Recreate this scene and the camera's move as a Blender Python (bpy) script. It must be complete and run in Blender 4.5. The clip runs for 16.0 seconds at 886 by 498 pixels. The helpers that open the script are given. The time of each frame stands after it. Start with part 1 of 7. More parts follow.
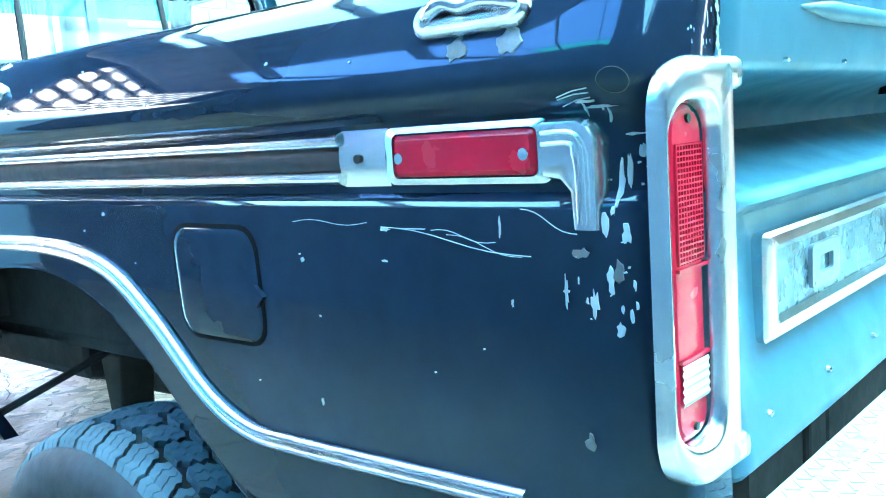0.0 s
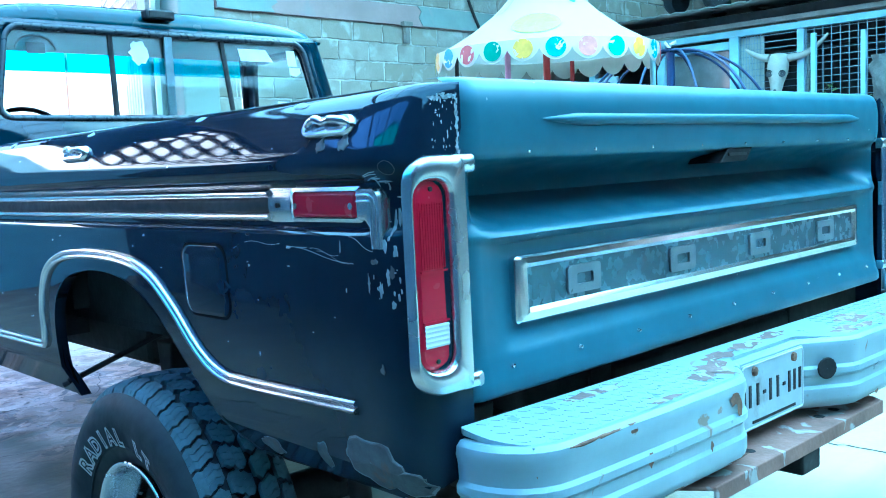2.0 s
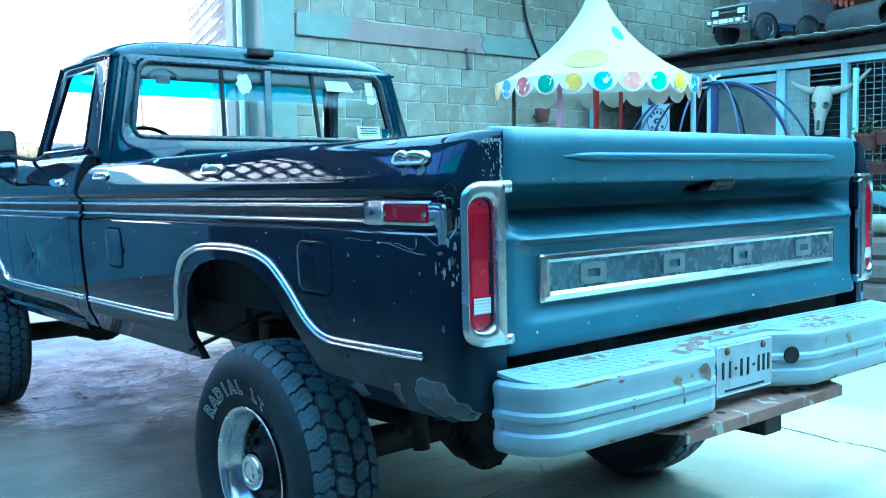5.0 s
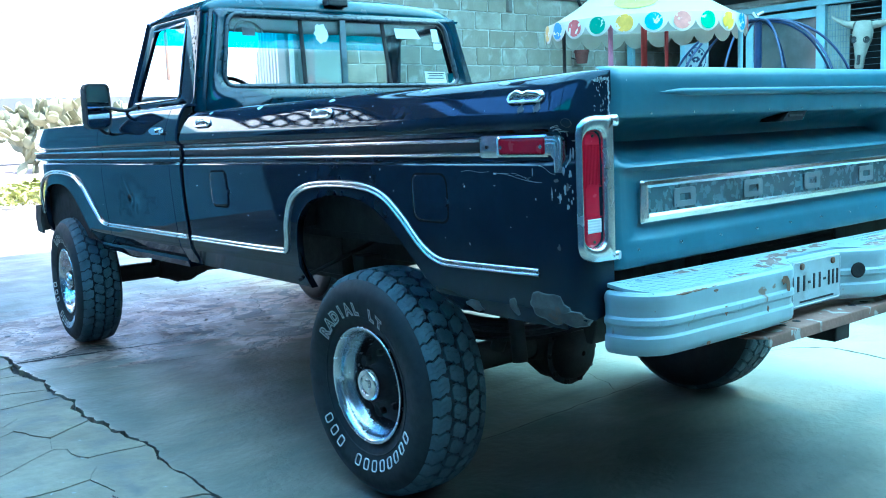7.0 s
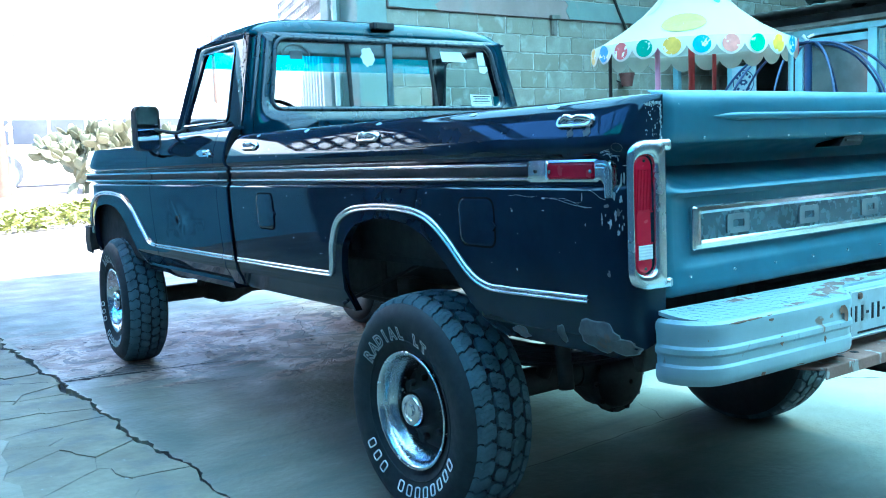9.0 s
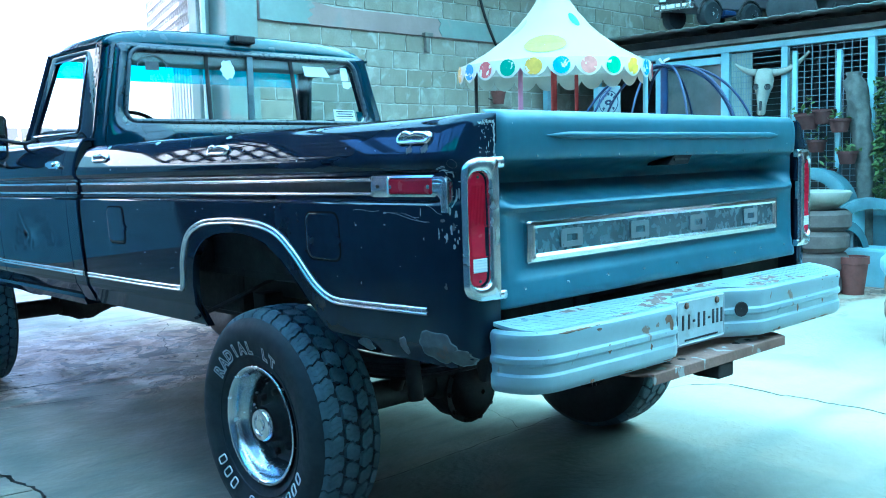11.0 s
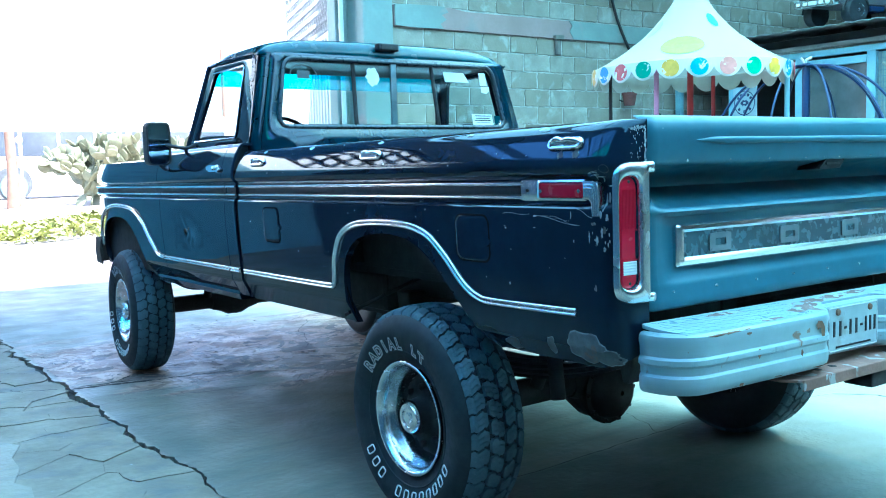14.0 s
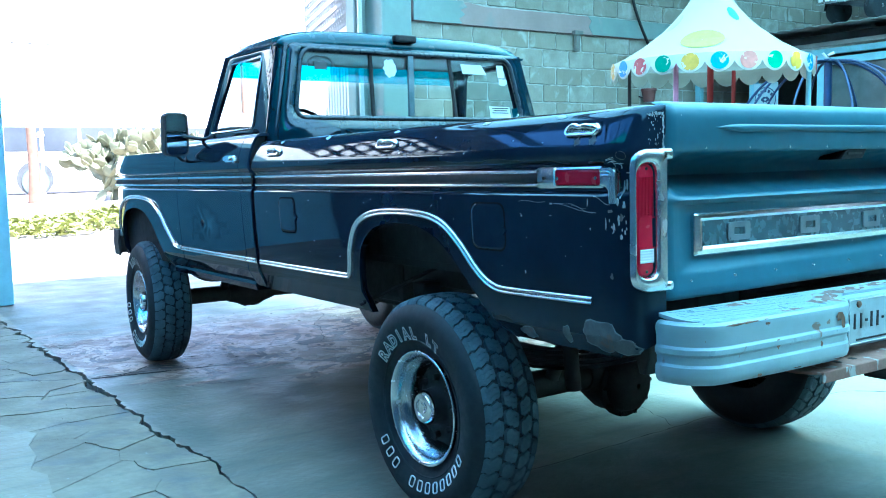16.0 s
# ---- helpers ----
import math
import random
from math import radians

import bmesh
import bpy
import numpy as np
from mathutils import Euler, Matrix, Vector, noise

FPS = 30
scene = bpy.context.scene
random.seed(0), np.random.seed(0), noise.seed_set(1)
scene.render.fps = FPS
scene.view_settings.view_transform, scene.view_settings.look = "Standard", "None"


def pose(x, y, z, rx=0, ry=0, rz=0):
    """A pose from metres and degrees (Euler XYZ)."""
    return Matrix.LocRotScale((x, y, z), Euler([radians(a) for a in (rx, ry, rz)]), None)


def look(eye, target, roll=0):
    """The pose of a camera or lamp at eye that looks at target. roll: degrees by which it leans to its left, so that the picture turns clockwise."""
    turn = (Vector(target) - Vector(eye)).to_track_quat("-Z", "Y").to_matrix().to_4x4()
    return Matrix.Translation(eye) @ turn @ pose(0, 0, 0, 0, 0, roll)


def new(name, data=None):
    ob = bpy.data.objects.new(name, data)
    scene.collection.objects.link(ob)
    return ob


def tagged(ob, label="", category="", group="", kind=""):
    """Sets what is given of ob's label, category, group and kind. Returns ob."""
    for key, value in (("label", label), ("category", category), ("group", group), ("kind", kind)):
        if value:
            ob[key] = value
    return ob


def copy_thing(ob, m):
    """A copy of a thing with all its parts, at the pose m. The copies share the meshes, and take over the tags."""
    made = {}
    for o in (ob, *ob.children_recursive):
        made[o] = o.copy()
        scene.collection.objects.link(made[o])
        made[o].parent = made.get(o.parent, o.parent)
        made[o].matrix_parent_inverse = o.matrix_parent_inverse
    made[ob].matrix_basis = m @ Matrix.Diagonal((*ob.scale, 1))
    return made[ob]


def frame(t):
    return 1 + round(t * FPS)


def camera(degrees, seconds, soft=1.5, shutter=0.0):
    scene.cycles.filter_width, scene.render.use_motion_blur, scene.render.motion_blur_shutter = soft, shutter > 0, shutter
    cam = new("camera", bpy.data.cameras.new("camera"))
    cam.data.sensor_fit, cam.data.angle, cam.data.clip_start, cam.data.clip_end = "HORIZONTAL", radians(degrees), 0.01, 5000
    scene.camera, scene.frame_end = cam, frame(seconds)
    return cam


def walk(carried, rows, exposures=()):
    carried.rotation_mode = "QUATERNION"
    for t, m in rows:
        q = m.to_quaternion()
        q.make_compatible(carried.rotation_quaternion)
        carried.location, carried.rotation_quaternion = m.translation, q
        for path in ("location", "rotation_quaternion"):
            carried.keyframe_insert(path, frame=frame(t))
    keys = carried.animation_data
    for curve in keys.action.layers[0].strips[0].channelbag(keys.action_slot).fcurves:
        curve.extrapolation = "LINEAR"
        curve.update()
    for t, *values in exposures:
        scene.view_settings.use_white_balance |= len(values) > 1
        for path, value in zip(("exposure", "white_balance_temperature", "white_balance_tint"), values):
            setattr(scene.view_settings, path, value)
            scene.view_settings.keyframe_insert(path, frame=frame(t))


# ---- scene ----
cam = camera(51.8, 16.0, soft=1.0)
PATH = [
    (0, (-1.673, -0.348, 1.255), (-0.169, 0.941, 0.978), -3.5),
    (0.5, (-1.782, -0.515, 1.28), (-0.335, 0.837, 0.998), -2.7),
    (1, (-1.87, -0.684, 1.302), (-0.445, 0.698, 1.06), -3.1),
    (1.5, (-1.874, -0.901, 1.277), (-0.46, 0.499, 1.07), -3.0),
    (2, (-1.907, -1.039, 1.289), (-0.532, 0.4, 1.095), -2.5),
    (2.5, (-2.008, -1.114, 1.281), (-0.648, 0.344, 1.129), -2.9),
    (3, (-2.059, -1.189, 1.279), (-0.698, 0.27, 1.137), -2.3),
    (3.5, (-2.095, -1.271, 1.282), (-0.749, 0.201, 1.145), -1.5),
    (3.7, (-2.117, -1.292, 1.287), (-0.795, 0.202, 1.15), -1.4),
    (5.8, (-2.508, -1.592, 1.308), (-1.239, -0.057, 1.122), -1.1),
    (6, (-2.559, -1.587, 1.309), (-1.302, -0.045, 1.103), -1.7),
    (6.5, (-2.666, -1.597, 1.295), (-1.423, -0.05, 1.048), -2.7),
    (7, (-2.704, -1.589, 1.289), (-1.469, -0.039, 1.019), -2.3),
    (7.5, (-2.721, -1.578, 1.291), (-1.498, -0.017, 1.038), -1.9),
    (8, (-2.727, -1.57, 1.288), (-1.534, 0.018, 1.052), -2.0),
    (8.5, (-2.716, -1.562, 1.292), (-1.548, 0.045, 1.06), -2.1),
    (9, (-2.697, -1.556, 1.294), (-1.529, 0.053, 1.075), -2.1),
    (9.5, (-2.666, -1.561, 1.293), (-1.444, 0.01, 1.094), -2.5),
    (10, (-2.622, -1.608, 1.288), (-1.328, -0.094, 1.099), -2.4),
    (10.2, (-2.601, -1.63, 1.281), (-1.288, -0.134, 1.088), -2.0),
    (12.3, (-2.736, -1.674, 1.317), (-1.338, -0.256, 1.125), -1.9),
    (12.5, (-2.746, -1.675, 1.316), (-1.385, -0.222, 1.126), -2.0),
    (13, (-2.761, -1.672, 1.314), (-1.515, -0.119, 1.128), -2.1),
    (13.5, (-2.756, -1.67, 1.309), (-1.559, -0.079, 1.124), -1.6),
    (14, (-2.755, -1.681, 1.304), (-1.594, -0.063, 1.119), -1.5),
    (14.5, (-2.746, -1.681, 1.299), (-1.604, -0.05, 1.114), -1.5),
    (15, (-2.741, -1.677, 1.287), (-1.604, -0.043, 1.101), -1.2),
    (15.5, (-2.743, -1.681, 1.274), (-1.606, -0.047, 1.088), -1.7),
    (16, (-2.741, -1.673, 1.271), (-1.612, -0.033, 1.083), -1.2),
]
walk(cam, [(t, look(e, g, r)) for t, e, g, r in PATH], exposures=[(0.0, 4.85, 6020, 12), (0.6, 4.25, 6000, 15), (1.4, 3.36, 5160, 13), (3.5, 3.14, 5030, 12), (6.0, 2.95, 5360, 10), (16.0, 2.95, 5360, 10)])

# ---- world and sun ----
SUN_EL, SUN_AZ = 56.0, 160.0
world = bpy.data.worlds.new("world")
scene.world = world
world.use_nodes = True
wn = world.node_tree
sky = wn.nodes.new("ShaderNodeTexSky")
sky.sky_type = "NISHITA"
sky.sun_disc = False
sky.sun_elevation = radians(SUN_EL)
sky.sun_rotation = radians(SUN_AZ)
sky.dust_density = 2.0
wn.links.new(sky.outputs[0], wn.nodes["Background"].inputs[0])
wn.nodes["Background"].inputs[1].default_value = 0.15
sun = new("sun", bpy.data.lights.new("sun", "SUN"))
sun.data.energy, sun.data.angle, sun.data.color = 5.0, radians(0.6), (1.0, 0.95, 0.86)
sa, se = radians(SUN_AZ), radians(SUN_EL)
sun.matrix_world = look((math.sin(sa) * math.cos(se) * 30, math.cos(sa) * math.cos(se) * 30, math.sin(se) * 30), (0, 0, 0))


# ---- materials ----
def mat(name, col, rough=0.5, metal=0.0, var=0.15, scale=6.0, bump=0.0, bscale=80.0, stain=None, stain_at=0.62, stain_scale=3.0,
        stain_soft=0.06, coat=0.0, rvar=0.08, spec=0.5, island=0.0, transmission=0.0, chips=None, chip_at=0.74, chip_scale=38.0):
    m = bpy.data.materials.new(name)
    m.use_nodes = True
    nt = m.node_tree
    n, l = nt.nodes, nt.links
    b = n["Principled BSDF"]
    tc = n.new("ShaderNodeTexCoord")
    vec = tc.outputs["Object"]
    if island:
        # each piece takes its own stretch of the texture
        oi = n.new("ShaderNodeObjectInfo")
        far = n.new("ShaderNodeVectorMath")
        far.operation = "MULTIPLY_ADD"
        far.inputs[1].default_value = (31.0, 17.0, 23.0)
        l.new(oi.outputs["Random"], far.inputs[0])
        l.new(vec, far.inputs[2])
        vec = far.outputs[0]

    def noise_tex(s, detail=5.0, dist=0.0):
        x = n.new("ShaderNodeTexNoise")
        x.inputs["Scale"].default_value, x.inputs["Detail"].default_value, x.inputs["Distortion"].default_value = s, detail, dist
        l.new(vec, x.inputs["Vector"])
        return x.outputs["Fac"]

    def ramp(fac, lo, hi, a=0.0, c=1.0):
        x = n.new("ShaderNodeMapRange")
        x.inputs[1].default_value, x.inputs[2].default_value, x.inputs[3].default_value, x.inputs[4].default_value = lo, hi, a, c
        l.new(fac, x.inputs[0])
        return x.outputs[0]

    def mix(fac, a, c, blend="MIX"):
        x = n.new("ShaderNodeMix")
        x.data_type, x.blend_type = "RGBA", blend
        if isinstance(fac, float):
            x.inputs[0].default_value = fac
        else:
            l.new(fac, x.inputs[0])
        for k, v in ((6, a), (7, c)):
            if isinstance(v, tuple):
                x.inputs[k].default_value = (*v[:3], 1)
            else:
                l.new(v, x.inputs[k])
        return x.outputs[2]

    dark = tuple(max(0, c * (1 - var)) for c in col)
    light = tuple(min(1, c * (1 + var)) for c in col)
    c = mix(ramp(noise_tex(scale), 0.3, 0.7), dark, light)
    c = mix(ramp(noise_tex(scale * 9, 3.0), 0.35, 0.75, 0.0, 0.45), c, dark)
    if island:
        c = mix(ramp(oi.outputs["Random"], 0, 1, 0, island), c, (col[0] * 0.72, col[1] * 0.66, col[2] * 0.58))
    if stain:
        c = mix(ramp(noise_tex(stain_scale, 8.0, 0.6), stain_at, stain_at + stain_soft), c, stain)
    if chips:
        c = mix(ramp(noise_tex(chip_scale, 2.0, 0.3), chip_at, chip_at + 0.01), c, chips)
    l.new(c, b.inputs["Base Color"])
    l.new(ramp(noise_tex(scale * 3), 0.3, 0.7, max(0.02, rough - rvar), min(1, rough + rvar)), b.inputs["Roughness"])
    b.inputs["Metallic"].default_value = metal
    b.inputs["Specular IOR Level"].default_value = spec
    b.inputs["Coat Weight"].default_value = coat
    b.inputs["Coat Roughness"].default_value = 0.06
    b.inputs["Transmission Weight"].default_value = transmission
    if bump:
        bp = n.new("ShaderNodeBump")
        bp.inputs["Strength"].default_value, bp.inputs["Distance"].default_value = bump, 0.01
        l.new(noise_tex(bscale, 6.0), bp.inputs["Height"])
        l.new(bp.outputs[0], b.inputs["Normal"])
    return m


def glass_mat(name, col, rough=0.02):
    m = bpy.data.materials.new(name)
    m.use_nodes = True
    nt = m.node_tree
    n, l = nt.nodes, nt.links
    n.remove(n["Principled BSDF"])
    t, g, f, mx = (n.new("ShaderNodeBsdfTransparent"), n.new("ShaderNodeBsdfGlossy"), n.new("ShaderNodeLayerWeight"), n.new("ShaderNodeMixShader"))
    t.inputs[0].default_value = (*col, 1)
    g.inputs["Roughness"].default_value = rough
    p5, ma = n.new("ShaderNodeMath"), n.new("ShaderNodeMath")
    p5.operation, ma.operation = "POWER", "MULTIPLY_ADD"
    p5.inputs[1].default_value, ma.inputs[1].default_value, ma.inputs[2].default_value = 5.0, 0.94, 0.05
    l.new(f.outputs["Facing"], p5.inputs[0])
    l.new(p5.outputs[0], ma.inputs[0])
    l.new(ma.outputs[0], mx.inputs[0])
    l.new(t.outputs[0], mx.inputs[1])
    l.new(g.outputs[0], mx.inputs[2])
    l.new(mx.outputs[0], n["Material Output"].inputs[0])
    return m


def sheet_mat(name, col, solid=0.35):
    m = bpy.data.materials.new(name)
    m.use_nodes = True
    nt = m.node_tree
    n, l = nt.nodes, nt.links
    n.remove(n["Principled BSDF"])
    t, d, mx = n.new("ShaderNodeBsdfTranslucent"), n.new("ShaderNodeBsdfDiffuse"), n.new("ShaderNodeMixShader")
    t.inputs[0].default_value = d.inputs[0].default_value = (*col, 1)
    mx.inputs[0].default_value = solid
    l.new(t.outputs[0], mx.inputs[1])
    l.new(d.outputs[0], mx.inputs[2])
    l.new(mx.outputs[0], n["Material Output"].inputs[0])
    return m


M_PAINT = mat("black_paint", (0.010, 0.019, 0.035), 0.04, 0, 0.3, 3, 0.008, 6, rvar=0.02, chips=(0.35, 0.42, 0.45), chip_at=0.785, chip_scale=30)
M_PAINT.node_tree.nodes["Principled BSDF"].inputs["IOR"].default_value = 1.40
M_PAINT.node_tree.nodes["Principled BSDF"].inputs["Specular Tint"].default_value = (0.55, 0.88, 1.0, 1.0)
M_ROOF = mat("cab_roof_paint", (0.002, 0.050, 0.066), 0.22, 0, 0.3, 4, 0.015, 30, coat=0.1, spec=0.3)
M_GATE = mat("worn_tailgate_paint", (0.042, 0.140, 0.184), 0.36, 0.1, 0.16, 4, 0.010, 9, stain=(0.040, 0.150, 0.200), stain_at=0.50, stain_soft=0.30, stain_scale=5, spec=0.4, chips=(0.24, 0.30, 0.32), chip_at=0.775, chip_scale=55)
M_CABREAR = mat("cab_rear_paint", (0.003, 0.020, 0.034), 0.14, 0, 0.3, 4, 0.01, 20, coat=0.2)
M_INNER = mat("wheelhouse_black", (0.022, 0.022, 0.022), 0.85, 0, 0.4, 8, 0.2, 60)
M_RIM = mat("polished_rim", (0.74, 0.76, 0.78), 0.24, 1.0, 0.08, 12, 0.003, 40, rvar=0.05)
M_CHROME = mat("chrome", (0.80, 0.81, 0.82), 0.18, 1.0, 0.08, 20, 0.01, 40, rvar=0.06)
M_DULLCHROME = mat("dull_chrome", (0.74, 0.75, 0.76), 0.24, 1.0, 0.06, 5, 0.006, 30, rvar=0.05)
M_RED = mat("red_lens", (0.62, 0.009, 0.036), 0.22, 0, 0.10, 6, 0.02, 400, coat=0.15, spec=0.35)
M_CLEAR = mat("clear_lens", (0.75, 0.72, 0.74), 0.12, 0, 0.1, 10, 0.05, 300, coat=0.6)
M_PANEL = mat("brushed_aluminium", (0.115, 0.20, 0.235), 0.26, 0.5, 0.22, 14, 0.03, 90, stain=(0.075, 0.135, 0.16), stain_at=0.55, stain_scale=9, chips=(0.45, 0.5, 0.52), chip_at=0.72, chip_scale=90)
M_BUMP = mat("white_bumper_paint", (0.36, 0.465, 0.49), 0.34, 0, 0.09, 4, 0.02, 40, stain=(0.27, 0.165, 0.115), stain_at=0.655, stain_scale=13, stain_soft=0.04, chips=(0.30, 0.22, 0.17), chip_at=0.77, chip_scale=70)
M_RUST = mat("rusty_steel", (0.33, 0.165, 0.125), 0.75, 0.1, 0.35, 9, 0.15, 80, stain=(0.48, 0.44, 0.41), stain_at=0.59, stain_scale=12, stain_soft=0.04)
M_TYRE = mat("tyre_rubber", (0.085, 0.135, 0.158), 0.8, 0, 0.25, 14, 0.08, 120)
M_SIDEWALL = mat("black_sidewall", (0.015, 0.021, 0.026), 0.65, 0, 0.25, 14, 0.04, 120)
M_WHITE = mat("white_lettering", (0.80, 0.80, 0.78), 0.6, 0, 0.12, 40)
M_STEEL = mat("underbody_steel", (0.038, 0.034, 0.032), 0.75, 0.2, 0.4, 12, 0.1, 60)
M_GLASS = glass_mat("window_glass", (0.86, 0.92, 0.92))
M_STRIP = glass_mat("windscreen_sun_strip", (0.02, 0.55, 0.75))
M_RUBBER = mat("black_rubber", (0.015, 0.016, 0.018), 0.5, 0, 0.2, 20)
M_LINER = mat("headliner", (0.12, 0.12, 0.12), 0.9, 0, 0.2, 12)
M_STICKER = mat("sticker_white", (0.7, 0.72, 0.72), 0.6, 0, 0.05, 20)
M_CONC = mat("concrete_floor", (0.342, 0.280, 0.200), 0.55, 0, 0.26, 1.1, 0.3, 26, stain=(0.210, 0.195, 0.157), stain_at=0.50, stain_scale=1.3, stain_soft=0.24, rvar=0.16, chips=(0.36, 0.36, 0.34), chip_at=0.745, chip_scale=26)


def wear_and_shade_floor(m):
    """Adds trowel streaks, a band across the floor where the skin has worn down to brown, flaking concrete, and painted
    light and shade.
    """
    nt = m.node_tree
    n, l = nt.nodes, nt.links
    b = n["Principled BSDF"]
    old = b.inputs["Base Color"].links[0].from_socket
    geo, sep = n.new("ShaderNodeNewGeometry"), n.new("ShaderNodeSeparateXYZ")
    pos = geo.outputs["Position"]
    l.new(pos, sep.inputs[0])

    def calc(op, p, q, r=None):
        x = n.new("ShaderNodeMath")
        x.operation = op
        for k, v in enumerate((p, q, r)):
            if v is None:
                continue
            if isinstance(v, (int, float)):
                x.inputs[k].default_value = v
            else:
                l.new(v, x.inputs[k])
        return x.outputs[0]

    def fac(scale, detail=6.0, dist=0.0, stretch=(1, 1, 1)):
        mp, x = n.new("ShaderNodeMapping"), n.new("ShaderNodeTexNoise")
        mp.inputs["Scale"].default_value = stretch
        mp.inputs["Rotation"].default_value = (0, 0, radians(-14))
        l.new(pos, mp.inputs[0])
        l.new(mp.outputs[0], x.inputs["Vector"])
        x.inputs["Scale"].default_value, x.inputs["Detail"].default_value, x.inputs["Distortion"].default_value = scale, detail, dist
        return x.outputs["Fac"]

    def step(v, lo, hi, p=0.0, q=1.0):
        x = n.new("ShaderNodeMapRange")
        x.interpolation_type = "SMOOTHSTEP"
        for k, w in enumerate((lo, hi, p, q)):
            x.inputs[k + 1].default_value = w
        l.new(v, x.inputs[0])
        return x.outputs[0]

    def blend(f, p, q):
        x = n.new("ShaderNodeMix")
        x.data_type = "RGBA"
        l.new(f, x.inputs[0])
        for k, v in ((6, p), (7, q)):
            if isinstance(v, tuple):
                x.inputs[k].default_value = (*v, 1)
            else:
                l.new(v, x.inputs[k])
        return x.outputs[2]

    streak = step(fac(1.6, 7.0, 0.2, (1.0, 9.0, 1.0)), 0.46, 0.66, 0.0, 0.6)
    col = blend(streak, old, (0.22, 0.20, 0.157))
    # dark strip beside the crack
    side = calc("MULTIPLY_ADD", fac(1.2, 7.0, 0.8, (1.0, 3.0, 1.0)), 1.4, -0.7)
    dark_strip = calc("MULTIPLY", step(sep.outputs["X"], -1.44, -1.40), step(calc("ADD", sep.outputs["X"], side), -0.3, 0.7, 1.0, 0.0))
    # right side painted paler, in place of light reaching under the truck
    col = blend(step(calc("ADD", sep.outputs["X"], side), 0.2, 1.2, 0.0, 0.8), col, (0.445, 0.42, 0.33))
    col = blend(calc("MULTIPLY", dark_strip, 0.62), col, (0.090, 0.108, 0.095))
    # unseen floor along the west partition, painted dark to blacken the flank's reflection
    reflection_dark = step(calc("MULTIPLY_ADD", side, 0.5, sep.outputs["X"]), -3.3, -2.25, 0.62, 0.0)
    col = blend(reflection_dark, col, (0.022, 0.024, 0.026))
    # truck's shadow painted on the slab south of the joint under its tail
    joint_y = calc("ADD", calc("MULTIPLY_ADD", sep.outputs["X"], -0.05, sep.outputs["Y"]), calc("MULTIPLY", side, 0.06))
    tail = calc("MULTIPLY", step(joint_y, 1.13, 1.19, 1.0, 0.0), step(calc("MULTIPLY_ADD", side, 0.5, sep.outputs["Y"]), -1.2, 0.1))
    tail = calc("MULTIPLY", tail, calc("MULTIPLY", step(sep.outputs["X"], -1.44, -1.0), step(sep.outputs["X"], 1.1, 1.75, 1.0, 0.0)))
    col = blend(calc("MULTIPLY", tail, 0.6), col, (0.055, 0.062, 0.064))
    # distance into the band, ragged along both edges
    ragged = calc("MULTIPLY_ADD", fac(1.7, 9.0, 0.6, (1.0, 2.2, 1.0)), 2.6, -1.3)
    near = calc("ADD", calc("MULTIPLY_ADD", sep.outputs["X"], 0.33, sep.outputs["Y"]), ragged)
    far = calc("ADD", sep.outputs["Y"], ragged)
    band = calc("MULTIPLY", step(near, 3.05, 3.75), step(far, 5.1, 6.3, 1.0, 0.0))
    band = calc("MULTIPLY", band, step(sep.outputs["X"], -1.44, -1.40))
    flake = step(fac(6.5, 8.0, 1.0), 0.46, 0.53)
    worn = blend(flake, (0.255, 0.148, 0.110), (0.435, 0.285, 0.222))
    worn = blend(step(fac(55.0, 4.0), 0.50, 0.68, 0.0, 0.5), worn, (0.17, 0.12, 0.105))
    spall = calc("MULTIPLY", step(fac(3.6, 7.0, 1.2), 0.550, 0.572), step(far, 4.6, 5.4, 1.0, 0.25))
    worn = blend(spall, worn, (0.11, 0.075, 0.066))
    # curved rims of lifted flakes
    rim = calc("ABSOLUTE", calc("SUBTRACT", fac(4.2, 3.0, 0.6), 0.5), 0.0)
    rim = calc("MULTIPLY", step(rim, 0.004, 0.011, 1.0, 0.0), step(fac(6.0, 3.0), 0.50, 0.56))
    worn = blend(rim, worn, (0.09, 0.06, 0.055))
    col = blend(band, col, worn)
    l.new(col, b.inputs["Base Color"])
    relief = calc("MULTIPLY_ADD", calc("SUBTRACT", flake, spall), band, fac(26.0))
    bp = n.new("ShaderNodeBump")
    bp.inputs["Strength"].default_value, bp.inputs["Distance"].default_value = 0.55, 0.010
    l.new(relief, bp.inputs["Height"])
    l.new(bp.outputs[0], b.inputs["Normal"])


wear_and_shade_floor(M_CONC)
M_CONCWORN = mat("worn_concrete", (0.33, 0.265, 0.235), 0.7, 0, 0.35, 2.4, 0.7, 14, stain=(0.13, 0.10, 0.09), stain_at=0.56, stain_scale=4.5, stain_soft=0.16)
M_BROKEN = mat("broken_concrete", (0.275, 0.225, 0.160), 0.7, 0, 0.3, 3, 0.5, 22, stain=(0.17, 0.155, 0.14), stain_at=0.52, stain_scale=4, stain_soft=0.2, rvar=0.1, chips=(0.36, 0.34, 0.31), chip_at=0.74, chip_scale=30)
M_JOINT = mat("dusty_joint", (0.052, 0.048, 0.042), 0.95, 0, 0.4, 8)
M_SOIL = mat("pale_dirt", (0.42, 0.37, 0.32), 0.9, 0, 0.2, 0.5, 0.3, 5)
M_CRACK = mat("crack_dirt", (0.03, 0.027, 0.024), 0.95, 0, 0.3, 10)
M_BLOCK = mat("concrete_block", (0.37, 0.34, 0.285), 0.9, 0, 0.22, 7, 0.5, 45, stain=(0.48, 0.46, 0.41), stain_at=0.57, stain_scale=5, stain_soft=0.16, island=0.75)
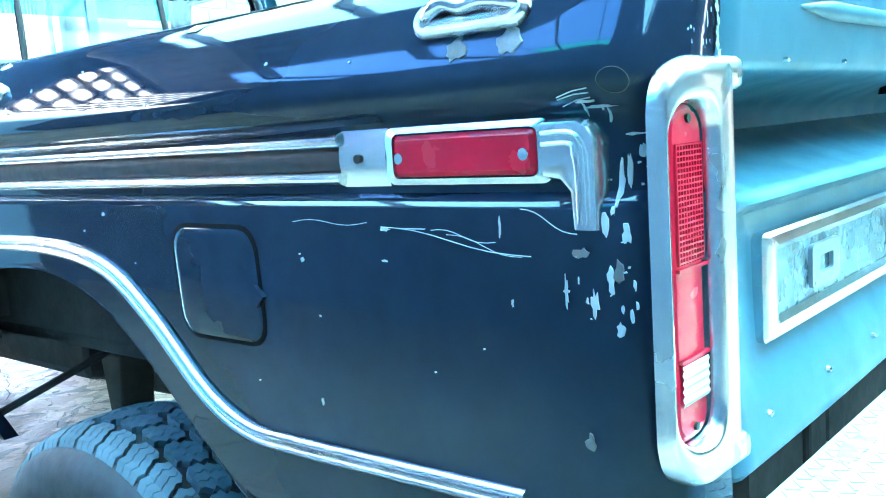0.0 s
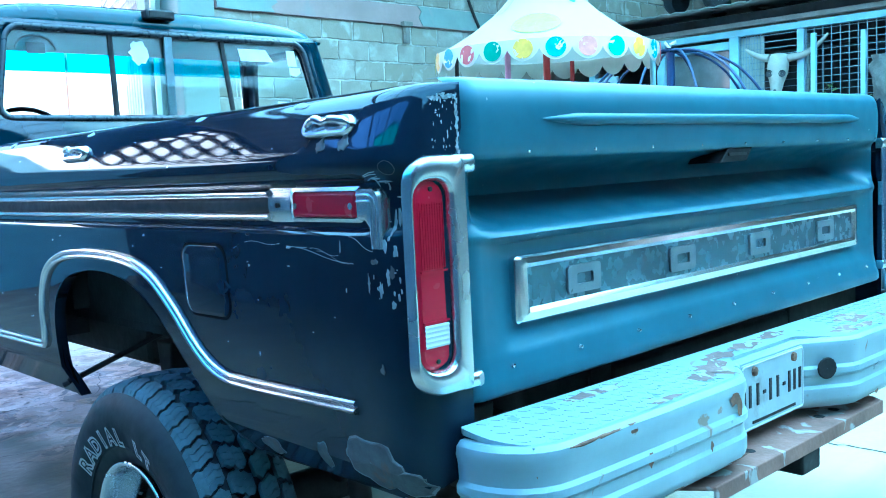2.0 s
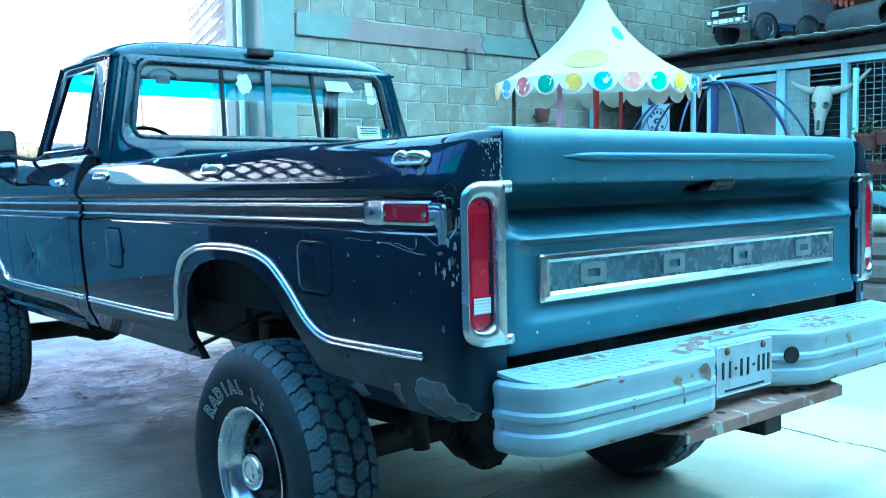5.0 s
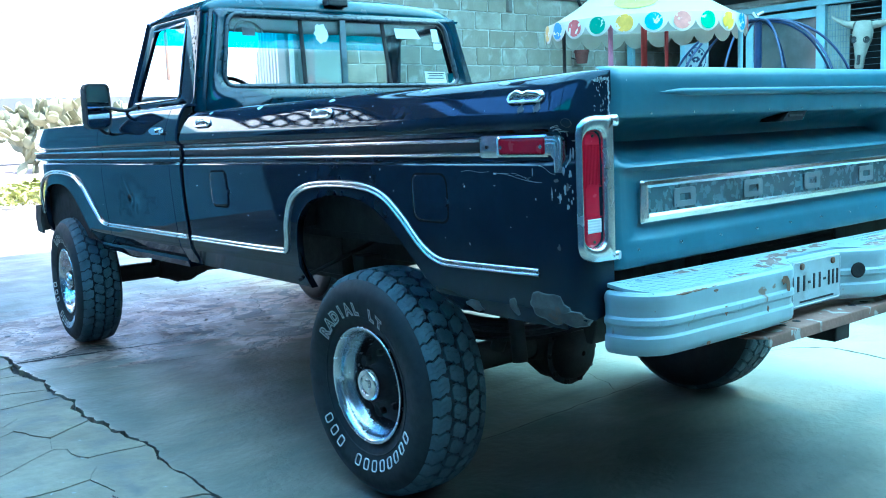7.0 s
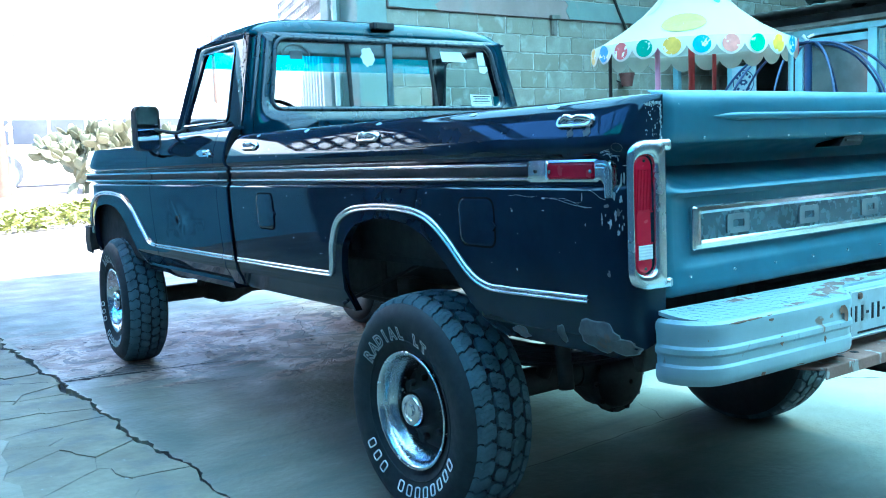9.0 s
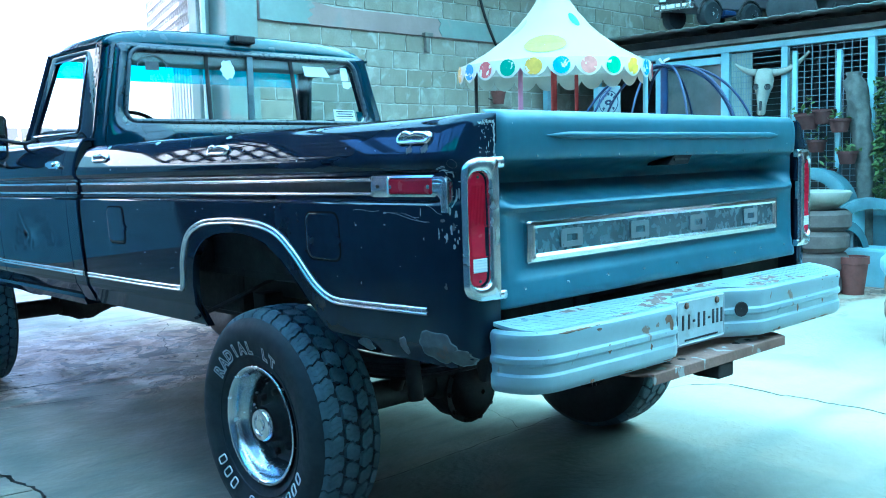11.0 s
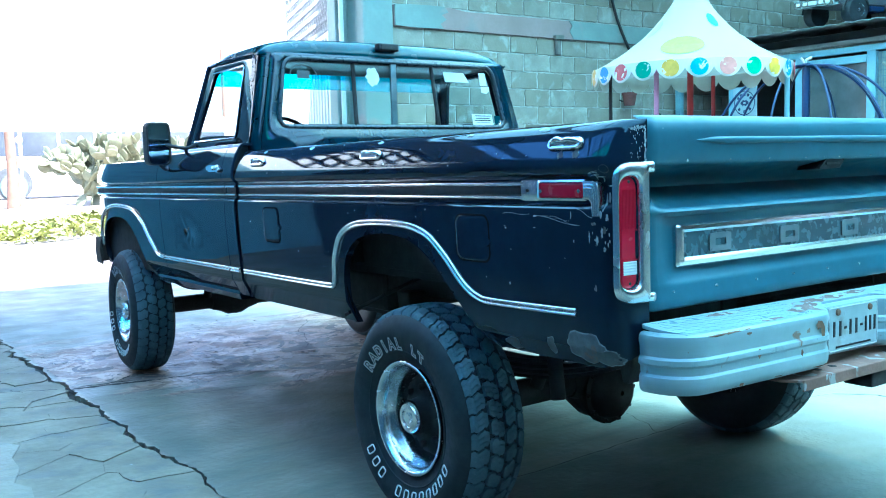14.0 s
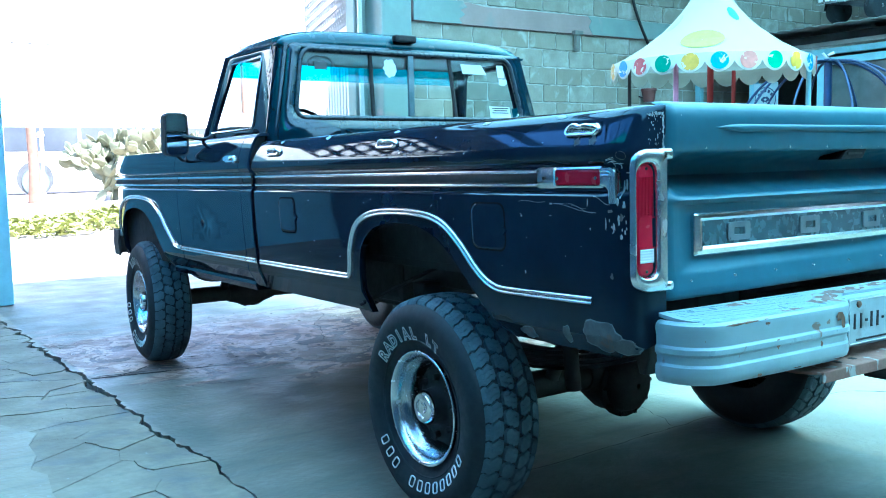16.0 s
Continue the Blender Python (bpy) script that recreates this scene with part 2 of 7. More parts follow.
M_MORTAR = mat("mortar", (0.55, 0.53, 0.48), 0.95, 0, 0.25, 8, 0.4, 50)
M_BEAM = mat("beam_pink_concrete", (0.37, 0.255, 0.235), 0.85, 0, 0.12, 3, 0.1, 30, stain=(0.31, 0.27, 0.25), stain_at=0.6, stain_scale=3, stain_soft=0.1)
M_PILLAR = mat("green_plaster", (0.27, 0.33, 0.305), 0.85, 0, 0.12, 2.5, 0.15, 25, stain=(0.36, 0.31, 0.29), stain_at=0.6, stain_scale=2)
M_WHITEMETAL = mat("white_painted_metal", (0.62, 0.62, 0.60), 0.5, 0, 0.1, 8)
M_BLUEPAINT = mat("light_blue_metal_paint", (0.25, 0.44, 0.51), 0.45, 0, 0.15, 6, 0.03, 40)
M_DARKBLUE = mat("blue_metal_paint", (0.010, 0.030, 0.095), 0.4, 0, 0.2, 10)
M_CANVAS = sheet_mat("white_canvas", (0.40, 0.39, 0.345), 0.75)
M_MIRROR = mat("mirror", (0.85, 0.88, 0.9), 0.03, 1.0, 0.02, 4, rvar=0.01)
M_BARE = mat("bare_primer", (0.42, 0.47, 0.49), 0.6, 0, 0.2, 40, 0.05, 120)
M_GREYPEEL = mat("peeled_grey_primer", (0.115, 0.125, 0.13), 0.7, 0, 0.3, 30, 0.1, 90, stain=(0.16, 0.11, 0.09), stain_at=0.6, stain_scale=20)
M_PEELEDGE = mat("peeled_paint_edge", (0.22, 0.25, 0.26), 0.6, 0, 0.2, 40)
M_RUSTSPOT = mat("rust_spot", (0.26, 0.13, 0.08), 0.8, 0, 0.4, 30, 0.1, 120)
# shade is put into this colour, for unseen walls mirrored in the truck
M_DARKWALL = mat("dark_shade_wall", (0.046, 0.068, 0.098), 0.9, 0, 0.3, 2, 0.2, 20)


# ---- building helpers ----
def obj(name, verts, faces, material, parent=None, label="", smooth=False, bevel=0.0):
    me = bpy.data.meshes.new(name)
    me.from_pydata([tuple(v) for v in verts], [], [tuple(f) for f in faces])
    me.validate()
    me.update()
    me.materials.append(material)
    if smooth:
        me.shade_smooth()
    ob = new(name, me)
    ob.parent = parent
    if bevel:
        md = ob.modifiers.new("bevel", "BEVEL")
        md.width, md.segments, md.limit_method = bevel, 2, "ANGLE"
    if label:
        ob["label"] = label
    return ob


class Geo:
    """Collects vertices and faces of one part."""

    def __init__(self):
        self.v, self.f = [], []

    def add(self, vs, fs):
        k = len(self.v)
        self.v += [tuple(x) for x in vs]
        self.f += [tuple(i + k for i in f) for f in fs]
        return self

    def box(self, c, s, m=None):
        vs = [Vector((c[0] + a * s[0] / 2, c[1] + b * s[1] / 2, c[2] + d * s[2] / 2)) for a in (-1, 1) for b in (-1, 1) for d in (-1, 1)]
        if m:
            vs = [m @ v for v in vs]
        return self.add(vs, [(0, 1, 3, 2), (4, 6, 7, 5), (0, 4, 5, 1), (2, 3, 7, 6), (0, 2, 6, 4), (1, 5, 7, 3)])

    def grid(self, rows, closed=False):
        nr, nc = len(rows), len(rows[0])
        fs = []
        for i in range(nr - 1):
            for j in range(nc if closed else nc - 1):
                a, b = i * nc + j, i * nc + (j + 1) % nc
                fs.append((a, b, b + nc, a + nc))
        return self.add([p for r in rows for p in r], fs)

    def tube(self, pts, r, n=8, cap=True):
        pts = [Vector(p) for p in pts]
        rs = r if isinstance(r, (list, tuple)) else [r] * len(pts)
        rows = []
        d0 = (pts[1] - pts[0]).normalized()
        ref = Vector((0, 0, 1)) if abs(d0.z) < 0.9 else Vector((1, 0, 0))
        side = d0.cross(ref).normalized()
        for i, p in enumerate(pts):
            d = (pts[min(i + 1, len(pts) - 1)] - pts[max(i - 1, 0)]).normalized()
            side = (side - d * side.dot(d)).normalized()
            upv = d.cross(side)
            rows.append([p + (side * math.cos(2 * math.pi * k / n) + upv * math.sin(2 * math.pi * k / n)) * rs[i] for k in range(n)])
        k = len(self.v)
        self.grid(rows, True)
        if cap:
            self.f.append(tuple(range(k + n - 1, k - 1, -1)))
            e = k + (len(pts) - 1) * n
            self.f.append(tuple(range(e, e + n)))
        return self

    def sweep(self, pts, prof, normal):
        """A strip of section prof (across, out) along pts; normal gives the way out at a point."""
        pts = [Vector(p) for p in pts]
        rows = []
        for i, p in enumerate(pts):
            d = (pts[min(i + 1, len(pts) - 1)] - pts[max(i - 1, 0)]).normalized()
            o = Vector(normal)
            a = o.cross(d).normalized()
            rows.append([p + a * u + o * w for u, w in prof])
        k, m = len(self.v), len(prof)
        self.grid(rows, True)
        self.f.append(tuple(range(k + m - 1, k - 1, -1)))
        e = k + (len(pts) - 1) * m
        self.f.append(tuple(range(e, e + m)))
        return self

    def lathe(self, prof, n=48, axis="x", at=(0, 0, 0)):
        rows = []
        for r, a in prof:
            row = []
            for k in range(n):
                u, w = r * math.cos(2 * math.pi * k / n), r * math.sin(2 * math.pi * k / n)
                q = (a, u, w) if axis == "x" else (u, w, a) if axis == "z" else (u, a, w)
                row.append(tuple(q[i] + at[i] for i in range(3)))
            rows.append(row)
        return self.grid(rows, True)

    def prism(self, pts, h0, h1, axis="z"):
        """A flat outline pts (two numbers each) drawn out from h0 to h1."""
        def put(u, w, h):
            return (u, w, h) if axis == "z" else (h, u, w) if axis == "x" else (u, h, w)
        n = len(pts)
        k = len(self.v)
        self.v += [put(u, w, h) for h in (h0, h1) for u, w in pts]
        self.f += [(k + i, k + (i + 1) % n, k + n + (i + 1) % n, k + n + i) for i in range(n)]
        self.f += [tuple(k + i for i in range(n - 1, -1, -1)), tuple(k + n + i for i in range(n))]
        return self

    def flip(self):
        self.v = [(-x, y, z) for x, y, z in self.v]
        self.f = [tuple(reversed(f)) for f in self.f]
        return self

    def fix(self):
        """Turns the faces outwards and merges doubles."""
        bm = bmesh.new()
        vs = [bm.verts.new(v) for v in self.v]
        for f in self.f:
            if len(set(f)) > 2:
                try:
                    bm.faces.new([vs[i] for i in f])
                except ValueError:
                    pass
        bmesh.ops.remove_doubles(bm, verts=bm.verts, dist=0.0004)
        bmesh.ops.dissolve_degenerate(bm, dist=0.0003, edges=bm.edges)
        bmesh.ops.recalc_face_normals(bm, faces=bm.faces)
        bm.verts.index_update()
        self.v = [v.co.copy() for v in bm.verts]
        self.f = [tuple(v.index for v in f.verts) for f in bm.faces]
        bm.free()
        return self

    def done(self, name, material, parent=None, label="", smooth=False, bevel=0.0, fix=False, angle=0.0):
        if fix:
            self.fix()
        ob = obj(name, self.v, self.f, material, parent, label, smooth, bevel)
        if angle:
            sharp(ob.data, angle)
        return ob


def sharp(me, degrees):
    """Smooth shading with hard edges over that angle."""
    me.shade_smooth()
    me.set_sharp_from_angle(angle=radians(degrees))


def spline(pts, n=8):
    """Points on a smooth curve through pts."""
    out = []
    p = [Vector(q) for q in pts]
    for i in range(len(p) - 1):
        a, b, c, d = p[max(i - 1, 0)], p[i], p[i + 1], p[min(i + 2, len(p) - 1)]
        for k in range(n):
            t = k / n
            out.append(0.5 * ((2 * b) + (c - a) * t + (2 * a - 5 * b + 4 * c - d) * t * t + (3 * b - a - 3 * c + d) * t ** 3))
    out.append(p[-1])
    return out


def rounded(x0, y0, x1, y1, r, n=4):
    """Outline of a rectangle with round corners."""
    out = []
    for cx, cy, a0 in ((x1 - r, y1 - r, 0), (x0 + r, y1 - r, 90), (x0 + r, y0 + r, 180), (x1 - r, y0 + r, 270)):
        for k in range(n + 1):
            a = radians(a0 + 90 * k / n)
            out.append((cx + r * math.cos(a), cy + r * math.sin(a)))
    return out


def lerp_table(tab, x):
    if x <= tab[0][0]:
        return tab[0][1]
    for (a, b), (c, d) in zip(tab, tab[1:]):
        if x <= c:
            return b + (d - b) * (x - a) / (c - a)
    return tab[-1][1]


# ---- structure: ground, walls, roof ----
g = Geo()
g.grid([[(x, y, -0.035) for x in (-400, -60, -20, -6, 6, 20, 60, 400)] for y in (-400, -60, -20, 0, 9.75, 25, 60, 120, 600)])
tagged(g.done("ground", M_SOIL), "pale sunlit dirt of the yard and street", "ground", kind="structure")
g = Geo()
g.grid([[(x, y, -0.031) for x in (-9, 9.5)] for y in (-9.0, 9.70)])
tagged(g.done("floor_bed", M_CRACK), "dark earth under the broken floor slabs", "ground", kind="structure")
rnd = random.Random(5)


def jag(a, b, n, amp, r):
    """A ragged line from a to b in the plan."""
    out = []
    s1, s2 = r.uniform(0, 50), r.uniform(0, 50)
    long = math.hypot(b[0] - a[0], b[1] - a[1])
    for i in range(n + 1):
        t = i / n
        k = 0 if i in (0, n) else amp * 2.2
        u = t * long
        out.append((a[0] + (b[0] - a[0]) * t + k * (noise.noise((u * 3, s1, 0)) + 0.5 * noise.noise((u * 11, s1, 4)) + 0.3 * noise.noise((u * 29, s1, 8))),
                    a[1] + (b[1] - a[1]) * t + k * (noise.noise((u * 3, s2, 2)) + 0.5 * noise.noise((u * 11, s2, 6)))))
    return out


def slab(name, outline, material, label, z=0.0, thick=0.05):
    g = Geo()
    g.prism(outline, z - thick, z)
    return tagged(g.done(name, material, fix=True), label, "floor", kind="structure")


edge = [(-1.40, -8.0)] + jag((-1.40, -1.0), (-1.405, 1.7), 70, 0.020, rnd)[:-1] + jag((-1.405, 1.7), (-1.43, 4.05), 80, 0.026, rnd)[:-1] + jag((-1.43, 4.05), (-1.47, 7.4), 90, 0.036, rnd) + [(-1.45, 9.74)]
mid = jag((-1.43, 4.05), (-0.6, 3.9), 10, 0.03, rnd)[1:-1] + jag((-0.6, 3.9), (2.2, 3.75), 60, 0.016, rnd)
eA = [p for p in edge if p[1] < 4.04] + [(-1.43, 4.05)]
eB = [(-1.42, 4.075)] + [p for p in edge if p[1] > 4.09]
joint = jag((2.2, 3.75), (1.95, 0.95), 14, 0.02, rnd)[1:] + jag((1.95, 0.95), (1.90, -8.0), 30, 0.02, rnd)[1:]
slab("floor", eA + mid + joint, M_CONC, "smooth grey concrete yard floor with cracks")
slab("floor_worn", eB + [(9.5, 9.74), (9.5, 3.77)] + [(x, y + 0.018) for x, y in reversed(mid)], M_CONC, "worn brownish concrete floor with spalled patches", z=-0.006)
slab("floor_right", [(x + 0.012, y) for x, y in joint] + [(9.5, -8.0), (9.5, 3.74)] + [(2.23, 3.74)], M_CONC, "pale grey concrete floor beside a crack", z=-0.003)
# the strip of broken pieces along the crack
exl = lambda y: lerp_table(sorted((b, a) for a, b in edge), y)
tagged(Geo().box((-1.90, 4.3, -0.024), (0.78, 10.8, 0.012)).done("strip_bed", M_JOINT), "grey dust in the joints of the broken strip", "ground", kind="structure")
strip = new("broken_strip")
tagged(strip, "strip of broken concrete pieces along the crack", "floor", kind="structure")


def cell(p, others, box):
    """The part of a box that lies nearer to p than to the others."""
    poly = list(box)
    for q in others:
        if abs(q[0] - p[0]) > 1.2 or abs(q[1] - p[1]) > 1.2:
            continue
        mx, my, nx, ny = (p[0] + q[0]) / 2, (p[1] + q[1]) / 2, q[0] - p[0], q[1] - p[1]
        side = [(x - mx) * nx + (y - my) * ny for x, y in poly]
        out = []
        for k in range(len(poly)):
            (ax, ay), (bx, by), sa_, sb = poly[k - 1], poly[k], side[k - 1], side[k]
            if (sa_ < 0) != (sb < 0):
                t = sa_ / (sa_ - sb)
                out.append((ax + (bx - ax) * t, ay + (by - ay) * t))
            if sb < 0:
                out.append((bx, by))
        poly = out
        if len(poly) < 3:
            return []
    return poly


seeds = []
for k in range(54):
    for c in range(2):
        y = -1.2 + 0.205 * k + (0.10 if c == 1 else 0.0) + rnd.uniform(-0.06, 0.06)
        seeds.append((exl(y) - 0.14 - 0.32 * c + rnd.uniform(-0.07, 0.07), y))
for p in seeds:
    if not -1.1 < p[1] < 9.6:
        continue
    poly = cell(p, [q for q in seeds if q is not p], [(-2.25, p[1] - 0.4), (-1.30, p[1] - 0.4), (-1.30, p[1] + 0.4), (-2.25, p[1] + 0.4)])
    fine = []
    for (ax, ay), (bx, by) in zip(poly, poly[1:] + poly[:1]):
        for t in (0.0, 0.17, 0.33, 0.5, 0.67, 0.83):
            x, y = ax + (bx - ax) * t, ay + (by - ay) * t
            n1 = 0.034 * noise.noise((x * 5, y * 5, 0.4)) + 0.010 * noise.noise((x * 17, y * 17, 2.4))
            gap = lerp_table([(1.5, 0.006), (2.4, 0.010), (3.4, 0.018), (4.2, 0.034), (6.5, 0.026)], y)
            fine.append((min(x + n1, exl(y) - gap * (0.45 + 2.2 * abs(noise.noise((y * 6, 1.7, 0.3))))), y + n1))
    if len(fine) < 3:
        continue
    cx_, cy_ = sum(q[0] for q in fine) / len(fine), sum(q[1] for q in fine) / len(fine)
    g = Geo()
    g.prism([(cx_ + (x - cx_) * 0.995, cy_ + (y - cy_) * 0.995) for x, y in fine], -0.05, rnd.uniform(-0.012, -0.004))
    g.done("broken_piece", M_BROKEN, strip, fix=True)
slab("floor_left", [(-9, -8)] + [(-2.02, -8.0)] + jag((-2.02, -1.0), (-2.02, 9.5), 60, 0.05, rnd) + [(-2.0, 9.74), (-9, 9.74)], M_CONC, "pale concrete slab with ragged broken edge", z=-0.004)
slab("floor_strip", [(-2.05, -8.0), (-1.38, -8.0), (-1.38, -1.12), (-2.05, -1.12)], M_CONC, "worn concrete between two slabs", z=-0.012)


# fine cracks and loose crumbs on the floor
def crack_line(a, b, n, amp, w, r):
    """A thin ragged dark crack from a to b."""
    pts = jag(a, b, n, amp, r)
    g = Geo()
    rows = []
    for i, (x, y) in enumerate(pts):
        q, p = pts[min(i + 1, n)], pts[max(i - 1, 0)]
        d = Vector((q[0] - p[0], q[1] - p[1])).normalized()
        k = w * (0.35 + 0.65 * r.random()) * (0.2 if i in (0, n) else 1.0)
        rows.append([(x - d.y * k, y + d.x * k, 0.0012), (x + d.y * k, y - d.x * k, 0.0012)])
    g.grid(rows)
    return tagged(g.done("floor_crack", M_CRACK), "thin ragged dark crack in the concrete floor", "crack", kind="structure")


r19 = random.Random(19)
for a, b, n, amp, w in (((-1.2, 4.55), (0.6, 4.9), 26, 0.03, 0.003), ((-0.9, 5.3), (1.4, 5.1), 26, 0.04, 0.003), ((0.2, 4.2), (0.9, 5.6), 20, 0.04, 0.004), ((-1.3, 3.6), (-0.2, 3.3), 18, 0.02, 0.002), ((-0.6, 4.3), (0.1, 4.25), 16, 0.03, 0.006), ((0.5, 3.2), (1.7, 3.35), 16, 0.03, 0.003),
                        ((-2.0, 3.2), (-3.2, 2.6), 20, 0.04,0.0012), ((-2.05, 4.4), (-3.4, 4.1), 20, 0.04,0.0012), ((-2.5, 2.9), (-2.7, 4.2), 20, 0.03,  0.001), ((-2.0, 1.6), (-2.9, 1.3), 16, 0.03,  0.001)):
    crack_line(a, b, n, amp, w, r19)
g = Geo()
for _ in range(90):
    x, y = r19.uniform(-1.35, 1.8), 3.75 + abs(r19.gauss(0, 0.9))
    s_, n = r19.uniform(0.004, 0.014), 9
    a0 = r19.uniform(0, 6.28)
    ring = [(x + s_ * r19.uniform(0.5, 1.2) * math.cos(a0 + 6.283 * k / n) * 1.6, y + s_ * r19.uniform(0.5, 1.2) * math.sin(a0 + 6.283 * k / n)) for k in range(n)]
    k0 = len(g.v)
    h = r19.uniform(0.001, 0.005)
    g.add([(p, q, -0.007) for p, q in ring] + [(x + (p - x) * 0.8, y + (q - y) * 0.8, -0.006 + h) for p, q in ring], [(k, (k + 1) % n, n + (k + 1) % n, n + k) for k in range(n)] + [tuple(range(n, 2 * n))])
tagged(g.done("concrete_crumbs", M_CONCWORN), "flakes and crumbs of spalled concrete on the floor", "crumbs", kind="stuff")

for a, b, n, amp, w in (((1.80, 1.06), (1.95, 0.90), 8, 0.012, 0.007), ((1.95, 0.90), (1.935, 0.55), 16, 0.014, 0.011), ((1.935, 0.55), (1.90, -0.40), 40, 0.014, 0.009), ((1.90, -0.40), (1.86, -2.0), 50, 0.014, 0.007),
                        ((-0.6, 1.13), (0.8, 1.215), 34, 0.010, 0.0028), ((0.8, 1.215), (1.80, 1.06), 24, 0.012, 0.002), ((0.55, 1.20), (0.75, 1.7), 16, 0.015, 0.002)):
    crack_line(a, b, n, amp, w, r19)

for a, b, n, amp, w in (((-1.43, 4.06), (-0.95, 3.97), 20, 0.020, 0.028), ((-0.95, 3.97), (-0.45, 3.90), 20, 0.016, 0.013), ((-1.38, 4.10), (-1.05, 4.06), 14, 0.014, 0.014), ((-1.25, 4.02), (-1.02, 4.22), 12, 0.012, 0.007), ((-1.5, 4.1), (-1.9, 4.35), 14, 0.014, 0.008)):
    crack_line(a, b, n, amp, w, r19)


# ---- the pickup truck (its own axes: x to its right side, y forward, z up) ----
truck = new("pickup_truck")
truck.matrix_world = pose(0, 0, 0, -0.458, 0, 0)
tagged(truck, "lifted old black pickup truck with chrome trim and worn paint", "truck")

PROF = [(0.69, 0.922), (0.735, 0.943), (0.770, 0.962), (0.779, 0.967), (0.80, 0.9695), (0.86, 0.976), (0.95, 0.984), (1.05, 0.990), (1.13, 0.993), (1.172, 0.992), (1.180, 0.986), (1.186, 0.977),
        (1.196, 0.975), (1.252, 0.975), (1.260, 0.980), (1.268, 0.992), (1.282, 1.001), (1.296, 1.003), (1.318, 0.993), (1.340, 0.982), (1.362, 0.971), (1.384, 0.959), (1.397, 0.949), (1.408, 0.934), (1.412, 0.915)]
CABP = PROF[:18] + [(1.33, 0.998), (1.36, 0.990), (1.40, 0.975), (1.43, 0.958), (1.445, 0.945), (1.452, 0.930), (1.453, 0.883)]
ARCH_R = [(1.475, 0.69), (1.480, 0.80), (1.468, 0.90), (1.43, 0.975), (1.34, 1.040), (1.20, 1.068), (1.05, 1.066), (0.93, 1.035), (0.82, 0.965), (0.72, 0.87), (0.62, 0.777), (0.53, 0.726)]
ARCH_F = [(3.86, 0.70), (3.94, 0.78), (4.03, 0.88), (4.12, 0.97), (4.24, 1.035), (4.38, 1.062), (4.55, 1.058), (4.68, 1.03), (4.77, 0.96), (4.805, 0.87), (4.81, 0.78), (4.81, 0.70)]


TR, TF = [sorted((q[0], q[1]) for q in spline([(a, b, 0) for a, b in arch], 8)) for arch in (ARCH_R, ARCH_F)]


def side_panel(y0, y1, prof, zb, step=0.03, fine=(), corner=0.0, narrow=None, ztop=None):
    """One outer panel of the left side, from y0 to y1, over the bottom line zb(y)."""
    ys = sorted(set([y0, y1] + [y0 + (y1 - y0) * i / max(1, round((y1 - y0) / step)) for i in range(round((y1 - y0) / step) + 1)] + [f for f in fine if y0 < f < y1]))
    g = Geo()
    rows = []
    if corner:
        cols = [(0.124, -0.010, 0.80), (0.085, -0.010, 0.785), (0.055, -0.006, 0.77), (0.032, 0.004, 0.76), (0.014, 0.020, 0.755), (0.004, 0.042, 0.75)]
        for dx, y, z0 in cols:
            rows.append([(-(max(lerp_table(prof, max(z, z0)) - dx, 0.862)), y, max(z, z0)) for z, _ in prof])
    for y in ys:
        if corner and y < 0.06:
            continue
        b = zb(y)
        k = narrow(y) if narrow else 0.0
        rows.append([(-(lerp_table(prof, max(z, b)) - k), y, max(z, b)) for z, _ in prof])
    g.grid(rows)
    return g


M_SEAM = mat("dark_seam", (0.004, 0.004, 0.005), 0.95, 0, 0.2, 20, spec=0.1)


def shell(g, thick, outwards):
    """Gives a panel its thickness, inwards; outwards is the sign of x on its outer side."""
    bm = bmesh.new()
    vs = [bm.verts.new(v) for v in g.v]
    for f in g.f:
        bm.faces.new([vs[i] for i in f])
    bm.normal_update()
    if sum(f.normal.x * f.calc_area() for f in bm.faces) * outwards < 0:
        bmesh.ops.reverse_faces(bm, faces=bm.faces)
        bm.normal_update()
    bm.verts.index_update()
    n = len(bm.verts)
    rim = [tuple(v.index for v in e.verts) for e in bm.edges if len(e.link_faces) == 1]
    loops = [tuple(v.index for v in f.verts) for f in bm.faces]
    g.v = [v.co.copy() for v in bm.verts] + [v.co - v.normal * thick for v in bm.verts]
    way = {(f[i], f[(i + 1) % len(f)]) for f in loops for i in range(len(f))}
    g.f = loops + [tuple(n + i for i in reversed(f)) for f in loops] + [(b, a, n + a, n + b) if (a, b) in way else (a, b, n + b, n + a) for a, b in rim]
    bm.free()


def both(make, name, material, label="", angle=35.0, thick=0.0):
    """A part of the left side, and the same mirrored on the right."""
    for s in (1, -1):
        g = make().fix()
        if s < 0:
            g.flip()
        if thick:
            shell(g, thick, -s)
        g.done(name, material, truck, label, angle=angle)


zb_bed = lambda y: lerp_table(TR, y) if 0.53 <= y <= 1.4785 else (0.726 if y < 0.53 else 0.695)
zb_fen = lambda y: lerp_table(TF, y) if 3.86 <= y <= 4.81 else (0.72 if y < 3.86 else 0.80)
fineR = [p[0] for p in TR] + [1.4781, 1.4789, 1.4795]
fineF = [p[0] for p in TF] + [4.8095, 4.8105]
both(lambda: side_panel(0.0, 2.45, PROF, zb_bed, fine=fineR, corner=1), "bed_side", M_PAINT, "glossy black bed side with chips and scratches", thick=0.012)
both(lambda: side_panel(2.495, 2.612, CABP, lambda y: 0.70), "cab_corner", M_PAINT, thick=0.012)
DOORP = CABP[:6] + [(0.86 + 0.0125 * k, lerp_table(CABP, 0.86 + 0.0125 * k)) for k in range(22)] + [p for p in CABP if p[0] > 1.128]
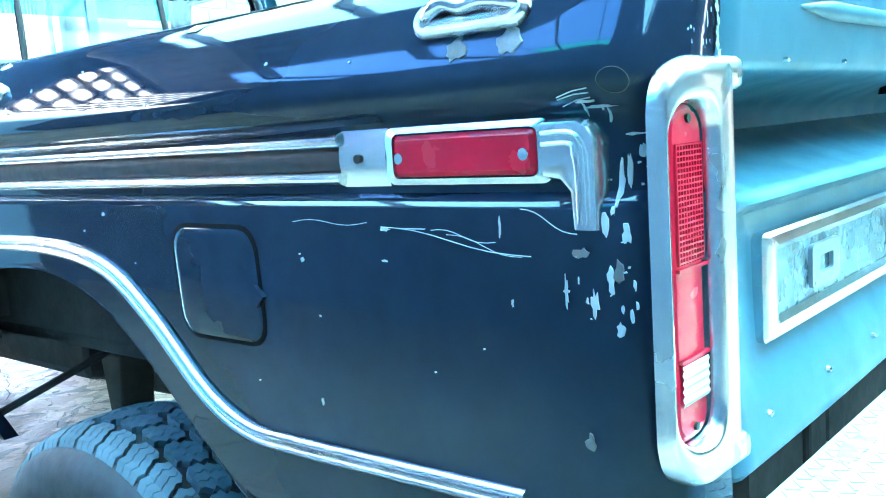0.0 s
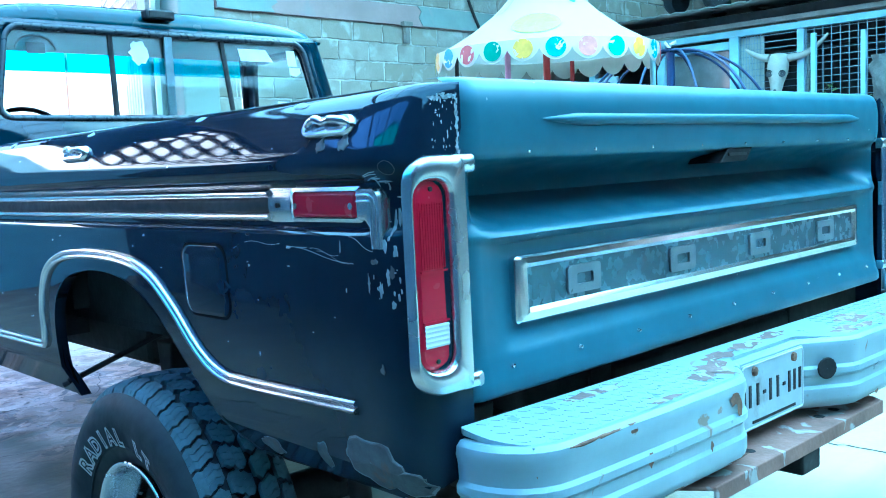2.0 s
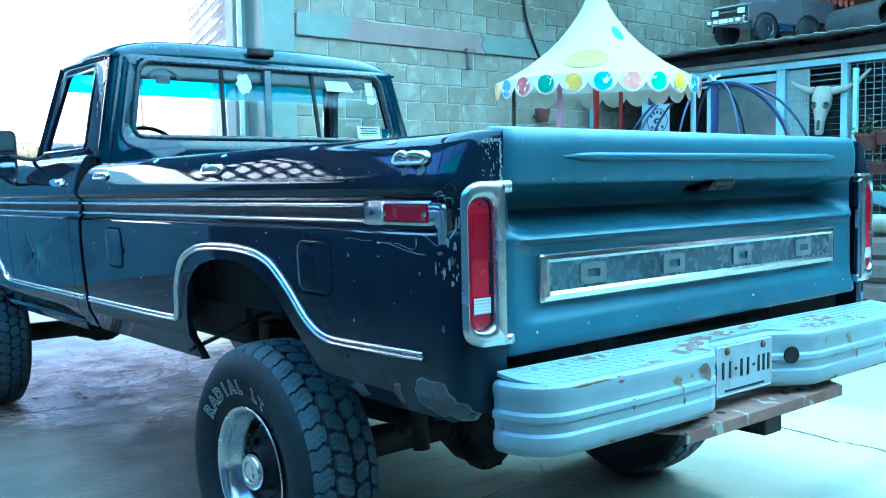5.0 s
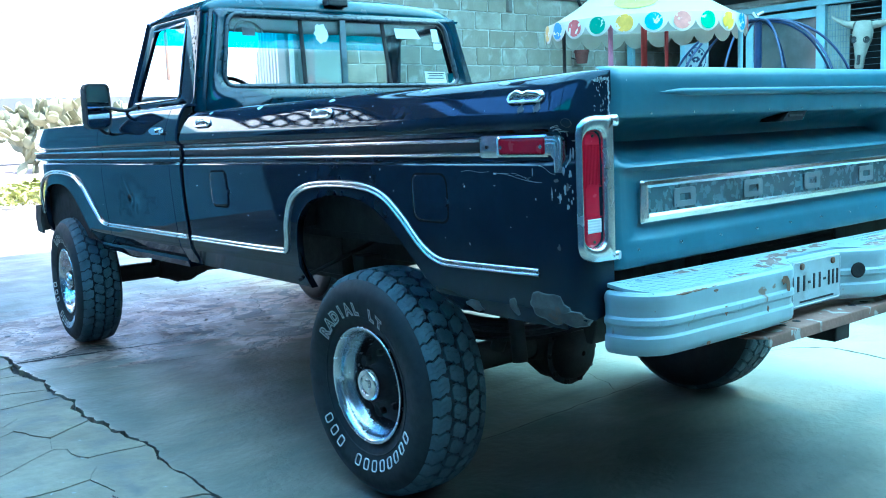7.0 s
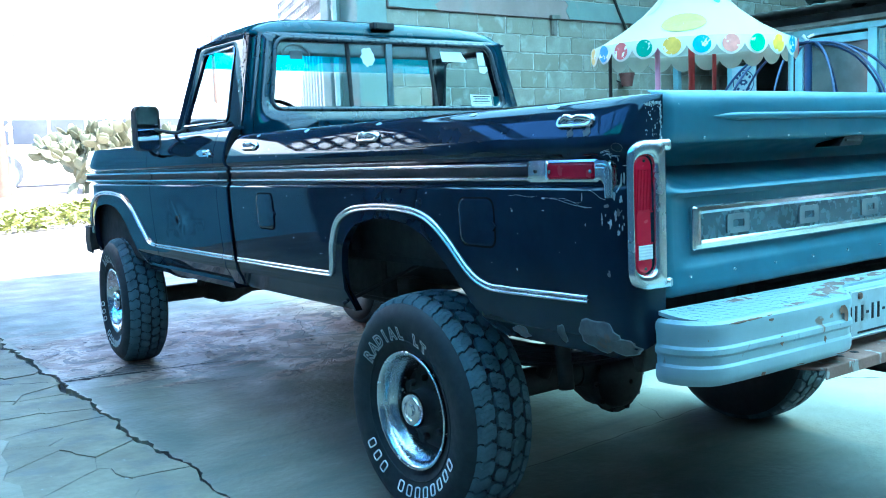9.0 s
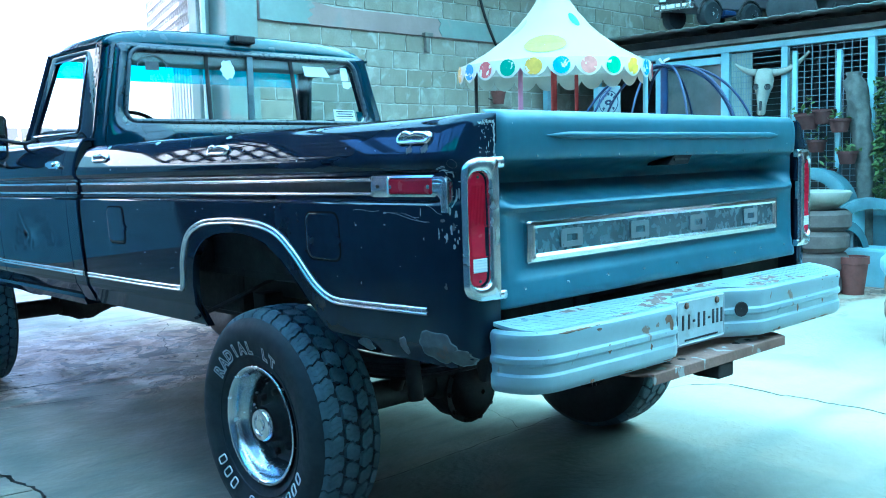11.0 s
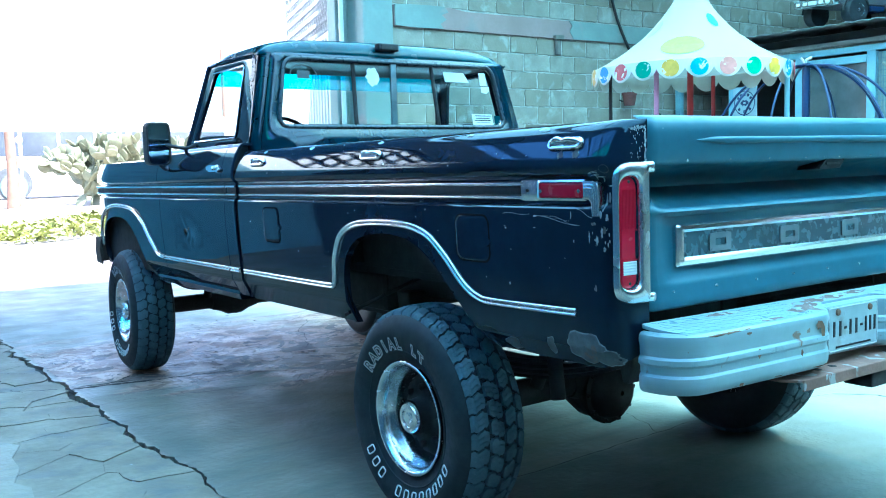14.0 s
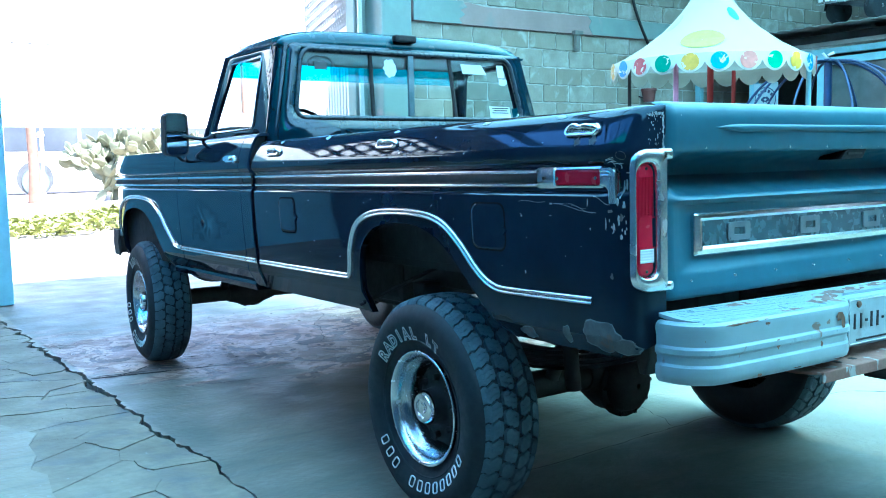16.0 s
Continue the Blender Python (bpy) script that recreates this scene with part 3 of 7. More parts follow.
CREASES = [((3.20, 0.985), (3.36, 0.915), 0.0030), ((3.20, 0.985), (2.88, 1.085), 0.0026), ((3.20, 0.985), (3.26, 1.075), 0.0024), ((3.16, 0.965), (2.84, 0.985), 0.0034), ((3.10, 0.945), (2.94, 0.952), 0.0028)]
def dent(y, z):
    """How far the crumpled spot low in the door lies inwards."""
    d = 0.009 * math.exp(-(((y - 3.18) / 0.11) ** 2 + ((z - 0.985) / 0.055) ** 2))
    for (ay, az), (by, bz), deep in CREASES:
        L2 = (by - ay) ** 2 + (bz - az) ** 2
        t = max(0.0, min(1.0, ((y - ay) * (by - ay) + (z - az) * (bz - az)) / L2))
        gap = math.hypot(y - ay - t * (by - ay), z - az - t * (bz - az))
        d += deep * (1 - 0.6 * t) * 0.7 * (math.exp(-(gap / 0.017) ** 2) - 0.5 * math.exp(-((gap - 0.032) / 0.015) ** 2))
    return d
for side in (1, -1):
    g = side_panel(2.620, 3.575, DOORP if side > 0 else CABP, lambda y: 0.735, fine=[2.80 + 0.0125 * k for k in range(50)] if side > 0 else ()).fix()
    if side > 0:
        g.v = [(v[0] + dent(v[1], v[2]), v[1], v[2]) for v in g.v]
    else:
        g.flip()
    shell(g, 0.012, -side)
    g.done("door", M_PAINT, truck, "black door with a crumpled dent low in the skin" if side > 0 else "black door", angle=35)
both(lambda: side_panel(3.583, 5.02, CABP[:-4] + [(1.40, 0.94), (1.41, 0.90)], zb_fen, fine=fineF, narrow=lambda y: max(0.0, y - 4.55) ** 2 * 0.25), "front_fender", M_PAINT, thick=0.012)
# rocker under the door
both(lambda: Geo().sweep([(-0.928, 2.62, 0.70), (-0.928, 3.86, 0.70)], [(-0.03, -0.1), (0.028, -0.1), (0.028, -0.004), (0.0, 0.006), (-0.03, -0.01)], (-1, 0, 0)), "rocker_panel", M_PAINT)
# bed: inner walls, floor, front wall
for s in (-1, 1):
    Geo().box((s * 0.855, 1.24, 1.15), (0.02, 2.40, 0.47)).done("bed_wall", M_INNER, truck, bevel=0.003)
    Geo().box((s * 0.893, 1.24, 1.403), (0.050, 2.42, 0.010)).done("bed_rail", M_INNER, truck, bevel=0.003)
Geo().box((0, 2.43, 1.15), (1.69, 0.03, 0.47)).done("bed_front", M_INNER, truck, bevel=0.003)
Geo().box((0, 1.27, 0.90), (1.69, 2.28, 0.03)).done("bed_floor", M_INNER, truck, bevel=0.003)
# wheelhouses and underbody
def house(y0, y1):
    g = Geo()
    g.box((-0.60, (y0 + y1) / 2, 1.11), (0.62, y1 - y0, 0.02))
    g.box((-0.60, y0 - 0.01, 1.00), (0.62, 0.02, 0.22))
    g.box((-0.60, y1 + 0.01, 1.02), (0.62, 0.02, 0.18))
    g.box((-0.50, (y0 + y1) / 2, 1.02), (0.03, y1 - y0, 0.18))
    return g
both(lambda: house(0.55, 1.50), "wheelhouse", M_INNER, angle=20)
both(lambda: house(3.90, 4.83), "wheelhouse", M_INNER, angle=20)


def arch_lip(tab):
    pts = [(-(lerp_table(PROF, z) - 0.004), y, z) for y, z in tab]
    return Geo().sweep(pts, [(-0.004, 0.004), (0.012, 0.004), (0.015, -0.012), (0.011, -0.026), (-0.002, -0.026)], (-1, 0, 0))


both(lambda: arch_lip([(q[0], q[1]) for q in spline([(a, b, 0) for a, b in ARCH_R], 5)]), "arch_lip", M_PAINT)
both(lambda: arch_lip([(q[0], q[1]) for q in spline([(a, b, 0) for a, b in ARCH_F], 5)]), "arch_lip", M_PAINT)

both(lambda: Geo().tube([(-0.95, 1.52, 0.72), (-0.62, 1.30, 0.90)], 0.008, 8), "brace_rod", M_STEEL, "thin black brace rod")
# frame rails, axles, exhaust
for s in (-1, 1):
    Geo().box((s * 0.43, 2.5, 0.805), (0.07, 4.9, 0.14)).done("frame_rail", M_STEEL, truck, bevel=0.006)
for y in (0.10, 1.6, 2.3, 3.7):
    Geo().box((0, y, 0.80), (0.79, 0.10, 0.11)).done("cross_member", M_STEEL, truck, bevel=0.01)
Geo().box((0.1, 0.075, 0.825), (1.50, 0.03, 0.13)).done("rear_sill", M_STEEL, truck)
for y, z, off, k, drop in ((1.01, 0.408, -0.05, 1.0, 0.045), (4.385, 0.435, -0.24, 0.72, 0.0)):
    g = Geo()
    g.tube([(-0.72, y, z), (0.72, y, z)], 0.055, 12)
    g.lathe([(r * k, w * k) for r, w in ((0.01, -0.150), (0.070, -0.146), (0.104, -0.118), (0.116, -0.085), (0.138, -0.082), (0.138, -0.062), (0.122, -0.058), (0.124, 0.03), (0.095, 0.11), (0.05, 0.20), (0.045, 0.24), (0.01, 0.24))], 20, "y", (off, y, z - drop))
    g.lathe([(0.01, -0.17), (0.062, -0.165), (0.080, -0.10), (0.105, -0.05), (0.105, 0.05), (0.080, 0.10), (0.062, 0.165), (0.01, 0.17)], 18, "x", (off, y, z))
    for i in range(10):
        a = 2 * math.pi * i / 10
        g.lathe([(0.010 * k, -0.096 * k), (0.010 * k, -0.080 * k)], 6, "y", (off + 0.126 * k * math.cos(a), y, z - drop + 0.126 * k * math.sin(a)))
    g.done("axle", M_STEEL, truck, "black greasy axle with a round differential", fix=True, angle=40)
for s in (-1, 1):
    for y, z in ((1.02, 0.50), (4.40, 0.53)):
        g = Geo()
        for k in range(4):
            n = 12
            g.sweep([(s * 0.52, y - (0.66 - 0.1 * k) + 2 * (0.66 - 0.1 * k) * i / n, z + 0.02 * k + 0.13 * ((2 * i / n - 1) * (0.66 - 0.1 * k) / 0.66) ** 2) for i in range(n + 1)], [(-0.035, 0), (0.035, 0), (0.035, 0.012), (-0.035, 0.012)], (0, 0, 1))
        g.done("leaf_spring", M_STEEL, truck)
        Geo().tube([(s * 0.46, y - 0.10, z - 0.05), (s * 0.42, y - 0.28, 0.90)], 0.028, 10).done("shock_absorber", M_STEEL, truck, angle=40)
g = Geo()
g.tube(spline([(-0.30, 3.2, 0.60), (-0.32, 1.9, 0.60), (-0.36, 1.35, 0.66), (-0.40, 1.0, 0.72), (-0.42, 0.72, 0.70), (-0.43, 0.62, 0.64), (-0.43, 0.58, 0.60)], 5), 0.030, 12)
g.done("exhaust_pipe", M_STEEL, truck, angle=40)
Geo().tube([(-0.60, 0.72, 0.78), (-0.60, 0.66, 0.62), (-0.60, 0.645, 0.475)], 0.027, 20).done("tail_pipe", M_STEEL, truck, angle=40)
Geo().tube([(0.1, 3.6, 0.62), (0.05, 1.2, 0.45)], 0.04, 10).done("drive_shaft", M_STEEL, truck, angle=40)
g = Geo()
g.lathe([(0.01, 2.65), (0.09, 2.66), (0.13, 2.75), (0.14, 3.05), (0.17, 3.25), (0.21, 3.42), (0.01, 3.43)], 20, "y", (0.0, 0, 0.74))
g.done("gearbox", M_STEEL, truck, angle=40, fix=True)
g = Geo()
g.prism([(2.62, 0.80), (2.68, 0.64), (2.78, 0.595), (2.92, 0.595), (2.98, 0.62), (3.06, 0.615), (3.12, 0.66), (3.14, 0.80)], -0.36, 0.02, "x")
g.done("transfer_case", M_STEEL, truck, bevel=0.025)
for s in (-1, 1):
    for y, z0 in ((0.36, 0.60), (1.68, 0.58)):
        Geo().prism([(y - 0.05, 0.76), (y + 0.05, 0.76), (y + 0.025, z0 + 0.02), (y + 0.012, z0 - 0.025), (y - 0.016, z0 - 0.025), (y - 0.03, z0 + 0.03)], s * 0.52 - 0.045, s * 0.52 + 0.045, "x").done("spring_hanger", M_STEEL, truck, bevel=0.006)
Geo().box((-0.24, 2.36, 0.725), (0.48, 0.82, 0.20)).done("fuel_tank", M_STEEL, truck, bevel=0.03)

# ---- wheels ----
WT = 0.262


def make_wheel():
    """A wheel with its outer face towards -x, its middle at the tyre's middle."""
    h = WT / 2
    # steel centre
    disc = Geo()
    disc.lathe([(0.175, -h + 0.125), (0.155, -h + 0.115), (0.14, -h + 0.085), (0.10, -h + 0.075), (0.072, -h + 0.075), (0.066, -h + 0.05), (0.064, -h + 0.02)], 40)
    wheel = disc.done("wheel", M_STEEL, truck, "wide polished wheel with white-lettered all-terrain tyre", smooth=True)
    ty = Geo()
    crown = [(-0.005, 0.3915), (0.03, 0.391), (0.06, 0.388), (0.075, 0.385), (0.091, 0.380), (0.105, 0.374), (0.117, 0.361), (0.127, 0.343), (0.140, 0.300)]
    wide, slim = 1.18, 0.92
    side = [(0.25, -0.006), (0.285, -0.018), (0.315, -0.023)]
    ty.lathe([(0.192, -h + 0.03), (0.207, -h + 0.012)] + [(r, -h + u) for r, u in side] + [(r, -u * wide) for u, r in reversed(crown[1:8])] + [(r, u * slim) for u, r in crown[1:8]] + [(r, h - 0.014 - 0.3 * u) for r, u in reversed(side)] + [(0.205, h - 0.03)], 72)
    ty.lathe([(0.242, -h - 0.001), (0.244, -h - 0.0075), (0.247, -h - 0.0075), (0.249, -h)], 64)
    ty.done("tyre", M_SIDEWALL, wheel, smooth=True)
    tr = Geo()
    nb = 40
    pitch = 2 * math.pi / nb
    for c, half, ph, way in ((-0.0965, 0.0288, 0.0, 1), (-0.0335, 0.0272, 0.5, -1), (0.0245, 0.0238, 0.0, 1), (0.0755, 0.0225, 0.45, -1)):
        us = [c + half * q for q in (-1, -0.72, -0.4, -0.1, 0.1, 0.4, 0.72, 1)]
        full = [1.0] * 8
        if abs(c) < 0.06:
            tuck = [0.17, 0.07, 0.0, 0.0, 0.0, 0.0, 0.07, 0.17]
        elif c < 0:
            tuck, full[0], full[1] = [0.02, 0.0, 0.0, 0.0, 0.0, 0.0, 0.06, 0.16], 0.12, 0.75
        else:
            tuck, full[7], full[6] = [0.16, 0.06, 0.0, 0.0, 0.0, 0.0, 0.0, 0.02], 0.12, 0.75
        stair = [0.085 * way * q for q in (1, 1, 1, 0.7, -0.7, -1, -1, -1)]
        zig = [0.045 * (-1) ** i for i in range(8)]
        for k in range(nb):
            for lo, hi in ((-0.440, -0.1575), (-0.1495, 0.1495), (0.1575, 0.440)):
                def line(v):
                    out = []
                    for i in range(8):
                        if abs(v) > 0.4:
                            out.append((us[i], v - math.copysign(tuck[i], v) + stair[i] + zig[i], full[i]))
                        else:
                            out.append((us[i], v * (1 - 1.6 * tuck[i]) + stair[i] * 0.9 + zig[i], full[i]))
                    return out
                ring = line(lo) + line(hi)[::-1]
                um, vm = sum(q[0] for q in ring) / 16, sum(q[1] for q in ring) / 16
                vs = []
                for lift, inset in ((-0.003, 1.0), (0.0105, 0.985), (0.0125, 0.94)):
                    for u, v, up in ring:
                        uu = um + (u - um) * inset
                        t = (k + ph + vm + (v - vm) * inset) * pitch
                        r = lerp_table(crown, -uu / wide if uu < 0 else uu / slim) + lift * (up if lift > 0 else 1)
                        vs.append((uu, r * math.cos(t), r * math.sin(t)))
                tr.add(vs, [(i, (i + 1) % 16, 16 + (i + 1) % 16, 16 + i) for i in range(16)] + [(16 + i, 16 + (i + 1) % 16, 32 + (i + 1) % 16, 32 + i) for i in range(16)] + [(32 + i, 33 + i, 46 - i, 47 - i) for i in range(7)])
    tr.done("tread", M_TYRE, wheel, "chunky staggered tread blocks with zigzag sipes")["kind"] = "stuff"
    rim = Geo()
    rim.lathe([(0.198, -h + 0.012), (0.207, -h + 0.006), (0.209, -h - 0.001), (0.203, -h - 0.003), (0.193, -h + 0.004), (0.187, -h + 0.026), (0.181, -h + 0.045), (0.168, -h + 0.060), (0.162, -h + 0.085), (0.160, -h + 0.130)], 64)
    rim.done("rim", M_RIM, wheel, "polished deep-dish rim", smooth=True)
    cap = Geo()
    cap.lathe([(0.058, -h + 0.075), (0.056, -h + 0.012), (0.052, -h + 0.004), (0.036, -h + 0.002), (0.034, -h + 0.008), (0.020, -h + 0.008), (0.018, -h + 0.0), (0.001, -h + 0.0)], 28)
    cap.done("hub_cap", M_CHROME, wheel, "dull chrome hub cap", angle=40)
    for k in range(8):
        a = 2 * math.pi * k / 8
        g = Geo()
        g.lathe([(0.013, -h + 0.085), (0.013, -h + 0.062), (0.008, -h + 0.055), (0.0005, -h + 0.055)], 6, "x", (0, 0.105 * math.cos(a), 0.105 * math.sin(a)))
        g.done("lug_nut", M_STEEL, wheel)
        g = Geo()
        b = a + math.pi / 8
        g.lathe([(0.030, -h + 0.084), (0.024, -h + 0.080), (0.0005, -h + 0.0805)], 12, "x", (0, 0.125 * math.cos(b), 0.125 * math.sin(b)))
        if k % 2 == 0:
            g.done("vent_hole", M_INNER, wheel)
    # white letters round the sidewall, outlines only
    dep = bpy.context.evaluated_depsgraph_get
    word = "RADIAL LT"
    for i, ch in enumerate(word):
        if ch == " ":
            continue
        cu = bpy.data.curves.new("letter", "FONT")
        cu.body, cu.size, cu.align_x, cu.fill_mode, cu.bevel_depth, cu.resolution_u, cu.bevel_resolution, cu.offset = ch, 0.056, "CENTER", "NONE", 0.0029, 3, 0, 0.0024
        tmp = new("letter", cu)
        me = tmp.evaluated_get(dep()).to_mesh()
        # letter plane: its up points outwards, its right runs clockwise seen from the left side
        ang = radians(103 - (i - 4) * 10.2)
        up = Vector((0, -math.cos(ang), math.sin(ang)))
        rt = Vector((0, -math.cos(ang - math.pi / 2), math.sin(ang - math.pi / 2)))
        lg = Geo().add([Vector((-h - 0.0125 - 0.29 * v.co.y, 0, 0)) + up * (0.253 + v.co.y) + rt * v.co.x * 0.95 for v in me.vertices], [tuple(p.vertices) for p in me.polygons])
        bpy.data.objects.remove(tmp)
        lg.done("letter", M_WHITE, wheel, "raised white outline letter")
    for a0, n in ((226, 3), (297, 8)):
        for i in range(n):
            ang = radians(a0 + (i - (n - 1) / 2) * 10.4)
            up = Vector((0, -math.cos(ang), math.sin(ang)))
            rt = Vector((0, -math.cos(ang - math.pi / 2), math.sin(ang - math.pi / 2)))
            loop = [Vector((-h - 0.013 - 0.28 * b, 0, 0)) + up * (0.262 + b) + rt * a for a, b in rounded(-0.013, 0.0, 0.013, 0.035, 0.006, 2)]
            Geo().tube(loop + [loop[0]], 0.0030, 4, False).done("lettering_bar", M_WHITE, wheel)
    return wheel


wheel = make_wheel()
wheel.matrix_local = pose(-0.872, 1.008, 0.406)


def wheel_copy(m):
    w = copy_thing(wheel, m)
    return w


wheel_copy(pose(-0.872, 4.385, 0.433, 25, 0, -4))
wheel_copy(pose(0.872, 1.008, 0.406, 40, 0, 180))
wheel_copy(pose(0.872, 4.385, 0.433, 70, 0, 176))

# ---- tailgate ----
M_BADGE = mat("worn_badge_metal", (0.25, 0.30, 0.32), 0.35, 0.5, 0.15, 20)
M_HOLE = mat("dark_hole", (0.006, 0.006, 0.007), 0.9, 0, 0.2, 20)
GP = [(1.424, 0.04, 0.0), (1.4235, 0.016, 0.0), (1.416, 0.002, 0.0), (1.4, -0.007, 0.0), (1.375, -0.012, 0.0), (1.345, -0.013, 0.0), (1.315, -0.012, 0.0), (1.296, -0.01, 0.0), (1.289, -0.007, 0.0), (1.286, -0.001, 0.0), (1.281, 0.004, 0.015), (1.272, 0.006, 0.055), (1.258, 0.006, 0.098), (1.240, 0.006, 0.126), (1.222, 0.006, 0.130), (1.205, 0.006, 0.112), (1.190, 0.004, 0.074), (1.178, 0.002, 0.042), (1.169, -0.001, 0.016), (1.162, -0.004, 0.0), (1.155, -0.005, -0.003), (1.148, -0.002, 0.008), (1.140, 0.0, 0.018), (1.12, 0.0, 0.02), (1.05, 0.0, 0.02), (0.985, 0.0, 0.018), (0.958, -0.001, 0.004), (0.945, -0.004, 0.0), (0.925, -0.006, 0.0), (0.912, -0.012, 0.0), (0.892, -0.013, 0.0), (0.884, -0.006, 0.0), (0.884, 0.03, 0.0)]
xs = [-0.865, -0.854, -0.835, -0.815, -0.79, -0.765, -0.74, -0.70] + [-0.6 + 0.1 * i for i in range(13)] + [0.70, 0.74, 0.765, 0.79, 0.815, 0.835, 0.854, 0.865]
g = Geo()
rows = []
for z, y, d in GP:
    rows.append([(x, y + d * min(1.0, max(0.0, (0.832 - abs(x)) / 0.075)) + 0.014 * max(0, (abs(x) - 0.845) / 0.013) + 0.0025 * math.sin(5 * x + 9 * z), z) for x in xs])
g.grid(rows)
gate = g.done("tailgate", M_GATE, truck, "dull dark grey tailgate with dents and small dings", fix=True, angle=50)
g = Geo()
g.box((0, 0.25, 1.15), (1.69, 0.03, 0.50))
g.done("gate_inner_skin", M_GATE, truck)
g = Geo()
n = 40
rows = []
for i in range(n + 1):
    x = -0.66 + 1.36 * i / n
    w = 0.010 * min(1, (i / n) / 0.07 + 0.06) * (1 if i < n * 0.96 else max(0.06, (n - i) / (n * 0.04)))
    rows.append([(x, -0.0125 - 0.011 * math.sin(math.pi * k / 6) * min(1, w / 0.01), 1.352 + w * math.cos(math.pi * k / 6) + (0.002 if k < 3 else 0)) for k in range(7)])
g.grid(rows)
g.done("spear_crease", M_GATE, gate, smooth=True)
Geo().prism([(-0.045, 1.256), (0.075, 1.258), (0.105, 1.292), (-0.005, 1.290)], -0.006, 0.075, "y").done("latch_slot", M_HOLE, gate, "dark latch slot")
Geo().box((0.030, -0.007, 1.274), (0.080, 0.006, 0.007)).done("latch_handle", M_STEEL, gate)
# bright panel with its frame
g = Geo()
for (o0, o1) in (((-0.730, 0.996, 0.730, 1.116, 0.010), (-0.694, 1.022, 0.694, 1.094, 0.004)),):
    a, b = rounded(*o0), rounded(*o1)
    m1 = rounded(o0[0] + 0.006, o0[1] + 0.004, o0[2] - 0.006, o0[3] - 0.004, 0.008)
    m2 = rounded(o1[0] - 0.010, o1[1] - 0.008, o1[2] + 0.010, o1[3] + 0.008, 0.006)
    g.grid([[(x, 0.020, z) for x, z in a], [(x, 0.008, z) for x, z in a], [(x, 0.003, z) for x, z in m1], [(x, 0.001, z) for x, z in m2], [(x, 0.007, z) for x, z in b], [(x, 0.014, z) for x, z in b]], True)
g.done("gate_panel_frame", M_CHROME, gate, "chrome frame", angle=35)
Geo().box((0, 0.014, 1.057), (1.404, 0.010, 0.086)).done("gate_panel", M_PANEL, gate, "scuffed aluminium tailgate panel")
for x in (-0.535, -0.19, 0.155, 0.52):
    g = Geo()
    a, b = rounded(x - 0.050, 1.031, x + 0.050, 1.084, 0.008), rounded(x - 0.024, 1.047, x + 0.026, 1.068, 0.004)
    g.grid([[(p, 0.010, q) for p, q in a], [(p, 0.0035, q) for p, q in a], [(p, 0.0035, q) for p, q in b], [(p, 0.0095, q) for p, q in b]], True)
    g.done("badge_block", M_BADGE, gate, "raised plain badge block", angle=30)
for k in range(9):
    x = -0.76 + 0.19 * k
    Geo().lathe([(0.0045, -0.010), (0.0035, -0.0155), (0.0015, -0.0165), (0.0003, -0.0165)], 8, "y", (x, 0.004, 0.932)).done("skin_rivet", M_DULLCHROME, gate)
    Geo().lathe([(0.003, -0.008), (0.003, -0.013), (0.0003, -0.0145)], 6, "y", (x + 0.06, 0, 1.297)).done("lip_screw", M_DULLCHROME, gate)


# ---- tail lamps ----
def lamp_y(x):
    return -0.002 + 4.0 * max(0.0, abs(x) - 0.920) ** 2


def lamp_outline(d):
    """Outline of the bezel, shrunk by d: round on the outside, square on the inside."""
    out = []
    x0, x1, z0, z1, r = -0.985 + d, -0.868 - d * 0.6, 0.916 + d, 1.298 - d, max(0.052 - d, 0.012)
    for cx, cz, a0 in ((x0 + r, z1 - r, 90), (x0 + r, z0 + r, 180)):
        for k in range(9):
            a = radians(a0 + 90 * k / 8)
            out.append((cx + r * math.cos(a), cz + r * math.sin(a)))
    r2 = 0.008
    for cx, cz, a0 in ((x1 - r2, z0 + r2, 270), (x1 - r2, z1 - r2, 0)):
        for k in range(4):
            a = radians(a0 + 90 * k / 3)
            out.append((cx + r2 * math.cos(a), cz + r2 * math.sin(a)))
    return out


def lens_outline(d, z0=0.958, z1=1.258):
    return rounded(-0.970 + d, z0 + d, -0.904 - d, z1 - d, 0.026 - d, 5)


def resample(loop, n):
    pts = [Vector((a, b)) for a, b in loop] + [Vector(loop[0])]
    d = [0.0]
    for a, b in zip(pts, pts[1:]):
        d.append(d[-1] + (b - a).length)
    out, j = [], 0
    for k in range(n):
        t = d[-1] * k / n
        while d[j + 1] < t:
            j += 1
        u = (t - d[j]) / max(1e-9, d[j + 1] - d[j])
        out.append(tuple(pts[j].lerp(pts[j + 1], u)))
    return out


def start_at(loop, c):
    """Turns a loop so that it begins at the point furthest up and left, and runs the same way round."""
    area = sum(a[0] * b[1] - b[0] * a[1] for a, b in zip(loop, loop[1:] + loop[:1]))
    loop = loop if area > 0 else loop[::-1]
    k = max(range(len(loop)), key=lambda i: math.atan2(loop[i][1] - c[1], loop[i][0] - c[0]))
    return loop[k:] + loop[:k]


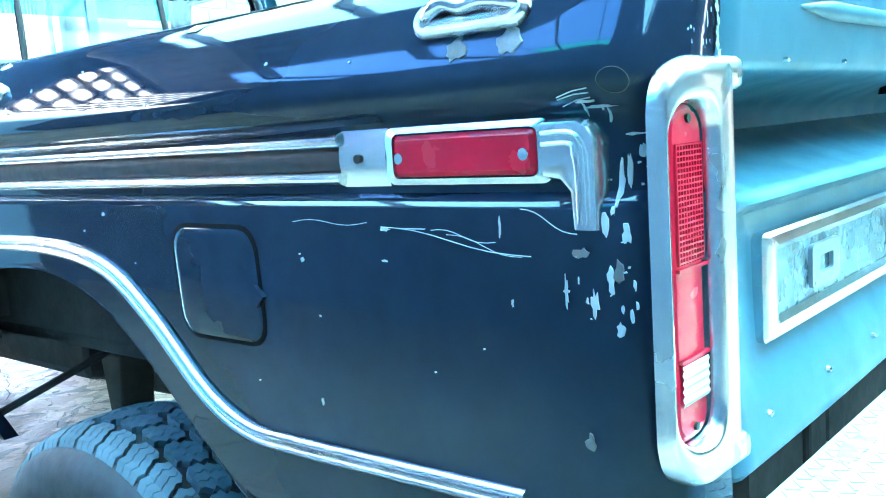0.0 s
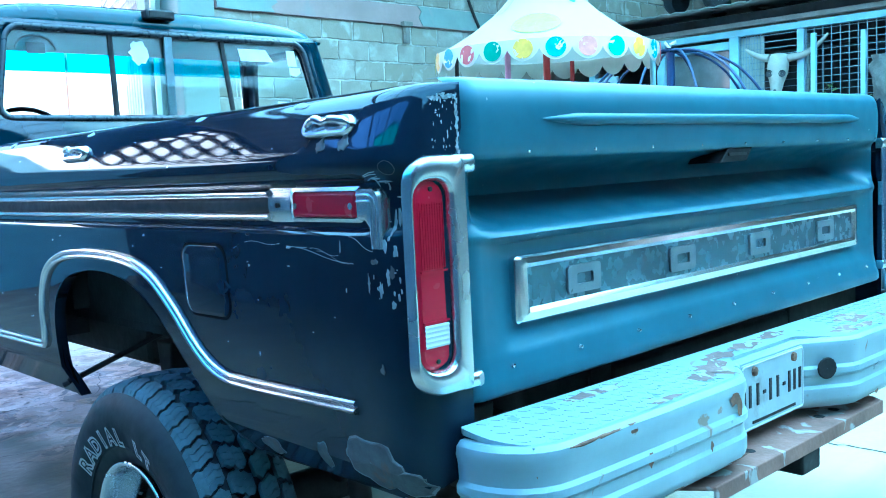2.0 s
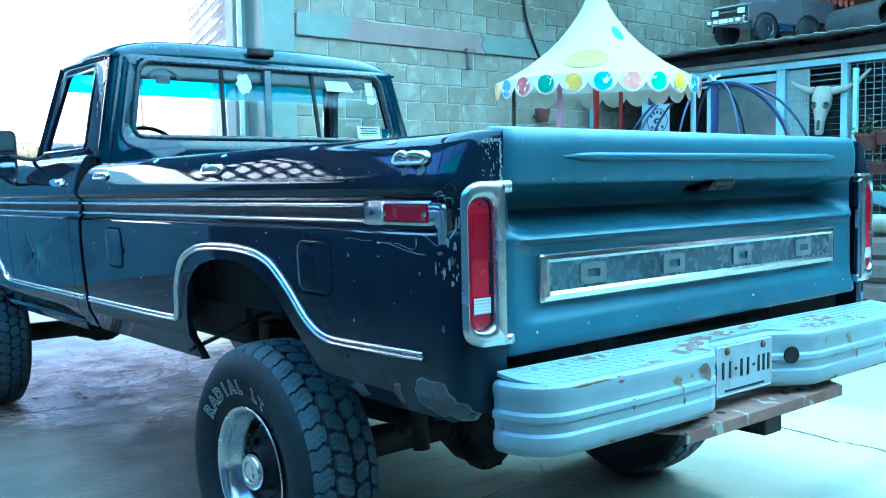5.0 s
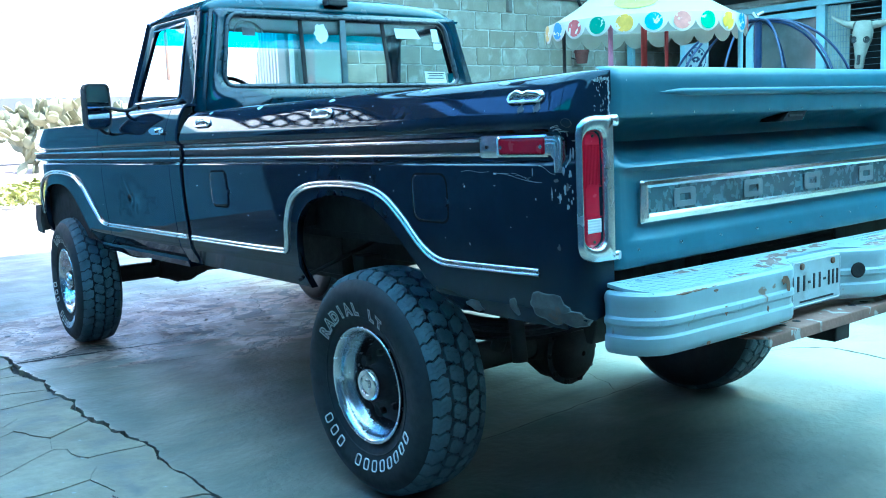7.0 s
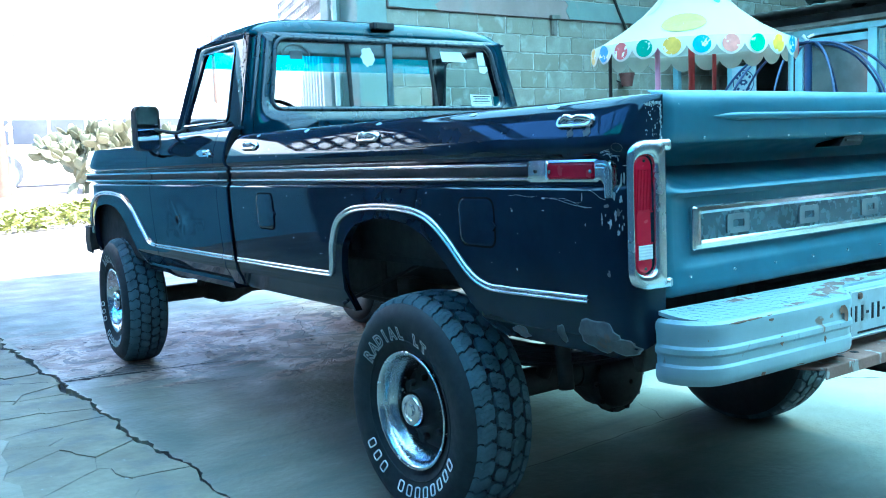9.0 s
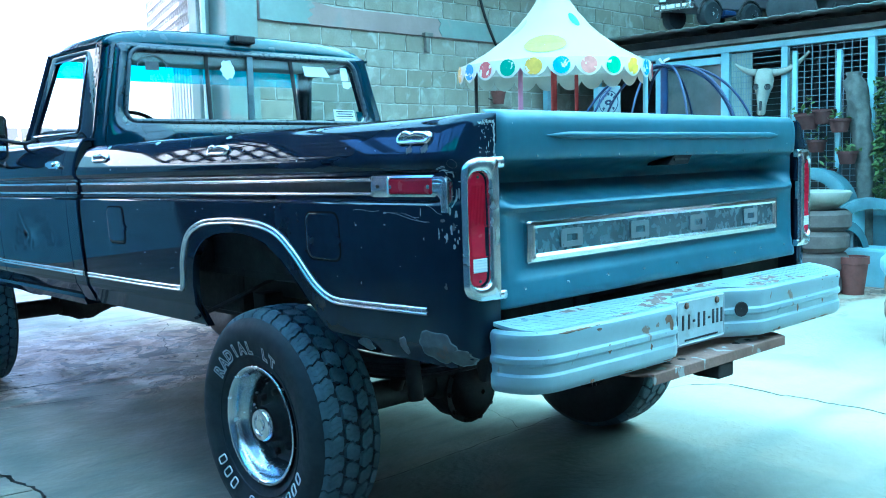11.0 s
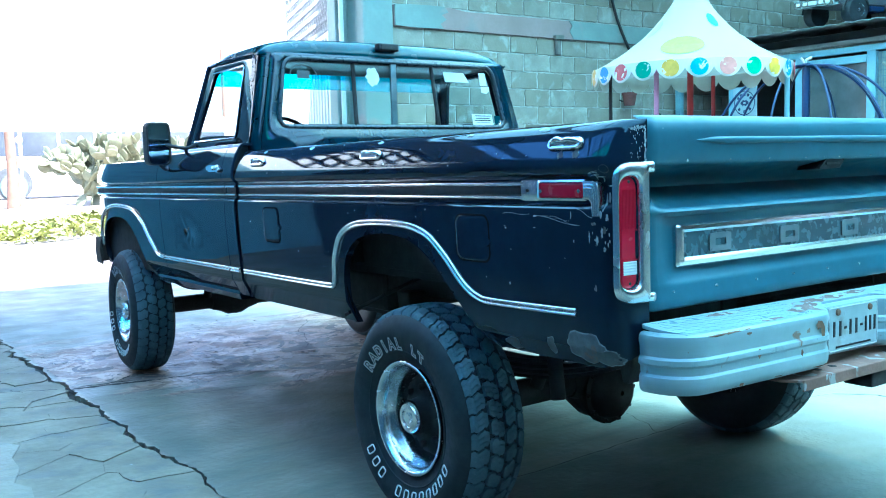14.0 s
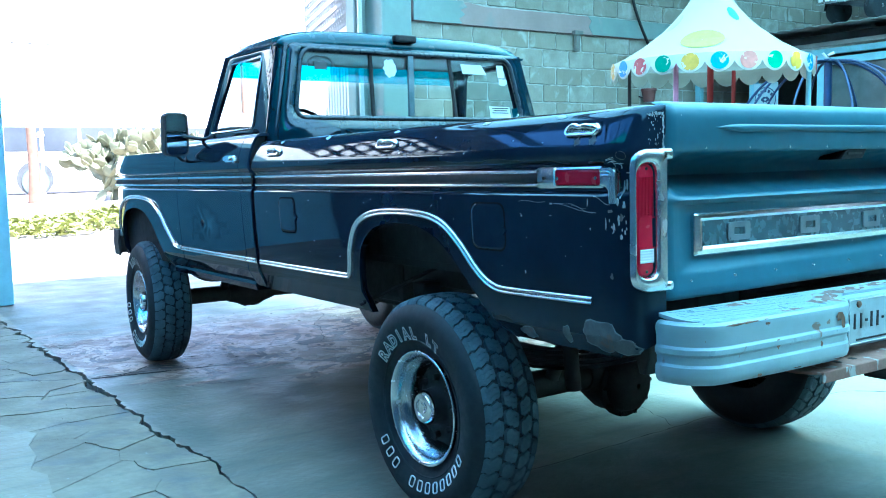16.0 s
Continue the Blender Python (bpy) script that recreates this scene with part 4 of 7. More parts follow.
def bezel():
    c = (-0.931, 1.108)
    loops = [(lamp_outline(0.0), 0.002), (lamp_outline(0.0), -0.010), (lamp_outline(0.003), -0.018), (lamp_outline(0.007), -0.022), (lens_outline(-0.008), -0.0225), (lens_outline(-0.005), -0.021), (lens_outline(-0.002), -0.016), (lens_outline(0.0), -0.008), (lens_outline(0.0), 0.012)]
    g = Geo()
    rows = []
    for lp, y in loops:
        lp = start_at(resample(lp, 96), c)
        rows.append([(x, min(0.004, y + lamp_y(x)) if y < 0.01 else y, z) for x, z in lp])
    g.grid(rows, True)
    # flanges to the gate, above and below
    for z0, z1 in ((1.268, 1.2975), (0.9165, 0.942)):
        sec = [(-0.002, z0), (-0.018, z0), (-0.0235, z0 + 0.004), (-0.0245, (z0 + z1) / 2), (-0.0235, z1 - 0.004), (-0.018, z1), (-0.002, z1)]
        g.grid([[(x, y * k, z) for y, z in sec] for x, k in ((-0.893, 0.96), (-0.858, 1.0), (-0.849, 0.98), (-0.8465, 0.9))], True)
        g.f.append(tuple(range(len(g.v) - 7, len(g.v))))
    return g


LENS_IN = 0.0015


def lens():
    g = Geo()
    rows = []
    for d, y in ((-0.001, 0.006), (0.001, -0.006), (0.006, -0.010), (0.016, -0.011)):
        rows.append([(x, y + LENS_IN, z) for x, z in resample(lens_outline(d), 64)])
    g.grid(rows, True)
    g.f.append(tuple(range(len(g.v) - 64, len(g.v))))
    return g


def lens_ribs():
    """The moulded grid and bars on the lens."""
    g = Geo()
    for k in range(22):
        g.box((-0.937, -0.0118 + LENS_IN, 1.122 + 0.0048 * k), (0.048, 0.0018, 0.0016))
    for k in range(10):
        g.box((-0.9613 + 0.0054 * k, -0.0118 + LENS_IN, 1.172), (0.0014, 0.0018, 0.104))
    g.box((-0.937, -0.0120 + LENS_IN, 1.116), (0.056, 0.004, 0.003))
    g.box((-0.937, -0.0120 + LENS_IN, 1.036), (0.056, 0.004, 0.003))
    return g


def reversing():
    zs = []
    for k in range(5):
        z = 0.9955 + 0.0075 * k
        zs += [(z, -0.0128), (z + 0.0035, -0.0142), (z + 0.0065, -0.0128)]
    return Geo().grid([[(-0.963, y + LENS_IN, z) for z, y in zs], [(-0.911, y + LENS_IN, z) for z, y in zs]])


for zs in (0.972, 1.245):
    both(lambda: Geo().lathe([(0.004, -0.006), (0.004, -0.0135), (0.0004, -0.0135)], 8, "y", (-0.937, LENS_IN, zs)), "lens_screw", M_STEEL)
both(bezel, "tail_lamp_bezel", M_DULLCHROME, "scuffed chrome tail lamp surround", angle=50)
both(lens, "tail_lamp_lens", M_RED, "tall red tail lamp lens", angle=30)
for s_ in (1, -1):
    g = lens_ribs()
    if s_ < 0:
        g.flip()
    g.done("lens_ribs", M_RED, truck)["kind"] = "stuff"
both(reversing, "reversing_lens", M_CLEAR, "clear reversing lamp lens", angle=30)

# ---- side trim ----
def xz(z, out=0.0):
    return -(lerp_table(PROF, z) + out)


def strip_side(pts, w, out=0.008, rise=0.0):
    """A bright moulding along (y, z) points on the left side."""
    path = [(xz(z), y, z) for y, z in pts]
    h = w / 2
    return Geo().sweep(path, [(-h, -0.004)] + [(-h * math.cos(math.pi * k / 8), out * math.sin(math.pi * k / 8)) for k in range(9)] + [(h, -0.004)], (-1, 0, 0))


def runs(y0, y1, z):
    n = max(2, int((y1 - y0) / 0.1))
    return [(y0 + (y1 - y0) * i / n, z) for i in range(n + 1)]


for y0, y1 in ((0.375, 2.448), (2.497, 2.611), (2.622, 3.573), (3.585, 4.90)):
    both(lambda: strip_side(runs(y0, y1, 1.244), 0.018, 0.012), "upper_moulding", M_CHROME, "bright upper moulding", angle=25)
    both(lambda: strip_side(runs(y0, y1, 1.202), 0.016, 0.012), "lower_moulding", M_CHROME, "bright moulding", angle=25)
    both(lambda: strip_side(runs(y0, y1, 1.223), 0.026, 0.004), "moulding_insert", M_RUBBER, "black moulding insert", angle=25)


def marker_frame():
    g = Geo()
    def X(z, o):
        return -(0.975 + o)
    a = rounded(0.098, 1.1945, 0.305, 1.2535, 0.012)
    b = rounded(0.112, 1.201, 0.292, 1.247, 0.008)
    g.grid([[(X(z, 0.0), y, z) for y, z in a], [(X(z, 0.007), y, z) for y, z in a], [(X(z, 0.011), y, z) for y, z in b], [(X(z, 0.004), y, z) for y, z in b]], True)
    # tapered front piece with a screw, and the rear hook that turns down
    hook = lambda d: [(0.047 + d, 1.154), (0.075 - d, 1.154), (0.077 - d, 1.188), (0.084, 1.196 + d), (0.102, 1.199 + d), (0.102, 1.252 - d), (0.066, 1.252 - d), (0.053 + d, 1.246 - d), (0.047 + d, 1.232)]
    g.grid([[(-0.965, y, z) for y, z in hook(0)], [(-0.986, y, z) for y, z in hook(0)], [(-0.993, y, z) for y, z in hook(0.003)], [(-0.995, y, z) for y, z in hook(0.008)]], True)
    g.f.append(tuple(range(len(g.v) - 9, len(g.v))))
    # pressed ribs that follow the hook
    for d in (0.0, 0.010):
        g.tube(spline([(-0.9955, 0.101, 1.240 - d), (-0.9955, 0.072, 1.240 - d), (-0.9955, 0.060 + d * 0.8, 1.230 - d), (-0.9955, 0.0565 + d * 0.9, 1.212 - d), (-0.9955, 0.0565 + d * 0.9, 1.160)], 5), 0.0022, 6)
    return g


M_SATIN = mat("satin_metal", (0.66, 0.69, 0.70), 0.20, 0.9, 0.03, 6, rvar=0.03)
both(lambda: Geo().grid([[(-0.976 - 0.007 * math.sin(math.pi * k / 8), y, 1.193 + 0.061 * k / 8) for k in range(9)] for y in (0.305, 0.312, 0.34, 0.375)]), "marker_end_plate", M_SATIN, "satin metal end plate with a screw", angle=40)
both(lambda: Geo().tube([(-0.980, 0.345, 1.223), (-0.986, 0.345, 1.223)], 0.005, 8), "end_plate_screw", M_STEEL)
both(marker_frame, "marker_surround", M_SATIN, "chrome side marker surround that hooks down at the rear", angle=30)
def marker_lens():
    g = Geo()
    rows = []
    for d, o in ((0, 0.002), (0.001, 0.010), (0.006, 0.014)):
        rows.append([(-(0.975 + o), y, z) for y, z in rounded(0.113 + d, 1.202 + d, 0.291 - d, 1.246 - d, 0.008 - d * 0.5)])
    g.grid(rows, True)
    n = len(rows[0])
    g.f.append(tuple(range(2 * n, 3 * n)))
    return g
both(marker_lens, "marker_lens", M_RED, "red side marker lens", angle=30)
for ys in (0.125, 0.280):
    both(lambda: Geo().tube([(-0.986, ys, 1.222), (-0.991, ys, 1.222)], 0.006, 8), "marker_screw", M_DULLCHROME)

TRIM_R = [(0.148, 0.882), (0.35, 0.878), (0.50, 0.876), (0.588, 0.881), (0.667, 0.918), (0.768, 1.012), (0.866, 1.077), (1.0, 1.104), (1.20, 1.107), (1.355, 1.091), (1.463, 1.044), (1.522, 0.950), (1.540, 0.872), (1.556, 0.843), (1.61, 0.836), (2.0, 0.833), (2.44, 0.832)]
TRIM_F = [(3.59, 0.836), (3.66, 0.839), (3.73, 0.865), (3.83, 0.945), (3.95, 1.045), (4.10, 1.105), (4.35, 1.126), (4.58, 1.115), (4.74, 1.065), (4.82, 0.975), (4.835, 0.85)]
def arch_trim(tab, w=0.026, out=0.012):
    pts = [(q[0], q[1]) for q in spline([(a, b, 0) for a, b in tab], 6)]
    path = [(xz(z), y, z) for y, z in pts]
    h = w / 2
    ridge = lambda c, r: [(c - r * math.cos(math.pi * k / 6), 0.002 + out * 0.8 * math.sin(math.pi * k / 6)) for k in range(7)]
    return Geo().sweep(path, [(-h, -0.004)] + ridge(-h * 0.52, h * 0.48) + ridge(h * 0.52, h * 0.48) + [(h, -0.004)], (-1, 0, 0))
both(lambda: arch_trim(TRIM_R), "arch_moulding", M_CHROME, "bright moulding round the wheel arch", angle=40)
both(lambda: arch_trim(TRIM_F), "arch_moulding", M_CHROME, "bright moulding round the wheel arch", angle=40)
for y0, y1 in ((2.497, 2.611), (2.622, 3.573)):
    both(lambda: arch_trim(runs(y0, y1, 0.833)), "sill_moulding", M_CHROME, "bright sill moulding", angle=40)


# fuel filler doors
def filler(y0, y1, z0, z1):
    def make():
        g = Geo()
        a, b, c = rounded(y0, z0, y1, z1, 0.03), rounded(y0 + 0.003, z0 + 0.003, y1 - 0.003, z1 - 0.003, 0.028), rounded(y0 + 0.010, z0 + 0.010, y1 - 0.010, z1 - 0.010, 0.022)
        g.grid([[(xz(z, 0.0005), y, z) for y, z in a], [(xz(z, 0.0022), y, z) for y, z in b], [(xz(z, 0.0028), y, z) for y, z in c]], True)
        n = len(a)
        g.f.append(tuple(range(2 * n, 3 * n)))
        zm = (z0 + z1) / 2 - 0.01
        g.prism([(y0 - 0.010, zm), (y0 + 0.004, zm + 0.014), (y0 + 0.004, zm - 0.014)], -(lerp_table(PROF, zm) + 0.007), -(lerp_table(PROF, zm)), "x")
        return g
    return make
def filler_gap(y0, y1, z0, z1):
    def make():
        a, b = rounded(y0 - 0.004, z0 - 0.004, y1 + 0.004, z1 + 0.004, 0.033), rounded(y0 + 0.002, z0 + 0.002, y1 - 0.002, z1 - 0.002, 0.03)
        return Geo().grid([[(xz(z, 0.0006), y, z) for y, z in a], [(xz(z, 0.0018), y, z) for y, z in b]], True)
    return make
for q in ((0.522, 0.694, 1.000, 1.146), (2.005, 2.17, 0.992, 1.145)):
    ob = filler(*q)().fix().done("fuel_filler_door", M_PAINT, truck, "black square fuel filler door", angle=40)
    filler_gap(*q)().fix().done("filler_seam", M_SEAM, ob)


# tie-down cleats on the bed side
def cleat(y):
    """A flat oval plate on the sloping bed rail, with a low hooked bar over it."""
    m = Matrix(((-0.90, 0.0, 0.435, -0.9765), (0.0, 1.0, 0.0, y), (0.435, 0.0, 0.90, 1.352), (0, 0, 0, 1)))
    P = lambda out, a, up: m @ Vector((out, a, up))
    g = Geo()
    loops = [(-0.004, rounded(-0.068, -0.019, 0.068, 0.019, 0.0185, 6)), (0.006, rounded(-0.068, -0.019, 0.068, 0.019, 0.0185, 6)), (0.011, rounded(-0.064, -0.0155, 0.064, 0.0155, 0.015, 6)), (0.011, rounded(-0.058, -0.0115, 0.058, 0.0115, 0.011, 6)), (0.005, rounded(-0.054, -0.010, 0.054, 0.010, 0.0095, 6))]
    g.grid([[P(o, p, q) for p, q in lp] for o, lp in loops], True)
    n = len(loops[0][1])
    g.f.append(tuple(range(4 * n, 5 * n)))
    plate = g.done("tie_down_cleat", M_CHROME, truck, "chrome tie-down cleat", angle=40)
    bar = Geo().tube([P(*q) for q in spline([(0.002, -0.058, 0.0), (0.013, -0.050, 0.003), (0.017, -0.020, 0.006), (0.014, 0.004, 0.004), (0.017, 0.024, 0.009), (0.014, 0.042, 0.005), (0.002, 0.058, 0.0)], 5)], [0.005, 0.0055, 0.006, 0.0065, 0.007] + [0.0075] * 21 + [0.007, 0.0065, 0.006, 0.0055, 0.005], 10)
    bar.done("cleat_bar", M_CHROME, plate, smooth=True)
    return plate
for y in (0.185, 1.23, 2.235):
    cleat(y)

# ---- bumper ----
def bumper_path():
    def half(d):
        inner = [(0.140 + d, -0.085), (0.155 + d, -0.090), (0.262 + d, -0.160), (0.285 + d, -0.166)]
        return inner + [(0.60, -0.166), (0.80, -0.162)] + [(0.845 + 0.10 * math.sin(radians(a)), -0.060 - 0.10 * math.cos(radians(a))) for a in (0, 15, 30, 45, 60, 75, 90)] + [(0.945, -0.03)]
    return [(-x * 0.972, y) for x, y in reversed(half(0.025))] + half(-0.024)


bp = bumper_path()
SEC = [(-0.004, 0.852), (0.006, 0.851), (0.013, 0.845), (0.015, 0.834), (0.011, 0.818), (0.010, 0.790), (0.016, 0.783), (0.016, 0.772), (0.009, 0.764), (0.008, 0.742), (0.014, 0.735), (0.014, 0.712), (0.010, 0.700), (0.002, 0.692), (-0.010, 0.694)]
g = Geo()
rows = []
for i, (x, y) in enumerate(bp):
    a, b = Vector(bp[max(i - 1, 0)]), Vector(bp[min(i + 1, len(bp) - 1)])
    d = (b - a).normalized()
    nrm = Vector((d.y, -d.x))
    mid_part = abs(x) < 0.14
    rows.append([(x + nrm.x * o, y + nrm.y * o, z) for o, z in SEC])
g.grid(rows)
bumper = g.done("rear_bumper", M_BUMP, truck, "white painted steel step bumper with rust streaks", fix=True, angle=32)
bumper.matrix_local = pose(0, 0, -0.019, 0, 0.55, 0)
md = bumper.modifiers.new("thickness", "SOLIDIFY")
md.thickness, md.offset = 0.006, 0
top = [(x, y) for x, y in bp[:-1]] + [(0.94, -0.022), (-0.914, -0.022)]
top = [p for p in top if p[1] <= -0.02]
g = Geo()
g.prism(top, 0.842, 0.852)
# raised tread marks on the step plate
for s in (-1, 1):
    for i in range(34):
        for j in range(6):
            x, y = s * (0.32 + 0.0170 * i), -0.145 + 0.022 * j
            m = pose(x, y, 0.853, 0, 0, 45 if (i + j) % 2 else -45)
            g.box((0, 0, -0.0016), (0.016, 0.0035, 0.003), m)
g.v = [(v[0], v[1], v[2] + (v[1] + 0.16) * 0.14) for v in g.v]
g.done("step_plate", M_BUMP, bumper, "chequered step plate with worn rust patches", fix=False)
g = Geo()
g.prism([(-0.40, -0.175), (0.42, -0.175), (0.46, -0.12), (0.46, 0.0), (-0.44, 0.0), (-0.44, -0.12)], 0.655, 0.664)
g.prism([(-0.40, -0.178), (0.42, -0.178), (0.42, -0.172), (-0.40, -0.172)], 0.63, 0.664)
g.done("lower_step", M_RUST, bumper, "rusty lower step plate", bevel=0.003)
for x in (-0.24, -0.16, 0.18, 0.26):
    Geo().lathe([(0.014, 0.6645), (0.012, 0.6655), (0.0004, 0.6655)], 10, "z", (x, -0.12, 0)).done("bolt_hole", M_INNER, bumper)
g = Geo()
g.box((0.03, -0.12, 0.615), (0.09, 0.10, 0.07))
g.done("hitch_receiver", M_STEEL, bumper, bevel=0.006)
for s in (-1, 1):
    Geo().box((s * 0.42, 0.10, 0.74), (0.05, 0.30, 0.10)).done("bumper_bracket", M_STEEL, bumper, bevel=0.004)
g = Geo()
g.prism(rounded(-0.172, 0.702, 0.116, 0.846, 0.008), -0.112, -0.108, "y")
plate = g.done("number_plate", mat("dirty_plate_white", (0.46, 0.53, 0.54), 0.5, 0, 0.12, 14, stain=(0.33, 0.34, 0.33), stain_at=0.60, stain_scale=12, stain_soft=0.1), bumper, "worn white number plate with dark bars", bevel=0.001)
g = Geo()
for k, (x0, x1) in enumerate(((-0.122, -0.098), (-0.088, -0.064), (-0.052, -0.040), (-0.030, -0.006), (0.004, 0.028), (0.040, 0.052), (0.062, 0.082), (0.088, 0.108), (0.114, 0.134))):
    Geo().box(((x0 + x1) / 2 - 0.028, -0.1128, 0.775), (x1 - x0, 0.002, 0.008) if k in (2, 5) else (0.010, 0.002, 0.048)).done("plate_bar", M_RUBBER, bumper)
Geo().box((-0.028, -0.1128, 0.717), (0.20, 0.002, 0.006)).done("plate_bar", M_RUBBER, bumper)
Geo().tube([(x, -0.1125, z) for x, z in rounded(-0.168, 0.706, 0.112, 0.842, 0.008) + [(0.112, 0.834)]], 0.0018, 5, False).done("plate_edge", M_STICKER, bumper)
for x in (-0.12, 0.064):
    Geo().lathe([(0.011, -0.1125), (0.010, -0.118), (0.0004, -0.120)], 8, "y", (x, 0, 0.828)).done("plate_bolt", M_RUSTSPOT, bumper)
for x in (0.180, -0.226):
    g = Geo()
    m = pose(x, -0.1320, 0.785, 0, 0, -31 if x > 0 else 31)
    g.lathe([(0.026, -0.0125), (0.023, -0.0150), (0.0005, -0.0135)], 16, "y")
    g.v = [m @ Vector(v) for v in g.v]
    g.done("bumper_hole", M_INNER, bumper)

# ---- cab ----
def belt_x(z):
    return 0.885 - (z - 1.445) * 0.22


def cab_side():
    """Window surround on the left: outer edge, and the opening."""
    outer = [(2.545, 1.44), (2.605, 1.90), (3.225, 1.905), (3.375, 1.44)]
    hole = [(2.695, 1.485), (2.730, 1.858), (3.130, 1.855), (3.275, 1.485)]
    def dens(poly, n=10):
        out = []
        for a, b in zip(poly, poly[1:] + poly[:1]):
            out += [(a[0] + (b[0] - a[0]) * k / n, a[1] + (b[1] - a[1]) * k / n) for k in range(n)]
        return out
    def soft(poly, r=0.035):
        out = []
        for i, p in enumerate(poly):
            a, b, c = Vector(poly[i - 1]), Vector(p), Vector(poly[(i + 1) % len(poly)])
            u, w = b + (a - b).normalized() * r, b + (c - b).normalized() * r
            out += [tuple(u.lerp(b, t).lerp(b.lerp(w, t), t)) for t in (0, 0.25, 0.5, 0.75, 1)]
        return out
    c = (2.94, 1.67)
    lo, li = resample(dens(outer), 80), resample(soft(hole), 80)
    lo, li = start_at(lo, c), start_at(li, c)
    # match by angle
    ang = lambda p: math.atan2((p[1] - c[1]) * 1.6, p[0] - c[0])
    li = [min(soft_dense, key=lambda q: abs(math.remainder(ang(q) - ang(p), 2 * math.pi))) for p in lo for soft_dense in [resample(soft(hole), 400)]]
    g = Geo()
    g.grid([[(-belt_x(z) , y, z) for y, z in lo], [(-belt_x(z) - 0.006, y, z) for y, z in [((a[0] * 0.25 + b[0] * 0.75), (a[1] * 0.25 + b[1] * 0.75)) for a, b in zip(lo, li)]], [(-belt_x(z), y, z) for y, z in li], [(-belt_x(z) + 0.02, y, z) for y, z in li]], True)
    return g


both(cab_side, "door_window_frame", M_PAINT, "black window frame with bright edge", angle=40, thick=0.02)
def side_glass():
    return Geo().add([(-belt_x(z) + 0.012, y, z) for y, z in ((2.69, 1.48), (2.725, 1.862), (3.135, 1.862), (3.28, 1.48))], [(0, 1, 2, 3)])
both(side_glass, "door_glass", M_GLASS)
def side_edge():
    pts = [(3.272, 1.487), (2.71, 1.487), (2.698, 1.51), (2.726, 1.84), (2.745, 1.857), (3.128, 1.856)]
    return Geo().tube([(-belt_x(z) - 0.004, y, z) for y, z in pts], 0.006, 6)
both(side_edge, "window_moulding", M_CHROME, "thin bright window edge", angle=40)


def rear_y(z):
    return 2.495 + (z - 1.44) * 0.13


def rear_panel():
    c = (0.0, 1.70)
    hole = resample(rounded(-0.740, 1.525, 0.740, 1.888, 0.06, 6), 160)
    hole = [(x * (1 - (z - 1.525) * 0.257), z) for x, z in hole]
    g = Geo()
    outer = []
    for x, z in hole:
        d = Vector((x - c[0], z - c[1]))
        best = 9.0
        for (ax, az), (bx, bz) in (((-0.838, 1.30), (-0.838, 1.445)), ((-0.838, 1.445), (-0.736, 1.905)), ((-0.736, 1.905), (0.736, 1.905)), ((0.736, 1.905), (0.838, 1.445)), ((0.838, 1.445), (0.838, 1.30)), ((0.838, 1.30), (-0.838, 1.30))):
            e = Vector((bx - ax, bz - az))
            den = d.x * e.y - d.y * e.x
            if abs(den) < 1e-9:
                continue
            t = ((ax - c[0]) * e.y - (az - c[1]) * e.x) / den
            u = ((ax - c[0]) * d.y - (az - c[1]) * d.x) / den
            if t > 0 and -1e-6 <= u <= 1 + 1e-6:
                best = min(best, t)
        outer.append((c[0] + d.x * best, c[1] + d.y * best))
    mid = [(a[0] * 0.15 + b[0] * 0.85, a[1] * 0.15 + b[1] * 0.85) for a, b in zip(outer, hole)]
    g.grid([[(x, rear_y(z), z) for x, z in outer], [(x, rear_y(z), z) for x, z in mid], [(x, rear_y(z) + 0.006, z) for x, z in hole], [(x, rear_y(z) + 0.012, z) for x, z in hole]], True)
    return g


ob = rear_panel().done("cab_rear_panel", M_CABREAR, truck, "dark teal-black cab rear panel round the window", fix=True, angle=40)
md = ob.modifiers.new("thickness", "SOLIDIFY")
md.thickness, md.offset = 0.012, -1
def cab_post():
    """The rounded rear corner of the cab, from the belt to the roof."""
    rows = []
    for k in range(13):
        z = 1.36 + 0.545 * k / 12
        x, y, r = -belt_x(max(z, 1.445)) + 0.049, rear_y(z) + 0.047, 0.0485
        rows.append([(x - r * math.sin(radians(a)), y - r * math.cos(radians(a)), z) for a in (-4, 10, 22, 34, 46, 58, 70, 82, 96)])
    return Geo().grid(rows)


both(cab_post, "cab_post", M_CABREAR, "rounded cab corner post", angle=60, thick=0.008)
# rubber gasket and bright bead of the rear window
def win_loop(d):
    lp = rounded(-0.740 + d, 1.525 + d, 0.740 - d, 1.888 - d, 0.06 - d * 0.5, 6)
    return [(x * (1 - (z - 1.525) * 0.257), z) for x, z in lp]
g = Geo()
lp = win_loop(0.006)
g.tube([(x, rear_y(z) - 0.002, z) for x, z in lp + lp[:1]], 0.014, 8, False)
rear_window = g.done("rear_window", mat("worn_gasket", (0.040, 0.050, 0.060), 0.30, 0, 0.2, 20), truck, "sliding rear window in a black rubber gasket with stickers", angle=50)
g = Geo()
g.grid([[(x, rear_y(z) + 0.010, z) for x, z in win_loop(0.013)], [(x, rear_y(z) - 0.003, z) for x, z in win_loop(0.0145)], [(x, rear_y(z) - 0.002, z) for x, z in win_loop(0.0175)], [(x, rear_y(z) + 0.010, z) for x, z in win_loop(0.020)]], True)
g.done("window_bead", M_DULLCHROME, rear_window, angle=40)
for xb, xt in ((-0.275, -0.262), (0.262, 0.246)):
    Geo().tube([(xb, rear_y(1.535) + 0.008, 1.530), (xt, rear_y(1.87) + 0.008, 1.872)], 0.011, 6).done("window_divider", M_STEEL, rear_window, angle=50)
